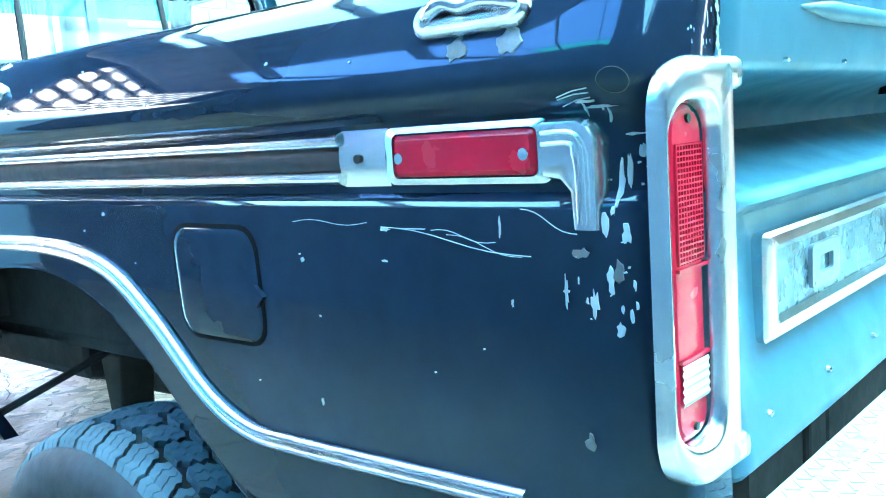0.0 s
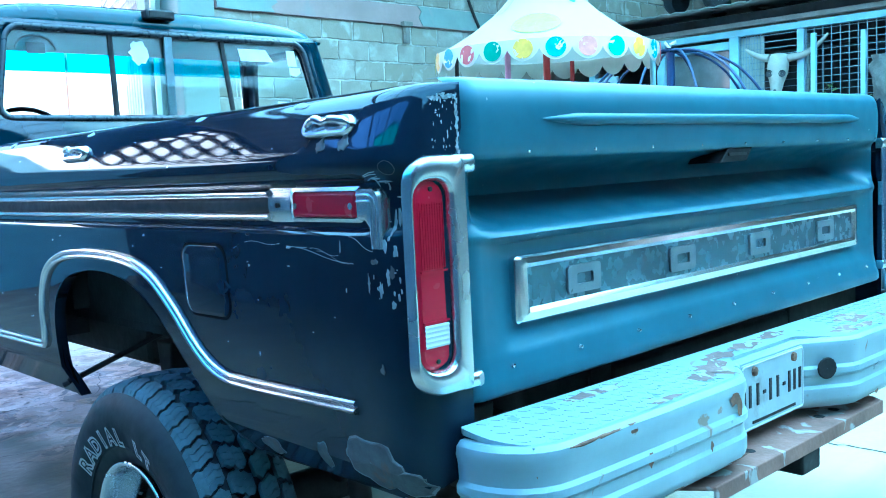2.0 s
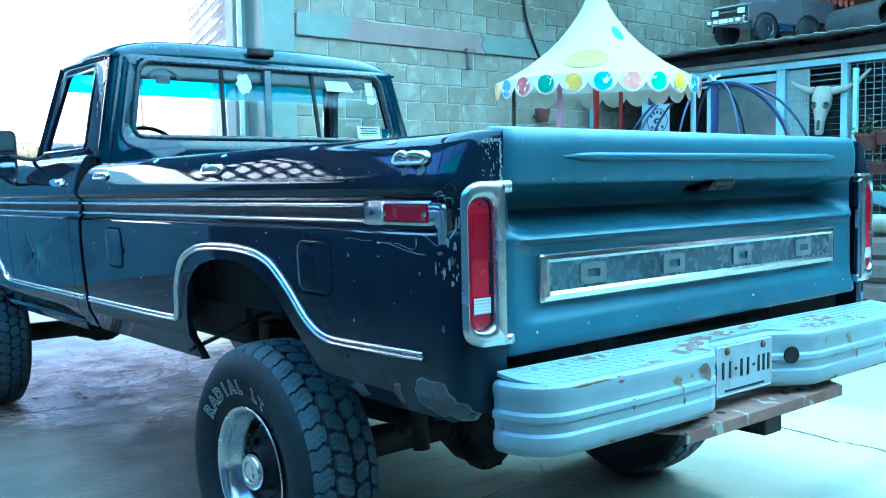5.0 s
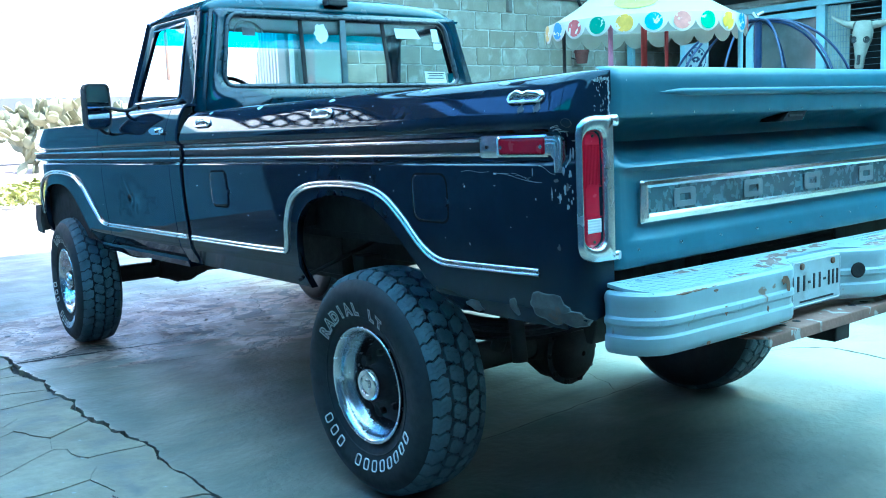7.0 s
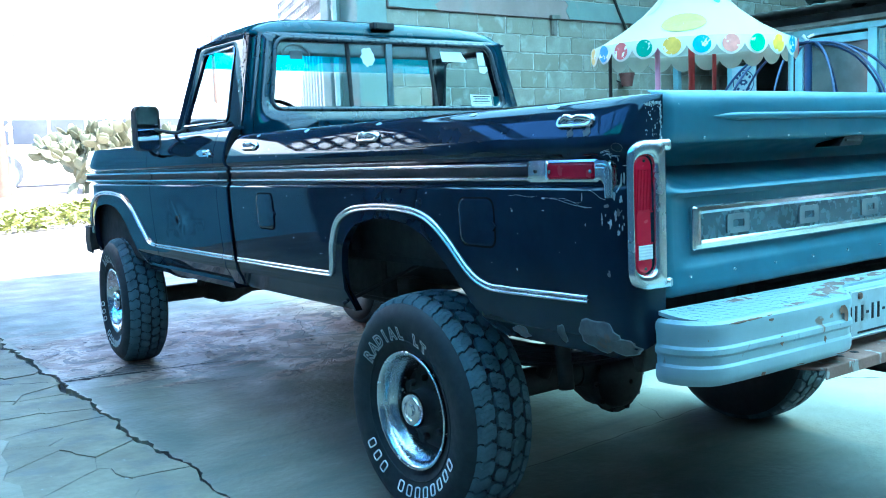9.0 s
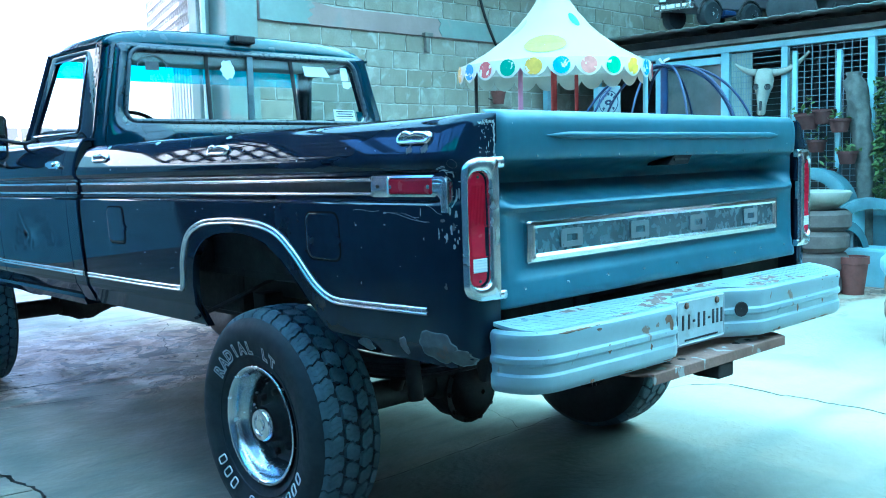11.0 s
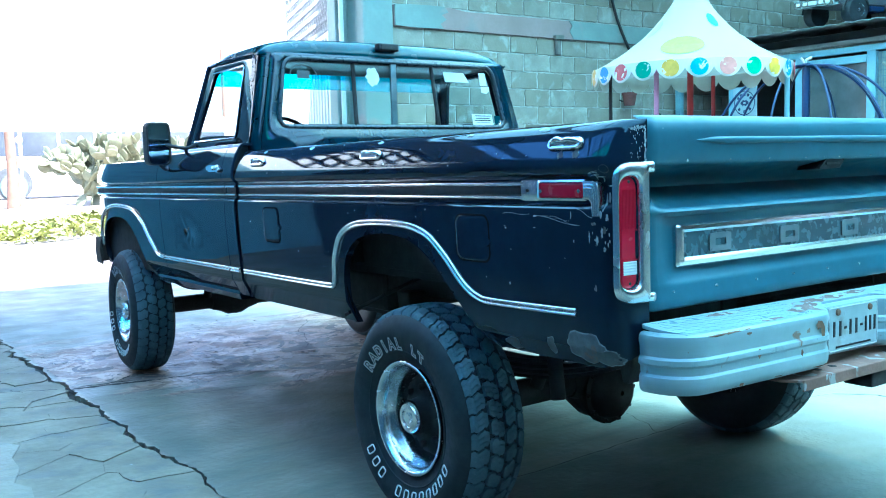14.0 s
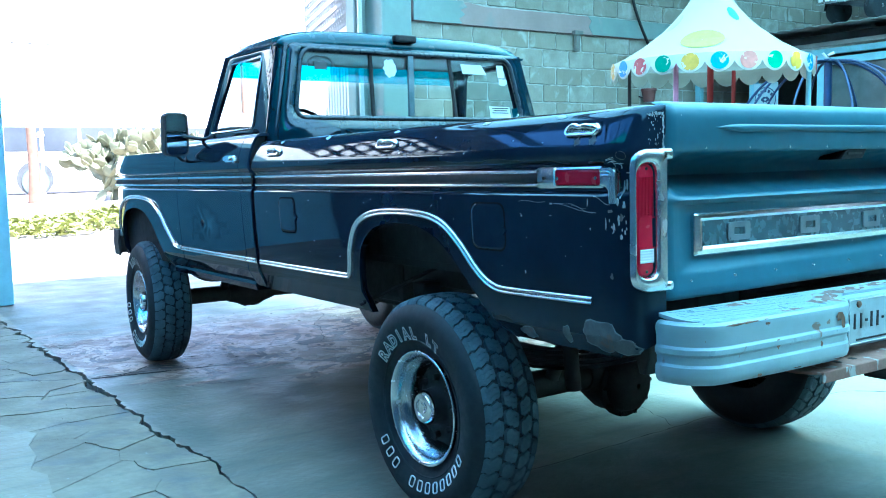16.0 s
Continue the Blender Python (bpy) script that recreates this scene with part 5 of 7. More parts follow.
Geo().box((-0.018, rear_y(1.70) + 0.016, 1.70), (0.034, 0.014, 0.345), None).done("slider_frame", M_BADGE, rear_window, "grey slider frame")
g = Geo()
g.add([(x * 0.985, rear_y(z) + 0.012, z) for x, z in win_loop(0.01)], [tuple(range(len(win_loop(0.01))))])
g.done("rear_pane", M_GLASS, rear_window)
# stickers on the pane
def sticker(name, pts, label, material=M_STICKER, lift=0.004):
    g = Geo()
    g.add([(x, rear_y(z) + 0.012 - lift, z) for x, z in pts], [tuple(range(len(pts)))])
    g.done(name, material, rear_window, label)
sticker("plain_decal", [(-0.145 + 0.040 * math.cos(2 * math.pi * k / 18) * (1 + 0.18 * math.sin(3 * k)), 1.802 + 0.050 * math.sin(2 * math.pi * k / 18) * (1 + 0.15 * math.cos(2 * k))) for k in range(18)], "small white cut-out decal")
sticker("paper_sticker", [(0.335, 1.790), (0.505, 1.790), (0.47, 1.845), (0.325, 1.845)], "faded pale sticker")
sticker("paper_sticker", [(0.585, 1.775), (0.635, 1.775), (0.628, 1.848), (0.582, 1.848)], "small pale sticker")
sticker("paper_sticker", [(0.590, 1.735), (0.625, 1.728), (0.650, 1.745), (0.648, 1.768), (0.590, 1.768)], "small pale sticker")
sticker("paper_sticker", [(0.505, 1.545), (0.655, 1.545), (0.650, 1.607), (0.502, 1.610)], "pale printed sticker")
sticker("green_sticker", [(0.668, 1.545), (0.715, 1.545), (0.710, 1.600), (0.665, 1.600)], "small dark green sticker", M_ROOF)
g = Geo()
for k in range(4):
    g.box((0.578, rear_y(1.575) + 0.0065, 1.598 - 0.013 * k), (0.12 - 0.02 * (k % 2), 0.001, 0.005))
g.done("sticker_bars", M_STEEL, rear_window)

g = Geo().tube([(-0.56 + 0.075 * math.cos(a), rear_y(1.795 + 0.055 * math.sin(a)) + 0.007, 1.795 + 0.055 * math.sin(a)) for a in (math.pi * k / 14 for k in range(15))], 0.0035, 5)
g.box((-0.56, rear_y(1.80) + 0.007, 1.800), (0.070, 0.002, 0.040))
g.done("faded_decal", M_LINER, rear_window, "faded grey arched decal")

# roof
g = Geo()
nx, ny = 28, 14
rows = []
for j in range(ny + 1):
    v = j / ny
    row = []
    for i in range(nx + 1):
        u = 2 * i / nx - 1
        w = 2 * v - 1
        h = (max(0.0, 1 - abs(u) ** 4.5)) ** 0.5 * (max(0.0, 1 - abs(w) ** 5.0)) ** 0.5
        yr = 2.555 + 0.68 * v + 0.02 * (1 - u * u) * (1 if v > 0.5 else -0.6)
        row.append((u * 0.788, yr, 1.897 + 0.108 * h))
    rows.append(row)
g.grid(rows)
ob = g.done("cab_roof", M_ROOF, truck, "dark teal-black cab roof", fix=True, angle=60)
md = ob.modifiers.new("thickness", "SOLIDIFY")
md.thickness, md.offset = 0.015, -1
both(lambda: Geo().tube(spline([(-0.787, 2.64, 1.894), (-0.790, 2.9, 1.900), (-0.786, 3.22, 1.897), (-0.796, 3.255, 1.84)], 5), 0.011, 6), "drip_rail", M_PAINT)
Geo().box((0, 2.90, 1.885), (1.46, 0.62, 0.012)).done("headliner", M_LINER, truck)
g = Geo()
g.box((-0.045, 2.556, 1.962), (0.130, 0.050, 0.040))
light = g.done("cargo_light", M_RUBBER, truck, "black cargo lamp on the roof edge", bevel=0.008)
Geo().box((-0.045, 2.530, 1.962), (0.10, 0.005, 0.024)).done("cargo_lens", M_STEEL, light, "dark cargo lamp lens")

# windscreen, pillars, dash, seat
def screen(z0, z1, inset=0.0):
    f = lambda z: 3.365 - (z - 1.445) / 0.46 * 0.15 + inset
    return [(-belt_x(z0) + 0.02, f(z0), z0), (belt_x(z0) - 0.02, f(z0), z0), (belt_x(z1) - 0.02, f(z1), z1), (-belt_x(z1) + 0.02, f(z1), z1)]
Geo().add(screen(1.45, 1.895), [(0, 1, 2, 3)]).done("windscreen", M_GLASS, truck)
Geo().add(screen(1.795, 1.885, -0.006), [(0, 1, 2, 3)]).done("sun_strip", M_STRIP, truck, "cyan tinted sun strip")
both(lambda: Geo().tube([(-belt_x(1.44) + 0.012, 3.37, 1.44), (-belt_x(1.9) + 0.012, 3.225, 1.90)], 0.028, 8), "windscreen_pillar", M_PAINT)
Geo().box((0, 3.46, 1.437), (1.80, 0.22, 0.012)).done("cowl_panel", M_PAINT, truck)
Geo().box((0, 3.24, 1.40), (1.70, 0.22, 0.24)).done("dashboard", M_INNER, truck, bevel=0.04)
Geo().box((0, 2.72, 1.32), (1.5, 0.14, 0.36)).box((0, 2.95, 1.08), (1.5, 0.5, 0.16)).done("bench_seat", M_LINER, truck, bevel=0.04)
g = Geo()
m = pose(-0.42, 3.05, 1.45, 62, 0, 0)
g.tube([m @ Vector((0.19 * math.cos(2 * math.pi * k / 24), 0.19 * math.sin(2 * math.pi * k / 24), 0)) for k in range(25)], 0.011, 6, False)
g.done("steering_wheel", M_RUBBER, truck, smooth=True)
# dark inner skins behind the door and panel gaps
both(lambda: Geo().box((-0.925, 3.70, 1.02), (0.012, 2.40, 0.60)), "inner_skin", M_INNER)
Geo().box((0, 2.475, 1.02), (1.86, 0.02, 0.64)).done("cab_gap_panel", M_INNER, truck)

# hood and front end
g = Geo()
rows = []
for j in range(13):
    v = j / 12
    y = 3.55 + 1.48 * v
    row = []
    for i in range(25):
        u = 2 * i / 24 - 1
        z = 1.405 + 0.045 * (1 - abs(u) ** 3) - 0.05 * v ** 2 - 0.05 * max(0, v - 0.9) * 5
        row.append((u * (0.93 - max(0.0, y - 4.55) ** 2 * 0.25), y, z))
    rows.append(row)
g.grid(rows)
g.done("hood", M_PAINT, truck, "black hood", smooth=True)
Geo().box((0, 5.0, 1.08), (1.76, 0.05, 0.56)).done("grille", M_INNER, truck, bevel=0.02)
g = Geo()
g.sweep([(-0.98, 4.86, 0.80), (-0.96, 5.06, 0.80), (-0.80, 5.16, 0.80), (0.80, 5.16, 0.80), (0.96, 5.06, 0.80), (0.98, 4.86, 0.80)], [(0, -0.09), (0.012, -0.09), (0.02, 0.0), (0.012, 0.09), (0, 0.09)], (0, 0, 1))
g.done("front_bumper", M_STEEL, truck, "dark front bumper", angle=40)

# door handle and mirror
def door_handle():
    g = Geo()
    g.prism(rounded(2.665, 1.318, 2.775, 1.352, 0.014), -1.008, -0.985, "x")
    g.prism(rounded(2.680, 1.326, 2.760, 1.346, 0.009), -1.022, -1.008, "x")
    g.tube([(-1.0, 2.645, 1.325), (-1.014, 2.645, 1.325)], 0.012, 10)
    return g
both(door_handle, "door_handle", M_CHROME, "chrome door handle", angle=30)
def mirror():
    g = Geo()
    m = pose(-1.075, 3.30, 1.482, 0, 0, 8)
    a = rounded(-0.070, -0.118, 0.070, 0.118, 0.030, 4)
    b = rounded(-0.061, -0.109, 0.061, 0.109, 0.026, 4)
    g.grid([[m @ Vector((x, 0.055, z)) for x, z in b], [m @ Vector((x, 0.03, z)) for x, z in a], [m @ Vector((x, -0.012, z)) for x, z in a], [m @ Vector((x, -0.014, z)) for x, z in b], [m @ Vector((x, -0.008, z)) for x, z in b]], True)
    g.f.append(tuple(range(len(b))))
    return g
both(mirror, "door_mirror", M_RUBBER, "tall black towing mirror", angle=30)
def mirror_glass():
    m = pose(-1.075, 3.30, 1.482, 0, 0, 8)
    b = rounded(-0.062, -0.110, 0.062, 0.110, 0.026, 4)
    return Geo().add([m @ Vector((x, -0.009, z)) for x, z in b], [tuple(range(len(b)))])
for s in (1, -1):
    g = mirror_glass()
    if s < 0:
        g.flip()
    g.done("mirror_glass", M_MIRROR, truck, "mirror glass")
def mirror_arm():
    g = Geo()
    g.tube(spline([(-0.885, 3.24, 1.475), (-0.94, 3.26, 1.455), (-1.05, 3.31, 1.48)], 4), 0.010, 8)
    g.tube(spline([(-0.975, 3.42, 1.37), (-1.01, 3.38, 1.34), (-1.07, 3.32, 1.375)], 4), 0.009, 8)
    return g
both(mirror_arm, "mirror_arm", M_RUBBER, angle=40)


# ---- chips, scratches and peeled paint on the left side ----
def surf_x(y, z):
    dx = lerp_table([(-0.010, 0.085), (-0.006, 0.055), (0.004, 0.032), (0.020, 0.014), (0.042, 0.004), (0.06, 0.0)], y)
    return -(lerp_table(PROF, z) - dx)


r41 = random.Random(41)


def blob(yc, zc, ry, rz, material, name="paint_chip", label="", n=13, rough=0.35, off=0.0016):
    pts = []
    for k in range(n):
        a = 2 * math.pi * k / n
        w = 1 + (r41.uniform(-rough, rough) if n < 20 else rough * 2.0 * noise.noise((math.cos(a) * 1.7 + 9 * yc, math.sin(a) * 1.7, 40 * ry)) + r41.uniform(-0.03, 0.03))
        pts.append((yc + ry * w * math.cos(a), zc + rz * w * math.sin(a)))
    g = Geo()
    rings = [[(surf_x(yc + (y - yc) * f, zc + (z - zc) * f) - off * (1 if f < 1 else 0.2), yc + (y - yc) * f, zc + (z - zc) * f) for y, z in pts] for f in (1.0, 0.92, 0.45, 0.02)]
    g.grid(rings, True)
    g.done(name, material, truck, label)


CHIPS = [(0.034, 1.117, 0.007, 0.012, 1), (0.084, 1.099, 0.003, 0.019, 0), (0.056, 1.088, 0.005, 0.018, 0), (0.066, 1.133, 0.012, 0.008, 1), (0.040, 1.110, 0.006, 0.014, 0), (0.027, 1.150, 0.005, 0.012, 0), (0.304, 1.150, 0.010, 0.003, 0),
         (0.262, 1.151, 0.030, 0.0012, 0), (0.154, 1.155, 0.0015, 0.013, 0), (0.438, 1.112, 0.005, 0.003, 0), (0.307, 1.116, 0.007, 0.0015, 0), (0.145, 1.083, 0.002, 0.005, 0), (0.434, 0.942, 0.003, 0.007, 0), (0.070, 0.957, 0.009, 0.011, 1)]
for y, z, ry, rz, k in CHIPS:
    blob(y, z, ry * 0.6, rz * 0.7, M_GREYPEEL if k else M_BARE, rough=0.5)
for _ in range(28):
    y, z = 0.016 + 0.06 * r41.random() ** 1.4, r41.uniform(1.07, 1.26)
    q = r41.uniform(0.0006, 0.0016)
    blob(y, z, q, q * r41.choice((1.0, 2.5, 5.0)), M_BARE, n=7, rough=0.5)
for _ in range(46):
    y, z = r41.uniform(0.02, 2.4), r41.choice((r41.uniform(0.90, 1.16), r41.uniform(1.30, 1.38)))
    if zb_bed(y) + 0.06 < z and abs(z - 0.87) > 0.02:
        q = r41.uniform(0.0009, 0.0022)
        blob(y, z, q * r41.uniform(0.6, 1.6), q * r41.uniform(0.6, 1.6), M_BARE, n=7)
for y, z, ry, rz in ((0.030, 1.205, 0.002, 0.014), (0.036, 1.19, 0.002, 0.02), (0.026, 1.235, 0.008, 0.0015), (0.05, 1.26, 0.012, 0.0015), (0.06, 1.265, 0.010, 0.0012), (0.044, 1.16, 0.003, 0.012), (0.02, 1.22, 0.002, 0.006), (0.035, 1.065, 0.003, 0.007)):
    blob(y, z, ry, rz, M_BARE)
# round glue residue near the corner
ring = [(surf_x(0.030 + 0.012 * math.cos(a), 1.281 + 0.011 * math.sin(a)) - 0.0006, 0.030 + 0.012 * math.cos(a), 1.281 + 0.011 * math.sin(a)) for a in (2 * math.pi * k / 28 for k in range(29))]
Geo().tube(ring, 0.00035, 4, False).done("glue_ring", M_GREYPEEL, truck, "thin round glue residue", smooth=True)
for z0, z1 in ((1.272, 1.268), (1.276, 1.270), (1.268, 1.262)):
    Geo().tube([(surf_x(y, z) - 0.0005, y, z) for y, z in ((0.052, z0), (0.066, (z0 + z1) / 2 + 0.0015), (0.084, z1))], 0.0006, 4).done("scratch", M_BARE, truck)
# long fine scratches under the marker lamp
for y0, z0, y1, z1, w in ((0.31, 1.152, 0.12, 1.128, 0.0010), (0.24, 1.150, 0.16, 1.140, 0.0008), (0.22, 1.146, 0.13, 1.127, 0.0007), (0.13, 1.172, 0.07, 1.150, 0.0010), (0.45, 1.155, 0.33, 1.156, 0.0007)):
    pts = [(surf_x(y0 + (y1 - y0) * k / 8, z0 + (z1 - z0) * k / 8) - 0.0006, y0 + (y1 - y0) * k / 8, z0 + (z1 - z0) * k / 8 + 0.003 * math.sin(k * 0.8)) for k in range(9)]
    Geo().tube(pts, w * 0.5, 4).done("scratch", M_BARE, truck)
# peeled patches along the lower edge
for y, z, ry, rz in ((0.275, 0.768, 0.018, 0.026), (0.135, 0.786, 0.085, 0.042), (0.06, 0.762, 0.05, 0.022), (0.46, 0.752, 0.035, 0.018)):
    blob(y, z, ry * 1.03, rz * 1.04, M_PEELEDGE, "peeled_edge", n=26, rough=0.20, off=0.0010)
    blob(y, z, ry, rz, M_GREYPEEL, "peeled_patch", "peeled patch of grey primer", n=26, rough=0.20, off=0.0020)
# rail chips and rough glue under the cleats
for y in (0.30, 0.66, 1.2, 1.75, 2.2):
    blob(y, 1.398, r41.uniform(0.010, 0.022), 0.006, M_BARE, n=10)
for y in (0.135, 0.195):
    blob(y, 1.322, 0.014, 0.012, M_GREYPEEL, "glue_smear", n=14)


def rear_blob(xc, zc, rx, rz, material, y=-0.0122, n=14, rough=0.4):
    g = Geo()
    pts = [(xc + rx * (1 + r41.uniform(-rough, rough)) * math.cos(2 * math.pi * k / n), zc + rz * (1 + r41.uniform(-rough, rough)) * math.sin(2 * math.pi * k / n)) for k in range(n)]
    g.add([(x, y, z) for x, z in pts], [tuple(range(n))])
    g.done("paint_chip", material, truck)


for k in range(20):
    z = 1.392 - 0.0048 * k
    rear_blob(-0.871 - r41.uniform(0.0, 0.004), z, r41.uniform(0.0015, 0.004), r41.uniform(0.003, 0.007), M_BARE if k % 3 else M_PEELEDGE, n=9, rough=0.5)
for k in range(14):
    rear_blob(-0.876 - 0.0042 * k, 1.392 - r41.uniform(0.0, 0.006) - (0.004 if k > 8 else 0.0), r41.uniform(0.003, 0.006), r41.uniform(0.0015, 0.005), M_PEELEDGE if k % 3 else M_BARE, n=9, rough=0.5)
for _ in range(26):
    rear_blob(r41.uniform(-0.93, -0.88), r41.uniform(1.305, 1.385), r41.uniform(0.0005, 0.0018), r41.uniform(0.001, 0.004), M_BARE, n=7, rough=0.5)
# rust along the bumper's upper and lower edges
for _ in range(34):
    x = r41.choice((-1, 1)) * r41.uniform(0.30, 0.80)
    w, z = r41.uniform(0.008, 0.05), r41.choice((0.846, 0.846, 0.698))
    y = -0.1765 if z > 0.8 else -0.1755
    Geo().tube([(x - w, y, z), (x - w * 0.3, y - 0.0006, z + r41.uniform(-0.002, 0.001)), (x + w * 0.4, y - 0.0006, z + r41.uniform(-0.002, 0.001)), (x + w, y, z)], [0.001, 0.0030, 0.0026, 0.001], 5).done("rust_edge", M_RUSTSPOT, bumper)
# rust on the step bumper's lip
for k in range(16):
    x = r41.uniform(-0.86, 0.86)
    if abs(x) < 0.27:
        continue
    g = Geo()
    n = 9
    w = r41.uniform(0.004, 0.016)
    g.add([(x + w * (1 + r41.uniform(-0.4, 0.4)) * math.cos(2 * math.pi * q / n), -0.1832, 0.836 + 0.25 * w * math.sin(2 * math.pi * q / n) - (0.05 if k % 6 == 0 else 0)) for q in range(n)], [tuple(range(n))])
    g.done("rust_spot", M_RUSTSPOT, bumper)


def rust_patch(x, y, rx, ry, n=18):
    """An uneven rust patch on the bumper's top plate."""
    g = Geo()
    pts = []
    for k in range(n):
        a, w = 2 * math.pi * k / n, r41.uniform(0.55, 1.2)
        pts.append((x + rx * w * math.cos(a), max(-0.165, min(-0.026, y + ry * w * math.sin(a)))))
    g.add([(p, q, 0.8535 + (q + 0.16) * 0.14) for p, q in pts], [tuple(range(n))])
    g.done("rust_patch", M_RUSTTOP, bumper, "flaking brown rust patch")


M_RUSTTOP = mat("flaking_rust", (0.27, 0.17, 0.14), 0.8, 0, 0.35, 14, 0.2, 90, stain=(0.50, 0.54, 0.53), stain_at=0.53, stain_scale=26, stain_soft=0.03)
for x, y, rx, ry in ((-0.34, -0.12, 0.05, 0.025), (-0.27, -0.10, 0.06, 0.03), (-0.18, -0.065, 0.07, 0.022), (-0.05, -0.06, 0.09, 0.02), (0.08, -0.05, 0.06, 0.018), (0.30, -0.13, 0.07, 0.022), (0.40, -0.14, 0.05, 0.016), (0.44, -0.09, 0.08, 0.03), (-0.52, -0.15, 0.06, 0.008), (0.58, -0.15, 0.06, 0.010), (-0.60, -0.05, 0.09, 0.014)):
    rust_patch(x, y, rx, ry)
# rust runs on the bumper's faces
for x, z, rx, rz in ((-0.33, 0.822, 0.022, 0.016), (-0.315, 0.80, 0.010, 0.022), (-0.62, 0.775, 0.009, 0.014), (0.50, 0.755, 0.008, 0.018), (0.70, 0.76, 0.006, 0.010), (-0.42, 0.75, 0.006, 0.010), (-0.70, 0.70, 0.012, 0.006), (0.36, 0.70, 0.014, 0.006)):
    g = Geo()
    n = 12
    g.add([(x + rx * r41.uniform(0.6, 1.2) * math.cos(2 * math.pi * q / n), -0.1838, z + rz * r41.uniform(0.6, 1.2) * math.sin(2 * math.pi * q / n)) for q in range(n)], [tuple(range(n))])
    g.done("rust_run", M_RUSTSPOT, bumper)

# flaked paint on the cab's rear corner
for k in range(16):
    z = 1.62 + 0.27 * k / 15 + r41.uniform(-0.008, 0.008)
    y = 2.600 + 0.07 * (z - 1.62) + r41.uniform(-0.010, 0.012)
    n, a, b = 9, r41.uniform(0.003, 0.009), r41.uniform(0.004, 0.012)
    g = Geo()
    g.add([(-belt_x(z + b * math.sin(2 * math.pi * q / n)) - 0.0085, y + a * r41.uniform(0.6, 1.3) * math.cos(2 * math.pi * q / n), z + b * math.sin(2 * math.pi * q / n)) for q in range(n)], [tuple(range(n))])
    g.done("paint_chip", M_GREYPEEL if k % 3 else M_BARE, truck)


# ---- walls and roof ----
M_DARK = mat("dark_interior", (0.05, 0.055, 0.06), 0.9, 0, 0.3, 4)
M_SHEET = mat("corrugated_sheet", (0.20, 0.19, 0.18), 0.5, 0.4, 0.25, 5, 0.1, 30, stain=(0.14, 0.09, 0.07), stain_at=0.55, stain_scale=4)
M_TIN = mat("galvanised_tin", (0.27, 0.28, 0.28), 0.4, 0.5, 0.2, 5, 0.05, 30)
M_TIMBER = mat("grey_timber", (0.22, 0.20, 0.18), 0.8, 0, 0.25, 6, 0.15, 40)
M_TRANS = sheet_mat("translucent_sheet", (0.32, 0.67, 0.84))
M_TRANS2 = sheet_mat("pale_green_translucent_sheet", (0.32, 0.74, 0.82), 0.35)
M_BLUESHEET = sheet_mat("blue_translucent_sheet", (0.085, 0.22, 0.52))
M_GREENSHEET = sheet_mat("green_translucent_sheet", (0.03, 0.36, 0.33))
M_ROOFLIGHT = sheet_mat("clear_rooflight_sheet", (0.46, 0.95, 0.98), 0.06)
clear = M_ROOFLIGHT.node_tree.nodes.new("ShaderNodeBsdfTransparent")
clear.inputs[0].default_value = (0.50, 0.66, 0.56, 1)
half_clear = M_ROOFLIGHT.node_tree.nodes.new("ShaderNodeMixShader")
half_clear.inputs[0].default_value = 0.10
M_ROOFLIGHT.node_tree.links.new(M_ROOFLIGHT.node_tree.nodes["Mix Shader"].outputs[0], half_clear.inputs[1])
M_ROOFLIGHT.node_tree.links.new(clear.outputs[0], half_clear.inputs[2])
M_ROOFLIGHT.node_tree.links.new(half_clear.outputs[0], M_ROOFLIGHT.node_tree.nodes["Material Output"].inputs[0])
M_CLAY = mat("terracotta", (0.16, 0.052, 0.045), 0.8, 0, 0.2, 12, 0.1, 60)
M_REDBLOCK = mat("red_lattice_block", (0.34, 0.16, 0.12), 0.85, 0, 0.2, 8, 0.15, 50)
M_LATTICE = mat("dark_brown_vent_block", (0.020, 0.015, 0.013), 0.85, 0, 0.2, 8, 0.15, 50)
M_BARS = mat("grey_blue_bars", (0.17, 0.25, 0.29), 0.5, 0, 0.2, 10)
M_VALANCE = mat("canvas_valance", (0.58, 0.56, 0.50), 0.8, 0, 0.08, 10, 0.05, 60)
M_RED2 = mat("red_pole_paint", (0.42, 0.03, 0.03), 0.4, 0, 0.15, 10)
M_PINK = mat("pink_pole_paint", (0.55, 0.20, 0.30), 0.4, 0, 0.15, 10)
M_BONE = mat("bone", (0.30, 0.30, 0.26), 0.7, 0, 0.15, 12, 0.15, 60)
M_LEAF = mat("leaf_green", (0.07, 0.13, 0.035), 0.6, 0, 0.4, 9)
M_HEDGE = mat("hedge_leaf", (0.20, 0.22, 0.05), 0.6, 0, 0.4, 6)
M_CACTUS = mat("cactus_pad", (0.15, 0.165, 0.10), 0.6, 0, 0.25, 4, 0.1, 40)
M_HOSE = mat("black_hose", (0.02, 0.02, 0.02), 0.5, 0, 0.2, 20)

YW = 6.43
g = Geo()
g.box((5.39, YW + 0.152, 2.4), (5.82, 0.29, 4.8))
g.box((11.25, YW + 0.152, 1.985), (5.90, 0.29, 3.97))
g.box((11.25, YW + 0.152, 4.60), (5.90, 0.29, 0.40))
wall = tagged(g.done("wall_north", M_MORTAR), "grey concrete block wall with mortar joints", "wall", kind="structure")
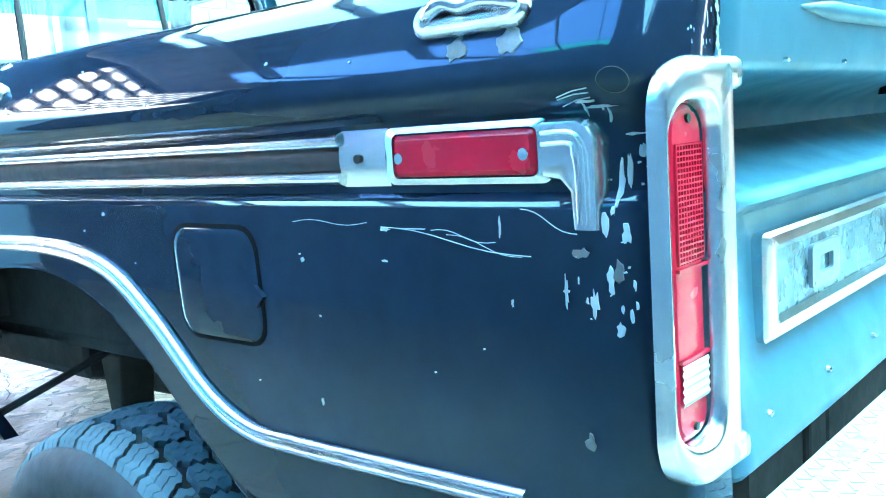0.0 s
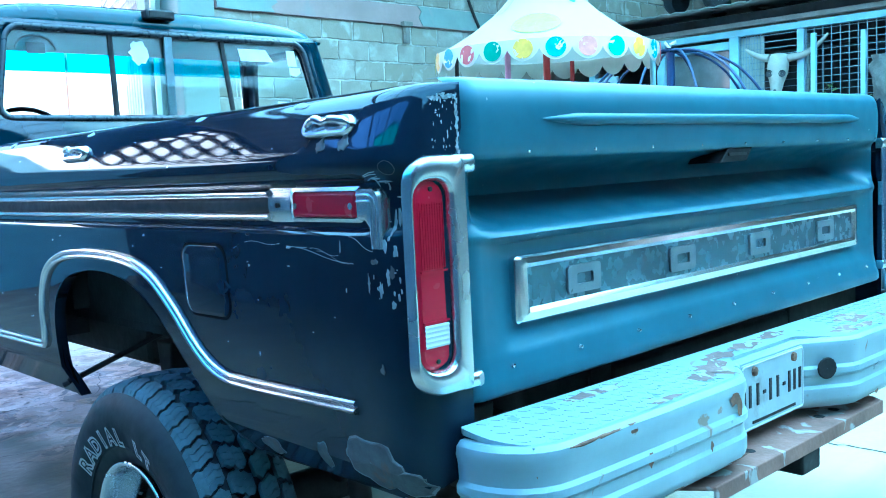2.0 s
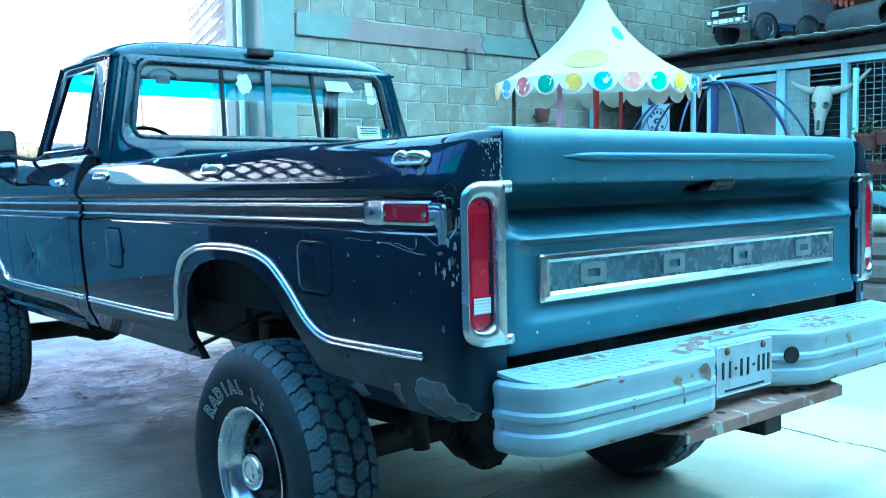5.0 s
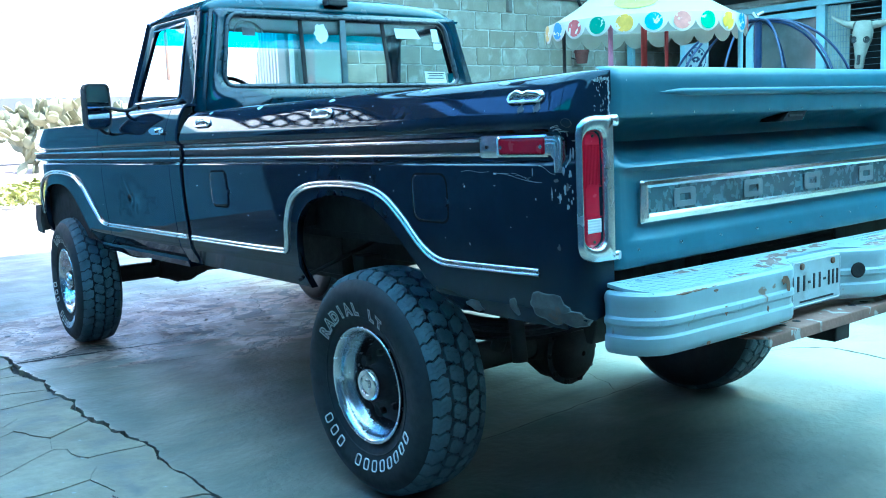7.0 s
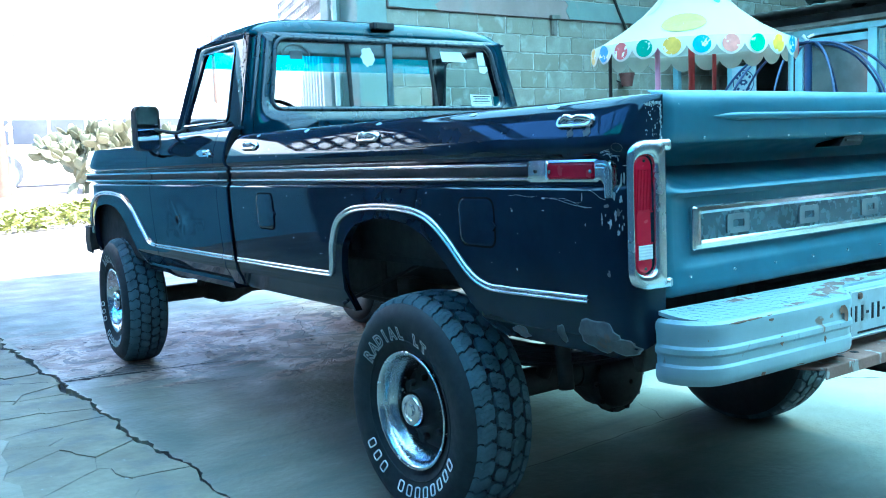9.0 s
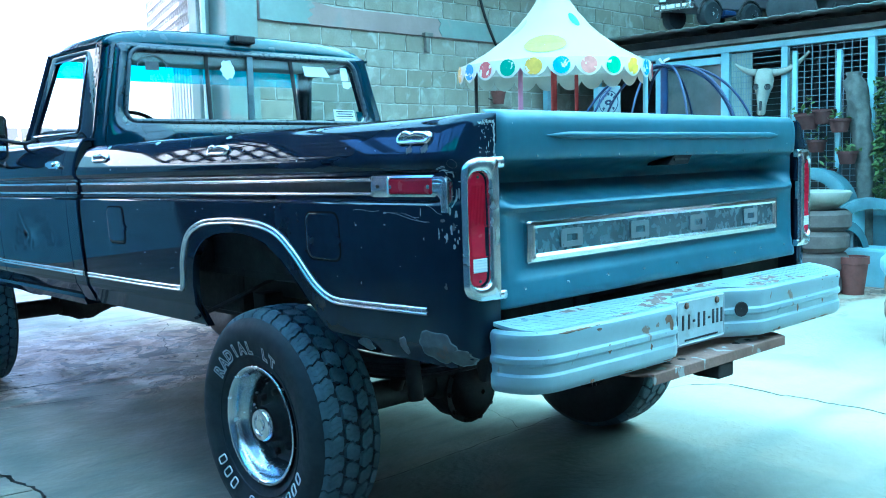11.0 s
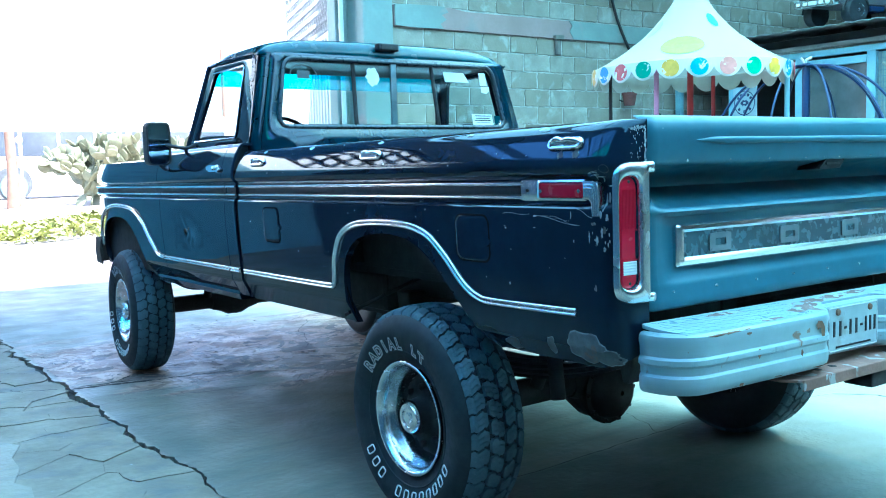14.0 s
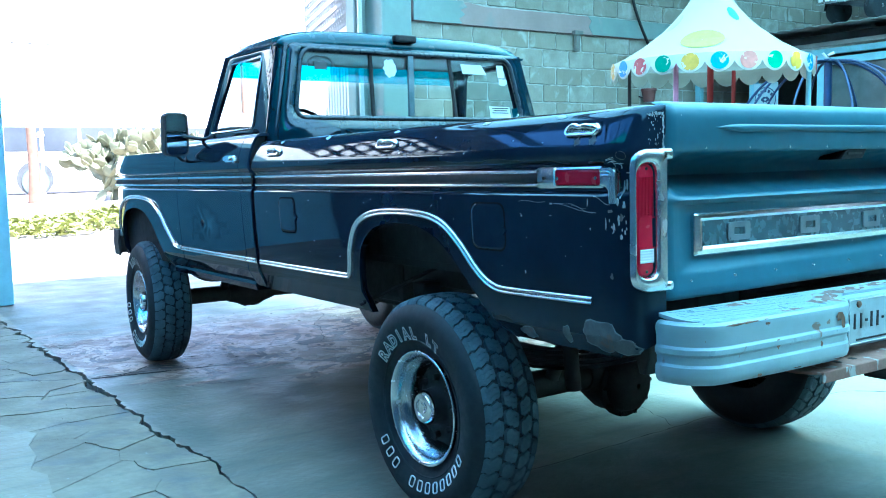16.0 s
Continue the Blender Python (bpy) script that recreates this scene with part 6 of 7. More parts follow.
# ring beam
g = Geo()
r3 = random.Random(3)
top = [(2.50, 2.965), (3.0, 2.955), (3.2, 2.985), (3.45, 2.955), (5.4, 2.965), (9.1, 2.965)]
g.prism(top + [(9.1, 2.745), (2.50, 2.745)], YW - 0.035, YW + 0.012, "y")
g.done("ring_beam", M_BEAM, wall, "pinkish concrete ring beam", bevel=0.006)
# plaster left on the ends of the beam
ends = [(3.13, 2.985), (3.19, 2.93), (3.10, 2.895), (3.16, 2.85), (3.08, 2.80), (3.12, 2.752)]
Geo().prism([(2.503, 2.97), (2.9, 2.985)] + ends + [(2.8, 2.742), (2.503, 2.752)], YW - 0.047, YW - 0.03, "y").done("plaster_patch", M_PILLAR, wall, "pale green plaster with a broken edge", bevel=0.003)
Geo().prism([(4.97, 2.962), (5.02, 2.91), (4.98, 2.84), (5.04, 2.752), (9.05, 2.752), (9.05, 2.962)], YW - 0.043, YW - 0.03, "y").done("plaster_patch", M_PILLAR, wall, "pale green plaster with a broken edge", bevel=0.003)


def block_mesh(w, seed):
    """A rough concrete block with worn edges, w wide, its face in the plane y = 0."""
    g = Geo()
    r = random.Random(seed)
    h, d = 0.188, 0.003
    a = resample([(0, 0), (w, 0), (w, h), (0, h)], 24)
    a = [(x + r.uniform(-0.0045, 0.0045), z + r.uniform(-0.0045, 0.0045)) for x, z in a]
    mx, mz = w / 2, h / 2
    b = [(mx + (x - mx) * (1 - 0.010 / w), mz + (z - mz) * (1 - 0.010 / h)) for x, z in a]
    g.grid([[(x, 0.02, z) for x, z in a], [(x, -d + 0.006, z) for x, z in a], [(x, -d, z) for x, z in b]], True)
    g.f.append(tuple(range(48, 72)))
    me = bpy.data.meshes.new("block")
    me.from_pydata(g.v, [], g.f)
    me.materials.append(M_BLOCK)
    return me


fulls, half = [block_mesh(0.388, k) for k in range(6)], block_mesh(0.188, 9)
rows_z = [1.345 + 0.2 * k for k in range(7)] + [2.975 + 0.2 * k for k in range(5)]
for ri, z in enumerate(rows_z):
    x = 2.485 + (0.2 if ri % 2 else 0.0)
    if ri % 2:
        ob = new("block", half)
        ob.parent = wall
        ob.location = (2.487, YW, z + 0.007)
    while x < (13.8 if z > 2.9 else 9.0):
        ob = new("block", r3.choice(fulls))
        ob.parent = wall
        ob.location = (x + 0.007 + r3.uniform(-0.004, 0.004), YW + r3.uniform(-0.003, 0.004), z + 0.007 + r3.uniform(-0.003, 0.003))
        ob.rotation_euler = (0, r3.uniform(-0.006, 0.006), 0)
        x += 0.4
# red vent blocks high in the wall
g = Geo()
a, b = resample(rounded(0, 0, 0.205, 0.205, 0.001, 1), 16), resample(rounded(0.028, 0.028, 0.177, 0.177, 0.06, 3), 16)
g.grid([[(p, 0.14, q) for p, q in a], [(p, 0.0, q) for p, q in a], [(p, 0.0, q) for p, q in b], [(p, 0.14, q) for p, q in b], [(p, 0.14, q) for p, q in a]], True)
vent = bpy.data.meshes.new("vent_block")
vent.from_pydata(g.v, [], g.f)
vent.materials.append(M_REDBLOCK)
for i in range(28):
    for j in range(2):
        ob = new("vent_block", vent)
        ob.parent = wall
        ob.location = (8.305 + 0.21 * i, YW + 0.01, 3.975 + 0.21 * j)
# the gate pillar at the end of the wall
g = Geo()
g.box((2.30, YW + 0.14, 2.5), (0.365, 0.36, 5.0))
tagged(g.done("gate_pillar", M_PILLAR, bevel=0.02), "pale green plastered gate pillar", "pillar", kind="structure")
g = Geo()
g.box((2.045, YW + 0.36, 2.5), (0.15, 0.16, 5.0))
tagged(g.done("gate_jamb", M_PILLAR, bevel=0.01), "pale plastered gate jamb", "pillar", kind="structure")

# closing walls, out of view, added to block sky light and darken reflections
# near-black partition, added so that the truck's side reflects black
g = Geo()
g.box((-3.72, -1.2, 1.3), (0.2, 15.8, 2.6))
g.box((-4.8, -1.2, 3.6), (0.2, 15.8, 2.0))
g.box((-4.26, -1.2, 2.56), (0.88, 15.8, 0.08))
tagged(g.done("wall_west", M_DARKWALL), "unseen wall with shade put into its dark colour", "wall", kind="structure")
g = Geo()
g.box((14.3, -1.0, 2.4), (0.2, 15.4, 4.8))
tagged(g.done("wall_east", M_BLOCK), "unseen grey block wall that closes the east side", "wall", kind="structure")
# added behind the viewpoint to keep white sky light off the tailgate
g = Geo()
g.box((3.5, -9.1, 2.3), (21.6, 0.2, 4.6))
tagged(g.done("wall_south", mat("closing_wall_grey", (0.20, 0.235, 0.25), 0.9, 0, 0.3, 2, 0.2, 20)), "plain grey unseen wall that closes the south side", "wall", kind="structure")
# lattice above the gate opening
lat = new("gate_lattice_wall")
tagged(lat, "lattice of dark brown vent blocks above the gate opening", "wall", kind="structure")
g = Geo()
for i in range(9):
    for j in range(6):
        x, z = -4.20 + 0.21 * i, 3.25 + 0.21 * j
        a, b = rounded(x, z, x + 0.21, z + 0.21, 0.001, 1), rounded(x + 0.022, z + 0.022, x + 0.188, z + 0.188, 0.040, 3)
        a = resample(a, 16)
        b = resample(b, 16)
        g.grid([[(p, 6.70, q) for p, q in a], [(p, 6.62, q) for p, q in a], [(p, 6.62, q) for p, q in b], [(p, 6.70, q) for p, q in b], [(p, 6.70, q) for p, q in a]], True)
g.done("vent_blocks", M_LATTICE, lat)["kind"] = "stuff"
# dark unseen fills that limit how much lattice is reflected
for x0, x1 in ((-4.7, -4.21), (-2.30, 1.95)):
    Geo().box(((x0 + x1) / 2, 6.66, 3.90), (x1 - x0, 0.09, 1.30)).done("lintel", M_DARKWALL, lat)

# roof, out of view: opaque sheets, translucent sheets, purlins, laid out to shape light and reflections
def roof_sheet(name, x0, x1, y0, y1, material, label):
    g = Geo()
    x0, x1, y0, y1 = x0 - 0.03, x1 + 0.03, y0 - 0.03, y1 + 0.03
    n = max(2, int((x1 - x0) / 0.05))
    lap = 4.6 + 0.002 * (int(10 * abs(x0 + 3 * y0)) % 7)
    rows = [[(x0 + (x1 - x0) * i / n, y, lap + 0.012 * math.sin(2 * math.pi * (x0 + (x1 - x0) * i / n) / 0.15)) for i in range(n + 1)] for y in (y0, y1)]
    g.grid(rows)
    return tagged(g.done(name, material, smooth=True), label, "ceiling", kind="structure")


RY0, RY1 = -9.0, 6.72
roof_sheet("ceiling", -4.9, -2.2, RY0, -0.9, M_SHEET, "corrugated metal roof sheets")
roof_sheet("ceiling_middle", -2.98, -2.2, -0.9, 5.7, M_SHEET, "corrugated metal roof sheets")
roof_sheet("ceiling_blue", -4.9, -2.98, 3.0, 5.7, M_BLUESHEET, "blue translucent roof sheets")
roof_sheet("ceiling_blue_south", -4.0, -2.98, -0.9, 3.0, M_BLUESHEET, "blue translucent roof sheets")
roof_sheet("ceiling_green_edge", -4.9, -4.0, -0.9, 3.0, M_GREENSHEET, "green translucent roof sheets")
roof_sheet("ceiling_gate_side", -4.9, -2.2, 5.7, RY1, M_SHEET, "corrugated metal roof sheets")
roof_sheet("ceiling_south", -2.2, 1.6, RY0, -4.5, M_SHEET, "corrugated metal roof sheets")
roof_sheet("ceiling_clear", -2.2, 1.6, -4.5, 5.6, M_TRANS, "pale blue translucent roof sheets")
roof_sheet("ceiling_southeast", 1.6, 6.0, RY0, -5.0, M_SHEET, "corrugated metal roof sheets")
# clearer sheets added here to brighten the floor right of the truck
roof_sheet("ceiling_rooflight", 1.9, 3.7, -3.2, 4.8, M_ROOFLIGHT, "unseen clear greenish roof sheets that brighten the right floor")
for name, x0, x1, y0, y1 in (("ceiling_green", 3.7, 6.0, -5.0, 4.8), ("ceiling_green_west", 1.6, 1.9, -5.0, 4.8), ("ceiling_green_south", 1.9, 3.7, -5.0, -3.2)):
    roof_sheet(name, x0, x1, y0, y1, M_TRANS2, "pale sea-green translucent roof sheets")
roof_sheet("ceiling_back", -2.2, 1.6, 5.6, RY1, M_SHEET, "corrugated metal roof sheets")
roof_sheet("ceiling_back_right", 1.6, 6.0, 4.8, RY1, M_SHEET, "corrugated metal roof sheets")
roof_sheet("ceiling_right", 6.0, 14.3, RY0, 5.0, M_SHEET, "corrugated metal roof sheets")
roof_sheet("ceiling_right_corner", 6.0, 7.6, 5.0, RY1, M_SHEET, "corrugated metal roof sheets")
roof_sheet("ceiling_green_corner", 7.6, 9.6, 5.0, RY1, M_TRANS2, "pale sea-green translucent roof sheets")
roof_sheet("ceiling_far_corner", 9.6, 14.3, 5.0, RY1, M_SHEET, "corrugated metal roof sheets")
for k in range(11):
    g = Geo().box((1.0, -8.8 + 1.55 * k, 4.52), (16.6, 0.06, 0.12))
    g.box((11.8, -8.8 + 1.55 * k, 4.52), (5.0, 0.06, 0.12))
    tagged(g.done("roof_purlin", M_TIMBER), "dark roof purlin", "beam", kind="structure")

# ---- gate leaf, swung out to the street ----
gate_leaf = new("gate_leaf")
gate_leaf.matrix_world = pose(2.0, 6.62, 0.0, 0, 0, 73)
tagged(gate_leaf, "white painted steel gate with bars and a lattice top, standing open", "gate")
Lg, Hg = 3.35, 3.55
for nm, c, s in (("stile", (0.03, 0, Hg / 2 + 0.05), (0.06, 0.04, Hg)), ("stile", (Lg - 0.03, 0, Hg / 2 + 0.05), (0.06, 0.04, Hg)), ("rail", (Lg / 2, 0, Hg + 0.03), (Lg, 0.04, 0.05)), ("rail", (Lg / 2, 0, 2.75), (Lg, 0.04, 0.05)), ("rail", (Lg / 2, 0, 0.12), (Lg, 0.04, 0.05)), ("rail", (Lg / 2, 0, 1.30), (Lg, 0.04, 0.05))):
    Geo().box(c, s).done(nm, M_WHITEMETAL, gate_leaf)
for k in range(19):
    Geo().box((0.17 + 0.167 * k, 0, 1.44), (0.075, 0.025, 2.62)).done("bar", M_WHITEMETAL, gate_leaf)
g = Geo()
nx = 26
for i in range(nx):
    for j in range(6):
        x, z = 0.06 + (Lg - 0.12) * i / nx, 2.78 + 0.125 * j
        w = (Lg - 0.12) / nx
        a, b = resample(rounded(x, z, x + w, z + 0.125, 0.001, 1), 12), resample(rounded(x + 0.014, z + 0.014, x + w - 0.014, z + 0.111, 0.045, 3), 12)
        g.grid([[(p, 0.012, q) for p, q in a], [(p, -0.012, q) for p, q in a], [(p, -0.012, q) for p, q in b], [(p, 0.012, q) for p, q in b]], True)
g.done("lattice_panel", M_WHITEMETAL, gate_leaf)
# the post on the other side of the opening
g = Geo().box((-1.37, 7.86, 1.3), (0.30, 0.14, 2.6))
tagged(g.done("gate_post", M_BLUEPAINT, bevel=0.01), "pale blue steel gate post", "post", kind="structure")
g = Geo().box((-4.4, 7.9, 1.6), (5.76, 0.2, 3.2))
tagged(g.done("wall_gate_side", mat("sea_green_plaster", (0.15, 0.34, 0.42), 0.85, 0, 0.15, 1.5, 0.15, 25, stain=(0.11, 0.24, 0.31), stain_at=0.58, stain_scale=1.6, stain_soft=0.1)), "sea-green plastered wall beside the gate", "wall", kind="structure")

# ---- barred kiosk along the right side ----
XF = 6.8
kiosk = new("kiosk_front")
tagged(kiosk, "barred kiosk front painted light blue under a tin roof", "kiosk")
def kbox(nm, y0, y1, z0, z1, material, x=XF, dx=0.07, label="", bevel=0.004):
    return Geo().box((x, (y0 + y1) / 2, (z0 + z1) / 2), (dx, y1 - y0, z1 - z0)).done(nm, material, kiosk, label, bevel=bevel)
for y, w in ((4.51, 0.045), (3.65, 0.05), (2.96, 0.035), (2.06, 0.035), (1.20, 0.04), (0.35, 0.04), (-0.52, 0.04), (-1.4, 0.04), (5.426, 0.043), (6.258, 0.04)):
    kbox("post", y - w, y + w, 0.0, 2.46, M_BLUEPAINT, dx=0.07)
kbox("top_rail", -1.4, 6.42, 2.395, 2.46, M_BLUEPAINT, dx=0.09)
kbox("fascia_board", -1.5, 6.42, 2.482, 2.530, M_TIMBER, x=XF - 0.06, dx=0.05)
# dark strip in place of the shade under the tin roof's edge
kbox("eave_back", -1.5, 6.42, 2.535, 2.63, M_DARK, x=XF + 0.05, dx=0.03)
kbox("bottom_rail", -1.4, 3.68, 0.63, 0.69, M_BLUEPAINT, dx=0.08)
kbox("base_panel", -1.4, 5.0, 0.0, 0.63, M_BLUEPAINT, x=XF + 0.02, dx=0.05)
for y0, y1 in ((-1.35, -0.56), (-0.48, 0.31), (0.39, 1.16), (1.24, 2.02), (2.10, 2.92), (3.00, 3.60)):
    g = Geo()
    n = max(3, round((y1 - y0) / 0.085))
    if y0 > 2.95:
        for k in range(8):
            g.box((XF, 3.38 + 0.03 * k, 1.54), (0.005, 0.005, 1.72))
    else:
        for k in range(n + 1):
            y = y0 + (y1 - y0) * k / n
            g.box((XF, y, 1.54), (0.006, 0.007, 1.72))
    for k in range(27):
        g.box((XF + 0.006, (y0 + y1) / 2, 0.71 + 0.064 * k), (0.005, y1 - y0, 0.0065))
    g.done("grille", M_BARS, kiosk, "welded bar grille")
for y, h in ((2.71, 2.30), (2.26, 2.27), (1.65, 1.62)):
    Geo().box((XF - 0.30, y, h / 2), (0.040, 0.045, h)).done("upright", M_BLUEPAINT, kiosk, bevel=0.004)
# window bay and doorway to the wall
kbox("window_head", 3.70, 5.38, 2.28, 2.36, M_BLUEPAINT, dx=0.08)
kbox("window_pane", 3.70, 4.46, 0.66, 2.28, mat("dusty_glass", (0.085, 0.10, 0.105), 0.12, 0, 0.35, 2.5, stain=(0.13, 0.13, 0.125), stain_at=0.55, stain_scale=2.0, stain_soft=0.2), x=XF + 0.03, dx=0.012, label="dusty grey window pane")
kbox("side_board", 3.35, 3.60, 0.66, 2.38, M_PILLAR, x=XF + 0.02, dx=0.02)
kbox("inner_column", 3.10, 3.16, 0.0, 2.4, M_PILLAR, x=XF + 0.5, dx=0.06)
kbox("stone_column", 3.80, 3.96, 0.0, 2.2, M_BLOCK, x=XF + 0.4, dx=0.12)
# plain room behind the bars, its shade put into the near-black colour
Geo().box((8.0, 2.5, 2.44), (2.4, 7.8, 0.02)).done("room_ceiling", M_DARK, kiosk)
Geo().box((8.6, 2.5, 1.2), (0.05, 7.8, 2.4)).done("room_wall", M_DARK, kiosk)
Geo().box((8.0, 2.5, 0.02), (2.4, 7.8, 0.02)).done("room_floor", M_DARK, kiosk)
# tin roof
g = Geo()
rows = []
ny = 470
for x, z in ((6.42, 2.655), (8.9, 2.86)):
    rows.append([(x, -1.6 + 8.0 * k / ny, z + 0.019 * abs(math.sin(math.pi * (8.0 * k / ny) / 0.17)) ** 0.7) for k in range(ny + 1)])
g.grid(rows)
ob = g.done("tin_roof", M_TIN, kiosk, "corrugated tin roof", smooth=True)
md = ob.modifiers.new("thickness", "SOLIDIFY")
md.thickness = 0.008

# ---- striped-dot canopy of a small carousel ----
CX, CY = 2.959, 2.962
tent = new("carousel")
tent.location = (CX, CY, 0)
tent.scale = (0.925, 0.925, 1.0)
tagged(tent, "small carousel with a white pointed canopy, scalloped edge with coloured dots", "carousel")
g = Geo()
n = 80
prof = [(0.80, 1.985), (0.70, 2.03), (0.55, 2.11), (0.384, 2.225), (0.30, 2.30), (0.216, 2.39), (0.15, 2.475), (0.104, 2.55), (0.06, 2.65), (0.03, 2.72), (0.004, 2.76)]
g.lathe(prof, n, "z")
canopy = g.done("canopy", M_CANVAS, tent, "white canvas canopy with faded spots", smooth=True)
g = Geo()
NS = 24
per = 14
rows = [[], [], []]
for k in range(NS * per):
    a = 2 * math.pi * k / (NS * per) + radians(223.8 + 7.5)
    u = (k % per) / per
    drop = 0.050 + 0.072 * math.sin(math.pi * u) ** 0.7
    for r, z, row in ((0.802, 1.988, 0), (0.806, 1.95, 1), (0.808, 1.988 - drop - 0.01, 2)):
        rows[row].append((r * math.cos(a), r * math.sin(a), z))
g.grid(rows, True)
g.done("valance", M_VALANCE, tent, "scalloped white valance", smooth=True)
dots = [(0.62, 0.36, 0.12), (0.02, 0.22, 0.50), (0.52, 0.10, 0.10), (0.01, 0.28, 0.17), (0.70, 0.40, 0.06), (0.03, 0.32, 0.55), (0.62, 0.24, 0.20), (0.01, 0.38, 0.20), (0.75, 0.45, 0.05), (0.02, 0.26, 0.55), (0.52, 0.10, 0.10), (0.62, 0.42, 0.07)]
dm = [mat("dot_paint", c, 0.6, 0, 0.15, 20, stain=(0.7, 0.7, 0.66), stain_at=0.60, stain_scale=17, stain_soft=0.02) for c in dots]
for k in range(NS):
    a0 = radians(223.8 + 15 * (k - 5))
    g = Geo()
    pts = []
    for q in range(20):
        t = 2 * math.pi * q / 20
        a = a0 + 0.066 * math.cos(t) / 0.8
        pts.append((0.814 * math.cos(a), 0.814 * math.sin(a), 1.930 + 0.060 * math.sin(t)))
    g.add(pts, [tuple(range(20))])
    g.done("dot", dm[k % 12], tent, "painted coloured dot")
def canopy_spot(az, s0, s1, w, col):
    """A painted spot that lies on the canopy between two radii."""
    g = Geo()
    rings = []
    for f in (1.0, 0.75, 0.5, 0.25, 0.02):
        ring = []
        for q in range(24):
            t = 2 * math.pi * q / 24
            r = (s0 + s1) / 2 + f * (s1 - s0) / 2 * math.cos(t)
            a = radians(az) + f * w * math.sin(t) / max(r, 0.1)
            z = lerp_table(sorted((p[0], p[1]) for p in prof), r) + 0.003
            ring.append(((r + 0.003) * math.cos(a), (r + 0.003) * math.sin(a), z))
        rings.append(ring)
    g.grid(rings, True)
    g.done("canopy_spot", mat("spot_paint", col, 0.7, 0, 0.1, 12), canopy)
canopy_spot(213, 0.45, 0.70, 0.17, (0.22, 0.22, 0.025))
canopy_spot(254, 0.24, 0.35, 0.04, (0.02, 0.24, 0.14))
canopy_spot(166, 0.27, 0.42, 0.05, (0.27, 0.26, 0.23))
for a, rad, r, m in ((150, 0.68, 0.015, M_STEEL), (198, 0.70, 0.020, M_PINK), (0, 0.0, 0.026, M_RED2), (22.6, 0.70, 0.018, M_RED2), (294, 0.765, 0.020, M_BLUEPAINT)):
    x, y = rad * math.cos(radians(a)), rad * math.sin(radians(a))
    Geo().tube([(x, y, 0.22), (x, y, 1.975 if rad else 2.6)], r, 12).done("pole", m, tent, angle=40)
Geo().lathe([(0.02, 0.0), (0.80, 0.0), (0.82, 0.05), (0.82, 0.20), (0.78, 0.24), (0.02, 0.24)], 40, "z").done("platform", M_DARKBLUE, tent, angle=40)

# ---- blue dome frame ----
dome = new("dome_frame")
dome.location = (4.6, 3.03, 0)
dome.scale = (0.93, 0.93, 1.0)
tagged(dome, "blue steel dome of a hand-pushed playground roundabout", "playground ride")
for k in range(10):
    a = 2 * math.pi * k / 10 + 0.2
    pts = spline([(0.03 * math.cos(a), 0.03 * math.sin(a), 2.08), (0.30 * math.cos(a), 0.30 * math.sin(a), 2.05), (0.58 * math.cos(a), 0.58 * math.sin(a), 1.90), (0.80 * math.cos(a), 0.80 * math.sin(a), 1.60), (0.90 * math.cos(a), 0.90 * math.sin(a), 1.15), (0.92 * math.cos(a), 0.92 * math.sin(a), 0.35)], 5)
    Geo().tube(pts, 0.0115, 8).done("rib", M_DARKBLUE, dome, smooth=True)
for r, z in ((0.92, 0.40), (0.90, 1.15)):
    Geo().tube([(r * math.cos(2 * math.pi * k / 40), r * math.sin(2 * math.pi * k / 40), z) for k in range(41)], 0.017, 8, False).done("ring", M_DARKBLUE, dome, smooth=True)
Geo().tube([(0, 0, 0), (0, 0, 2.10)], 0.036, 12).done("centre_pole", M_DARKBLUE, dome, angle=40)
Geo().tube([(-0.04, 0.03, 2.15), (0, 0, 2.09), (0, 0, 2.13), (0.03, -0.04, 2.15)], 0.013, 8).done("top_hook", M_WHITEMETAL, dome, angle=40)

# added sunlit white reflector, seen only as a reflection through the lattice
g = Geo().box((-6.0, 10.6, 3.6), (9.0, 0.2, 7.2))
tagged(g.done("neighbour_wall", mat("reflector_white", (0.78, 0.77, 0.74), 0.8, 0, 0.05, 2, 0.1, 20)), "unseen white reflector that brightens the lattice holes", "wall", kind="structure")


# ---- street beyond the gate ----
def leaf_cloud(n, boxr, size, r, shape):
    """Many small leaves inside a shape; one mesh."""
    g = Geo()
    for _ in range(n):
        p = shape(r)
        if p is None:
            continue
        a, b, c = r.uniform(0, 6.28), r.uniform(-0.9, 0.9), r.uniform(0.6, 1.3) * size
        m = Matrix.Translation(p) @ Euler((b, r.uniform(-0.9, 0.9), a)).to_matrix().to_4x4()
        g.add([m @ Vector(v) for v in ((0, -c, 0), (0.45 * c, 0, 0.12 * c), (0, c, 0), (-0.45 * c, 0, 0.12 * c))], [(0, 1, 2, 3)])
    return g


r11 = random.Random(11)
def hedge_shape(r):
    x = r.uniform(-4, 9)
    y = r.uniform(16.9 + 0.25 * max(0.0, x), 21.0)
    h = (0.16 + 0.13 * max(0.0, min(x, 3.0))) * (0.75 + 0.4 * noise.noise((x * 0.9, y * 0.9, 0.0))) 
    return Vector((x, y, r.uniform(0, 1) ** 0.6 * h))
g = leaf_cloud(9000, None, 0.10, r11, hedge_shape)
tagged(g.done("hedge", M_HEDGE), "low yellow-green plants along the street", "plants", kind="stuff")


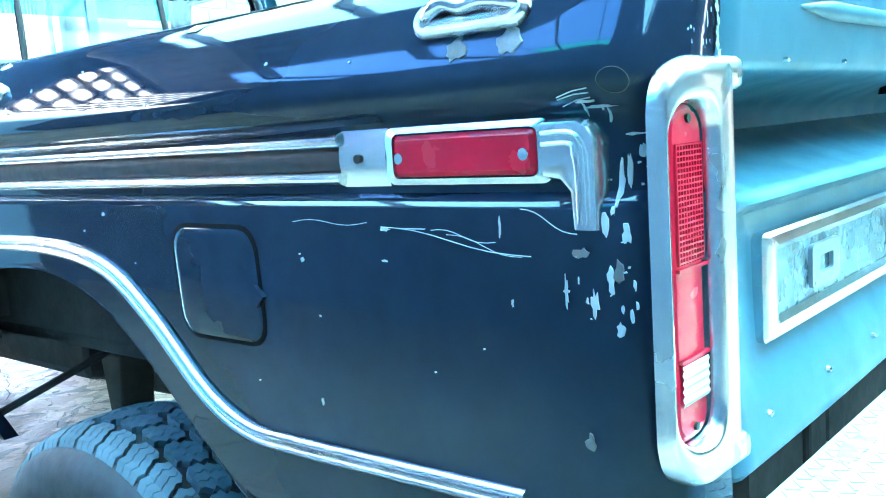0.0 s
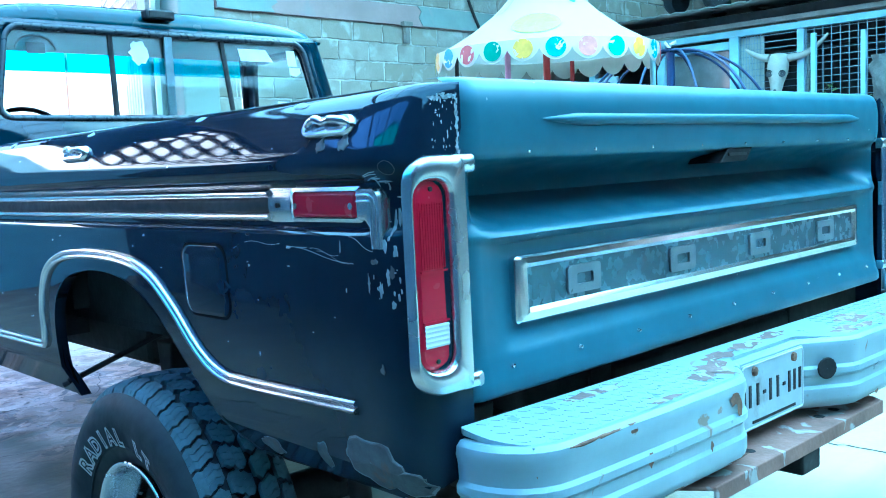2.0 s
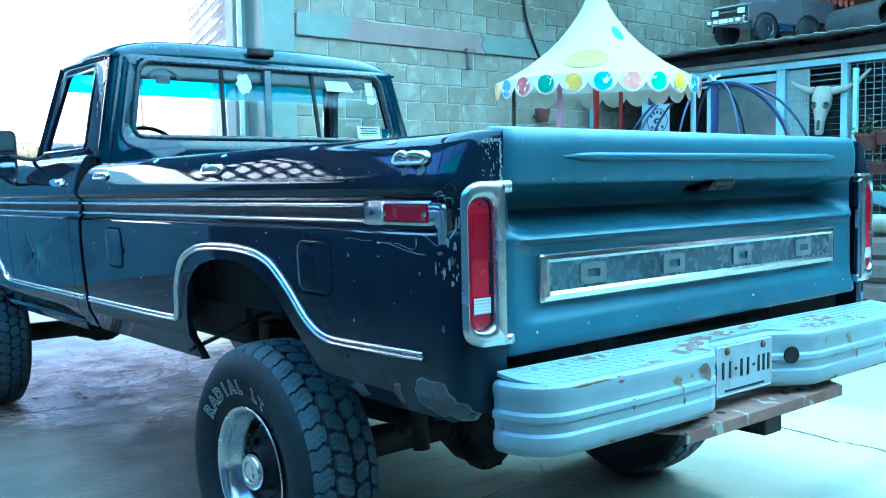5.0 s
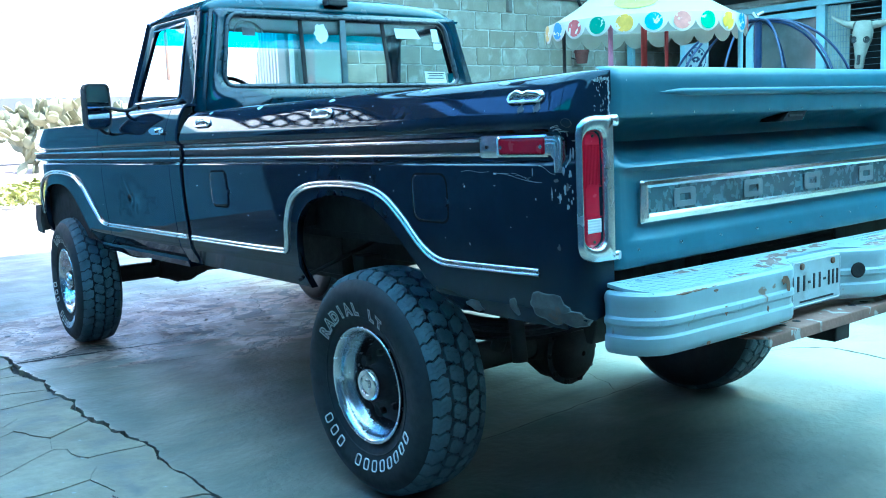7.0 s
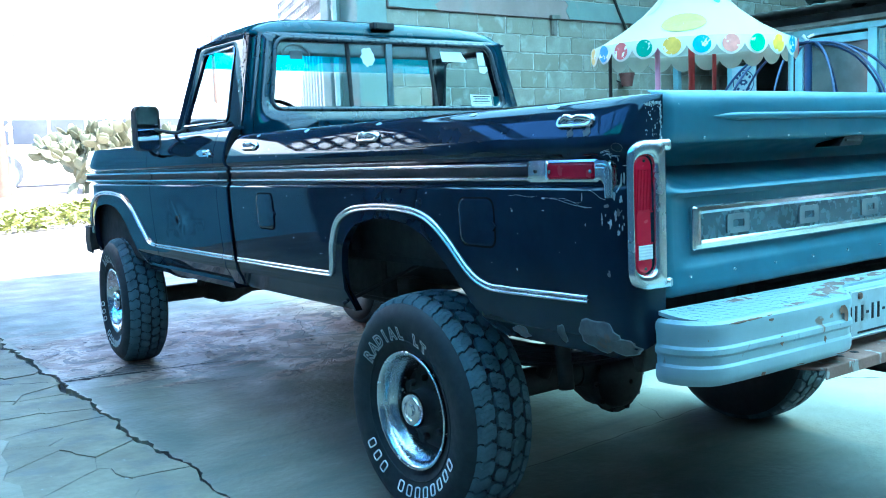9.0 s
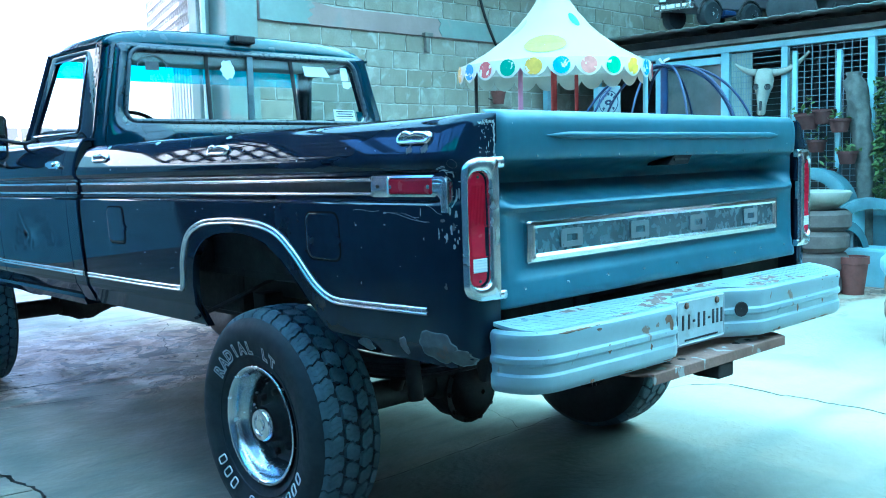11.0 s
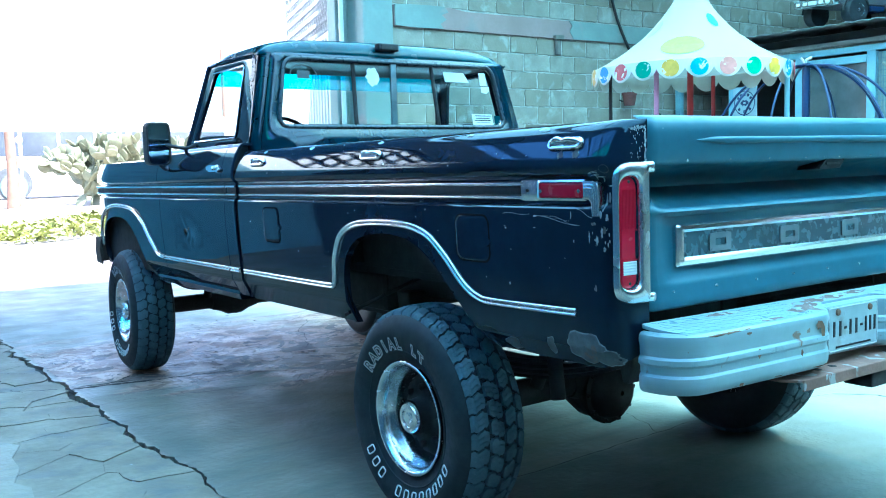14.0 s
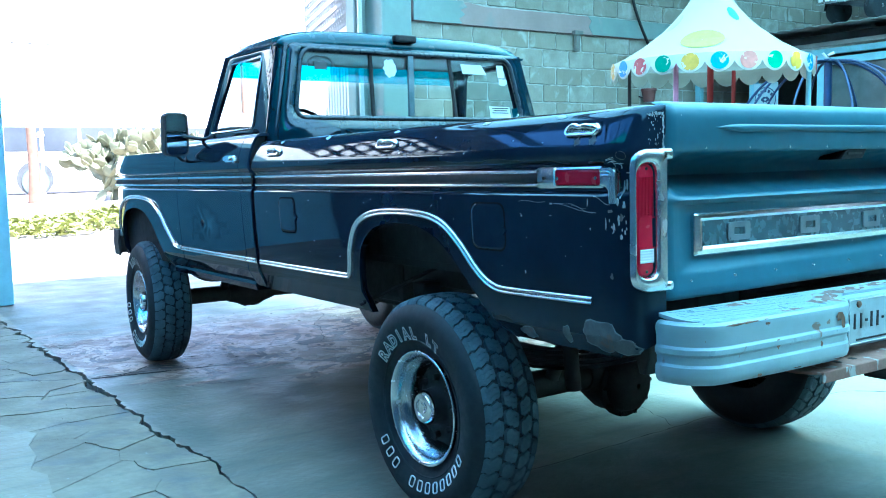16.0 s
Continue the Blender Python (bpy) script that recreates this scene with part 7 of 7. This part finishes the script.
def pad(g, base, tip, w, t, r):
    """One flat oval cactus pad from base to tip."""
    base, tip = Vector(base), Vector(tip)
    d = (tip - base)
    L = d.length
    d.normalize()
    side = d.cross(Vector((r.uniform(-1, 1), r.uniform(-1, 1), 0.3))).normalized()
    out = d.cross(side)
    rows = []
    for k in range(7):
        u = k / 6
        wd = w * (math.sin(math.pi * min(1, u * 0.92 + 0.08)) ** 0.7)
        rows.append([base + d * L * u + side * wd * math.cos(a) + out * t * (wd / w) * math.sin(a) for a in (2 * math.pi * q / 8 for q in range(8))])
    g.grid(rows, True)


def cactus(x, y, h, seed, z0=0.0):
    r = random.Random(seed)
    c = new("prickly_pear")
    c.location = (x, y, z0)
    tagged(c, "tall prickly pear cactus with flat oval pads", "cactus", group="prickly pears by the street")
    def grow(p, ang, lev, n):
        L = h * 0.215 * r.uniform(0.8, 1.15) * (0.92 ** lev)
        tip = (p[0] + math.sin(ang[0]) * L, p[1] + math.sin(ang[1]) * L, p[2] + math.cos(ang[0]) * L * 0.95)
        g = Geo()
        pad(g, p, tip, L * 0.40, 0.035, r)
        g.done("pad", M_CACTUS, c, smooth=True)
        if lev < 4:
            for _ in range(2 if lev else 3):
                grow(tip, (ang[0] + r.uniform(-0.8, 0.8), ang[1] + r.uniform(-0.8, 0.8)), lev + 1, n)
    for _ in range(3):
        grow((r.uniform(-0.5, 0.5), r.uniform(-0.4, 0.4), 0), (r.uniform(-0.6, 0.6), r.uniform(-0.5, 0.5)), 0, 0)


for i, (x, y, h) in enumerate(((4.9, 28.4, 2.6), (6.0, 28.0, 2.8), (5.5, 29.6, 2.8), (7.2, 29.0, 2.7))):
    cactus(x, y, h, 20 + i, 0.25)

# bank of dirt with stones
M_BANK = mat("brown_dirt", (0.40, 0.32, 0.26), 0.95, 0, 0.3, 0.7, 0.6, 4, stain=(0.24, 0.14, 0.10), stain_at=0.56, stain_scale=0.9, stain_soft=0.1)
g = Geo()
rows = []
for j in range(24):
    row = []
    for i in range(60):
        x, y = -8 + 24 * i / 59, 24 + 40 * (j / 23) ** 2
        row.append((x, y, -0.06 + 0.42 * min(1.0, j / 8) + (0.22 * noise.noise((x * 0.7, y * 0.7, 3.0)) if 1 < j < 12 else 0.0)))
    rows.append(row)
g.grid(rows)
tagged(g.done("dirt_bank", M_BANK, smooth=True), "low bank of pale dirt and stones", "ground", kind="structure")

# bus on the street
bus = new("bus")
bus.matrix_world = pose(7.6, 38.0, 0.36, 0, 0, 2)
tagged(bus, "white bus with dark windows parked on the street", "bus")
M_BUS = mat("bus_white", (0.7, 0.7, 0.69), 0.4, 0, 0.08, 1)
M_BUSWIN = mat("bus_glass", (0.05, 0.06, 0.075), 0.1, 0, 0.2, 1)
Geo().box((0, 0, 1.85), (11.5, 2.5, 2.9)).done("body", M_BUS, bus, bevel=0.15)
for k in range(8):
    Geo().box((-5.0 + 1.42 * k, -1.26, 2.15), (1.30, 0.04, 0.95)).done("window", M_BUSWIN, bus, bevel=0.02)
for x in (-3.2, 3.9):
    g = Geo()
    g.lathe([(0.02, -0.14), (0.30, -0.14), (0.50, -0.12), (0.52, 0.0), (0.50, 0.12), (0.02, 0.12)], 28, "y", (x, -1.20, 0.50))
    wl = g.done("bus_wheel", M_TYRE, bus, angle=40)
    Geo().lathe([(0.02, -0.17), (0.20, -0.17), (0.27, -0.15), (0.28, -0.13)], 24, "y", (x, -1.20, 0.50)).done("bus_rim", M_WHITEMETAL, wl, angle=40)
    Geo().lathe([(0.02, -0.02), (0.68, -0.02), (0.68, 0.0)], 24, "y", (x, -1.25, 0.62)).done("wheel_well", M_DARK, bus)
Geo().box((0, -1.255, 1.55), (11.4, 0.012, 0.03)).done("side_line", M_DARK, bus)

def street_post(x, y, h, r, m, label):
    p = new("post")
    p.location = (x, y, 0)
    tagged(p, label, "post")
    Geo().tube([(0, 0, 0), (0.03, 0, h * 0.5), (0, 0, h)], [r * 1.4, r, r * 0.9], 10).done("shaft", m, p, angle=40)
    return p
M_WOOD = mat("brown_wood", (0.16, 0.09, 0.06), 0.8, 0, 0.3, 4, 0.2, 30)
street_post(2.78, 28.0, 2.6, 0.155, M_WOOD, "thick brown wooden post")
q = street_post(3.1, 28.3, 2.3, 0.04, M_WHITEMETAL, "thin pale pole with a round top")
Geo().lathe([(0.01, 2.25), (0.10, 2.30), (0.12, 2.38), (0.08, 2.46), (0.01, 2.49)], 14, "z").done("round_top", M_WHITEMETAL, q, smooth=True)
# overhead wire
g = Geo().tube([(-8 + 2.2 * k, 60, 9.9 - 0.02 * k - 0.6 * math.sin(math.pi * k / 14)) for k in range(15)], 0.03, 5)
tagged(g.done("overhead_wire", M_HOSE), "thin dark overhead wire between poles", "wire")
for x, z in ((-8.0, 10.0), (22.8, 9.75)):
    p = new("utility_pole")
    p.location = (x, 60.0, 0)
    tagged(p, "tall weathered wooden utility pole", "pole", group="utility poles on the street")
    Geo().tube([(0, 0, 0), (0, 0, z)], [0.15, 0.10], 10).done("shaft", M_WOOD, p, angle=40)


# ---- things on and by the north wall ----
def plant_pot(x, y, z, r, h, m, label, leaves=0, seed=1, parent_name="flower_pot"):
    p = new(parent_name)
    p.location = (x, y, z)
    tagged(p, label, "flower pot", group="flower pots in the yard")
    g = Geo()
    g.lathe([(0.02, 0.0), (r * 0.68, 0.0), (r * 0.92, h * 0.8), (r, h * 0.82), (r, h), (r * 0.9, h), (r * 0.82, h * 0.82), (0.02, h * 0.82)], 24, "z")
    g.done("pot", m, p, angle=40)
    if leaves:
        rr = random.Random(seed)
        def sh(r_):
            a, t = r_.uniform(0, 6.28), r_.random()
            return Vector((math.cos(a) * r * 1.3 * t, math.sin(a) * r * 1.3 * t, h + r * 1.4 * r_.random() * (1.1 - t)))
        leaf_cloud(leaves, None, r * 0.33, rr, sh).done("leaves", M_LEAF, p)
    return p


plant_pot(5.86, 6.26, 1.97, 0.095, 0.16, M_CLAY, "terracotta pot hung on the block wall")
g = Geo()
g.tube([(5.86, 6.26, 1.99), (5.86, 6.43, 2.05)], 0.008, 6)
tagged(g.done("pot_bracket", M_STEEL), "small iron pot bracket", "bracket")
plant_pot(6.4, 6.25, 1.50, 0.14, 0.16, M_CLAY, "clay pot with a small green plant on the wall", 90, 4)
g = Geo()
g.box((6.4, 6.30, 1.485), (0.6, 0.26, 0.03))
tagged(g.done("wall_shelf", M_TIMBER), "small timber shelf on the block wall", "shelf")
g = Geo()
g.box((4.78, YW - 0.045, 2.66), (0.06, 0.05, 0.21))
g.box((4.78, YW - 0.06, 2.755), (0.13, 0.06, 0.05))
tagged(g.done("wall_bracket", M_TIMBER, bevel=0.006), "weathered bracket on the block wall", "bracket")
g = Geo().tube(spline([(5.62, YW - 0.03, 4.4), (5.66, YW - 0.05, 3.5), (5.72, YW - 0.06, 3.15), (5.90, YW - 0.06, 2.80), (6.10, YW - 0.05, 2.55), (6.4, YW - 0.05, 2.35)], 6), 0.018, 8)
tagged(g.done("hose", M_HOSE, smooth=True), "black hose hanging down the block wall", "hose")

# sign board by the doorway
sign = new("sign_board")
sign.matrix_world = pose(6.74, 5.21, 1.60)
tagged(sign, "pale board with a round printed emblem by the doorway", "sign")
M_BOARD = mat("pale_blue_board", (0.36, 0.46, 0.50), 0.6, 0, 0.1, 8)
Geo().box((0, 0, 0.34), (0.02, 0.33, 0.40)).done("board", M_BOARD, sign, bevel=0.004)
ring = lambda r, k, n=32: (-0.0135, r * math.cos(2 * math.pi * k / n), 0.345 + r * math.sin(2 * math.pi * k / n))
Geo().grid([[ring(r, k) for k in range(32)] for r in (0.137, 0.148)], True).done("emblem_ring", M_DARKBLUE, sign)
for k in (3, 5.5, 8, 10.5, 13, 20, 24, 28):
    Geo().grid([[ring(r, k + q) for q in (-0.75, 0, 0.75)] for r in (0.085, 0.122)]).done("emblem_mark", M_DARKBLUE, sign)
Geo().grid([[(-0.0135, r * 1.7 * math.cos(0.4 * k), 0.345 + r * math.sin(0.4 * k) * (1 + 0.25 * math.sin(3 * k))) for k in range(16)] for r in (0.012, 0.034)], True).done("emblem_centre", M_DARKBLUE, sign)

# cattle skull on the bars
skull = new("cattle_skull")
skull.matrix_world = pose(6.67, 3.17, 1.68, 0, 4, -78)
tagged(skull, "bleached horned cattle skull hung on the bars", "skull ornament")
g = Geo()
rows = []
for z, w, d, y0 in ((0.0, 0.03, 0.03, 0.0), (0.02, 0.055, 0.045, 0.0), (0.12, 0.06, 0.05, 0.005), (0.22, 0.085, 0.06, 0.01), (0.30, 0.12, 0.07, 0.015), (0.38, 0.125, 0.075, 0.02), (0.45, 0.11, 0.07, 0.02), (0.49, 0.09, 0.05, 0.03), (0.50, 0.02, 0.02, 0.03)):
    rows.append([(0.82 * w * math.cos(2 * math.pi * k / 16), y0 + d * math.sin(2 * math.pi * k / 16), z) for k in range(16)])
g.grid(rows, True)
g.done("cranium", M_BONE, skull, smooth=True)
for s, L, up in ((-1, 0.85, 0.75), (1, 1.30, 1.9)):
    Geo().tube(spline([(s * 0.09, 0.02, 0.45), (s * 0.09 + s * 0.10 * L, 0.02, 0.455 + 0.012 * up), (s * 0.09 + s * 0.19 * L, 0.015, 0.46 + 0.05 * up), (s * 0.09 + s * 0.27 * L, 0.01, 0.46 + 0.11 * up)], 5), [0.042 - 0.0019 * k for k in range(16)], 10).done("horn", M_BONE, skull, smooth=True)
    Geo().lathe([(0.034, 0.0), (0.028, 0.012), (0.002, 0.012)], 12, "y", (s * 0.062, -0.060, 0.30)).done("eye_socket", M_DARK, skull)
Geo().box((0, -0.048, 0.10), (0.03, 0.02, 0.10)).done("nose_opening", M_DARK, skull, bevel=0.008)

# toy truck on the tin roof
toy = new("toy_truck")
toy.matrix_world = pose(6.98, 3.93, 2.69, 0, -3.5, 74)
tagged(toy, "large ride-on toy pickup truck standing on the tin roof", "toy")
M_TOY = mat("toy_grey_mauve", (0.105, 0.10, 0.115), 0.45, 0, 0.2, 6)
g = Geo()
g.prism([(-0.42, 0.20), (0.52, 0.20), (0.56, 0.24), (0.56, 0.38), (0.52, 0.41), (0.20, 0.44), (0.08, 0.64), (-0.14, 0.65), (-0.18, 0.44), (-0.20, 0.26), (-0.42, 0.24)], -0.30, 0.30, "x")
g.done("body", M_TOY, toy, bevel=0.015)
Geo().box((0, 0.565, 0.335), (0.56, 0.02, 0.10)).done("grille", M_RUBBER, toy, bevel=0.004)
Geo().box((0, 0.577, 0.335), (0.30, 0.012, 0.018)).done("grille_bar", M_CHROME, toy, bevel=0.003)
for x in (-0.22, -0.12, 0.12, 0.22):
    Geo().box((x, 0.637, 0.235), (0.06, 0.01, 0.035)).done("fog_lamp", M_CLEAR, toy, bevel=0.004)
Geo().box((0, 0.60, 0.235), (0.62, 0.07, 0.08)).done("bumper", M_RIM, toy, bevel=0.015)
Geo().box((0, 0.64, 0.235), (0.12, 0.006, 0.04)).done("front_plate", M_STICKER, toy)
Geo().box((0, -0.42, 0.36), (0.58, 0.44, 0.24)).done("load_bed", M_TOY, toy, bevel=0.015)
Geo().tube([(0.0, -0.02, 0.14), (-0.32, 0.0, 0.16), (-0.32, 0.16, 0.16)], 0.03, 8).done("side_step", M_DARKBLUE, toy, angle=40)
for s in (-1, 1):
    Geo().box((s * 0.20, 0.572, 0.335), (0.10, 0.02, 0.055)).done("headlight", M_STICKER, toy)
    Geo().box((s * 0.302, -0.02, 0.53), (0.006, 0.16, 0.12)).done("side_window", M_RUBBER, toy)
    for y in (0.33, -0.27):
        g = Geo()
        pts = [(-0.302 * 1.0, y + 0.17 * math.cos(math.pi * k / 10), 0.14 + 0.17 * math.sin(math.pi * k / 10)) for k in range(11)]
        g.tube([(s * -p[0], p[1], p[2]) for p in pts], 0.014, 6)
        g.done("wheel_arch", M_RUBBER, toy)
        w = Geo().lathe([(0.02, -0.07), (0.07, -0.07), (0.125, -0.062), (0.14, -0.035), (0.14, 0.035), (0.125, 0.062), (0.07, 0.07), (0.02, 0.05)], 24, "x", (s * 0.28, y, 0.14)).done("wheel", M_SIDEWALL, toy, angle=35)
        Geo().lathe([(0.005, s * 0.066), (0.022, s * 0.070), (0.060, s * 0.060), (0.068, s * 0.072)], 16, "x", (s * 0.28, y, 0.14)).done("hub", M_RIM, w, angle=30)
# dark pipe and sacks further along the roof
pipe = Geo().lathe([(0.13, -0.35), (0.16, -0.35), (0.16, 0.35), (0.13, 0.35), (0.13, -0.34)], 20, "x", (0, 0, 0))
ob = pipe.done("pipe_section", M_DARK, angle=40)
ob.matrix_world = pose(7.25, 3.02, 2.875, 0, 0, 70)
tagged(ob, "short wide dark pipe lying on the tin roof", "pipe")
g = Geo()
rows = []
for j in range(9):
    v = j / 8
    rows.append([(0.34 * math.sin(math.pi * v) ** 0.5 * math.cos(2 * math.pi * k / 16) * (1 + 0.15 * math.sin(3 * k + j)), 0.45 * math.sin(math.pi * v) ** 0.5 * math.sin(2 * math.pi * k / 16), 0.34 * v * (1 + 0.1 * math.sin(k * 2.3))) for k in range(16)])
g.grid(rows, True)
ob = g.done("sack", M_DARK, smooth=True)
ob.location = (7.5, 2.35, 2.735)
tagged(ob, "dark bundled sack on the tin roof", "sack")

# ---- right side of the yard ----
# round planter wall of bricks
planter = new("round_planter")
planter.location = (4.02, -0.10, 0)
tagged(planter, "low round planter of brown stones with a concrete rim", "planter")
RP = 0.86
Geo().lathe([(RP - 0.05, 0.0), (RP - 0.012, 0.0), (RP - 0.012, 0.50), (RP - 0.05, 0.50)], 40, "z").done("core", M_MORTAR, planter, smooth=True)
# two rows of upright oval stones set in mortar
g = Geo()
w, h = 0.075, 0.105
g.grid([[(0.0, w * math.cos(2 * math.pi * k / 12), h * math.sin(2 * math.pi * k / 12)) for k in range(12)], [(0.030, 0.80 * w * math.cos(2 * math.pi * k / 12), 0.80 * h * math.sin(2 * math.pi * k / 12)) for k in range(12)], [(0.045, 0.35 * w * math.cos(2 * math.pi * k / 12), 0.35 * h * math.sin(2 * math.pi * k / 12)) for k in range(12)]], True)
g.f.append(tuple(range(24, 36)))
stone = bpy.data.meshes.new("stone")
stone.from_pydata(g.v, [], g.f)
stone.materials.append(mat("brown_stone", (0.27, 0.20, 0.165), 0.8, 0, 0.25, 9, 0.2, 50, island=0.6))
stone.shade_smooth()
rs = random.Random(17)
for j in range(2):
    for k in range(34):
        a = 2 * math.pi * (k + 0.5 * (j % 2)) / 34
        ob = new("stone", stone)
        ob.parent = planter
        ob.matrix_local = pose((RP - 0.014) * math.cos(a), (RP - 0.014) * math.sin(a), 0.225 + 0.175 * j + rs.uniform(-0.012, 0.012), rs.uniform(-12, 12), 0, math.degrees(a)) @ Matrix.Diagonal((1, rs.uniform(0.88, 1.08), rs.uniform(0.82, 1.0), 1))
Geo().lathe([(RP - 0.03, 0.0), (RP + 0.03, 0.0), (RP + 0.025, 0.11), (RP - 0.012, 0.125)], 60, "z").done("plinth", M_MORTAR, planter, smooth=True)
g = Geo()
g.lathe([(RP - 0.10, 0.46), (RP + 0.04, 0.47), (RP + 0.06, 0.50), (RP + 0.06, 0.55), (RP + 0.03, 0.58), (RP - 0.08, 0.58), (RP - 0.10, 0.55)], 48, "z")
g.done("rim", M_BLUEPAINT, planter, "pale blue concrete rim", smooth=True)
Geo().lathe([(0.01, 0.50), (RP - 0.08, 0.50)], 30, "z").done("soil", M_CRACK, planter)

plant_pot(5.60, 1.72, 0.0, 0.135, 0.34, M_CLAY, "reddish clay pot standing on the yard floor")
# stack of old tyres with a basin on top
def old_tyre(x, y, z, r, h, m, label, tilt=None):
    t = new("old_tyre")
    t.matrix_world = tilt or pose(x, y, z)
    tagged(t, label, "tyre", group="old tyres in the yard")
    Geo().lathe([(r * 0.58, 0.01), (r * 0.85, 0.0), (r, h * 0.22), (r, h * 0.78), (r * 0.85, h), (r * 0.58, h - 0.01), (r * 0.55, h * 0.7), (r * 0.55, h * 0.3), (r * 0.58, 0.01)], 32, "z").done("casing", m, t, angle=40)
    return t
M_OLDTYRE = mat("painted_tyre", (0.12, 0.095, 0.09), 0.8, 0, 0.25, 8, 0.1, 40)
M_BLUETYRE = mat("blue_painted_tyre", (0.07, 0.15, 0.18), 0.7, 0, 0.25, 8, 0.1, 40)
STX, STY = 5.55, 2.05
for k in range(4):
    old_tyre(STX + 0.015 * (k % 2), STY - 0.012 * k, 0.19 * k, 0.27, 0.185, M_OLDTYRE, "brown painted old tyre in a stack")
g = Geo().lathe([(0.02, 0.02), (0.18, 0.0), (0.28, 0.08), (0.31, 0.15), (0.29, 0.165), (0.25, 0.12), (0.02, 0.06)], 32, "z")
ob = g.done("basin", M_BONE, smooth=True)
ob.location = (STX, STY, 0.76)
tagged(ob, "pale shallow basin on the stack of tyres", "basin")
def tyre_arch(name, x, y, z, r, w, th, turn, m, label):
    """Half of a cut tyre, standing as an arch."""
    g = Geo()
    mt = pose(x, y, z, 0, 0, turn)
    sec = [(-w / 2, 0.0), (-w / 2, th * 0.7), (-w * 0.4, th), (w * 0.4, th), (w / 2, th * 0.7), (w / 2, 0.0), (w * 0.42, 0.0), (w * 0.38, th * 0.6), (-w * 0.38, th * 0.6), (-w * 0.42, 0.0)]
    rows = [[mt @ Vector((u, (r - th + v) * math.cos(math.pi * k / 24), (r - th + v) * math.sin(math.pi * k / 24))) for u, v in sec] for k in range(25)]
    g.grid(rows, True)
    tagged(g.done(name, m, angle=40, fix=True), label, "tyre", group="old tyres in the yard")
tyre_arch("half_tyre", 6.30, 1.86, 0.36, 0.47, 0.16, 0.10, 38, M_BLUETYRE, "blue painted half tyre standing as an arch")
tyre_arch("half_tyre", 5.95, 2.02, 0.28, 0.36, 0.14, 0.09, 70, M_BLUETYRE, "blue painted half tyre leaning by the stack")
tyre_arch("half_tyre", 6.30, 2.42, 0.70, 0.42, 0.24, 0.11, 0, M_BLUETYRE, "tall blue painted half tyre on a low bench")
g = Geo().box((6.35, 2.40, 0.35), (0.40, 0.9, 0.70))
tagged(g.done("low_bench", M_BLUEPAINT, bevel=0.01), "light blue painted low bench by the kiosk", "bench")
g = Geo().box((6.30, 1.86, 0.16), (0.34, 0.9, 0.40))
tagged(g.done("low_kerb_box", M_BLUEPAINT, bevel=0.03), "blue and white painted low planter box", "planter")
plant_pot(6.25, 1.25, 0.0, 0.26, 0.30, M_BLUETYRE, "blue tub with small plants by the kiosk", 60, 9)
# tree trunk with hanging pots and a trailing creeper
trunk = new("tree_trunk")
trunk.location = (6.48, 1.97, 0)
tagged(trunk, "rough grey tree trunk hung with clay pots", "tree")
g = Geo()
rows = []
for j in range(44):
    z = 2.04 * j / 43
    cy = 0.02 * math.sin(z * 3) + max(0.0, z - 0.9) * 0.13
    r0 = (0.082 if z < 1.25 else 0.098) * (1.0 if z < 1.95 else 0.7)
    rows.append([((r0 + (0.012 if z < 1.25 else 0.045) * noise.noise((math.cos(2 * math.pi * k / 16) * 2, math.sin(2 * math.pi * k / 16) * 2, z * 7))) * math.cos(2 * math.pi * k / 16), cy + (r0 + (0.012 if z < 1.25 else 0.045) * noise.noise((math.cos(2 * math.pi * k / 16) * 2, math.sin(2 * math.pi * k / 16) * 2, z * 7))) * math.sin(2 * math.pi * k / 16), z) for k in range(16)])
g.grid(rows, True)
g.done("trunk", mat("bark", (0.095, 0.10, 0.095), 0.9, 0, 0.35, 14, 0.6, 30), trunk, smooth=True)
M_POT = mat("dark_red_pot", (0.085, 0.028, 0.026), 0.75, 0, 0.25, 10, 0.1, 50)
for x, y, z, r, lv in ((6.42, 2.54, 1.50, 0.13, 20), (6.42, 2.37, 1.55, 0.115, 0), (6.34, 2.18, 1.46, 0.105, 26), (6.42, 2.44, 1.27, 0.10, 18), (6.34, 2.10, 1.15, 0.10, 30), (6.42, 1.58, 1.20, 0.10, 20), (6.42, 1.66, 1.80, 0.135, 0), (6.42, 2.34, 0.98, 0.10, 20)):
    plant_pot(x, y, z, r, r * 1.25, M_POT, "dark red clay pot hung on the bars", lv, int(z * 100))
r31 = random.Random(31)
g = leaf_cloud(600, None, 0.034, r31, lambda r_: Vector((6.44 + r_.uniform(-0.05, 0.05), 1.80 + r_.uniform(-0.085, 0.085), 0.78 + 1.18 * r_.random())))
tagged(g.done("creeper", M_LEAF), "green creeper hanging beside the trunk", "plant", kind="stuff")
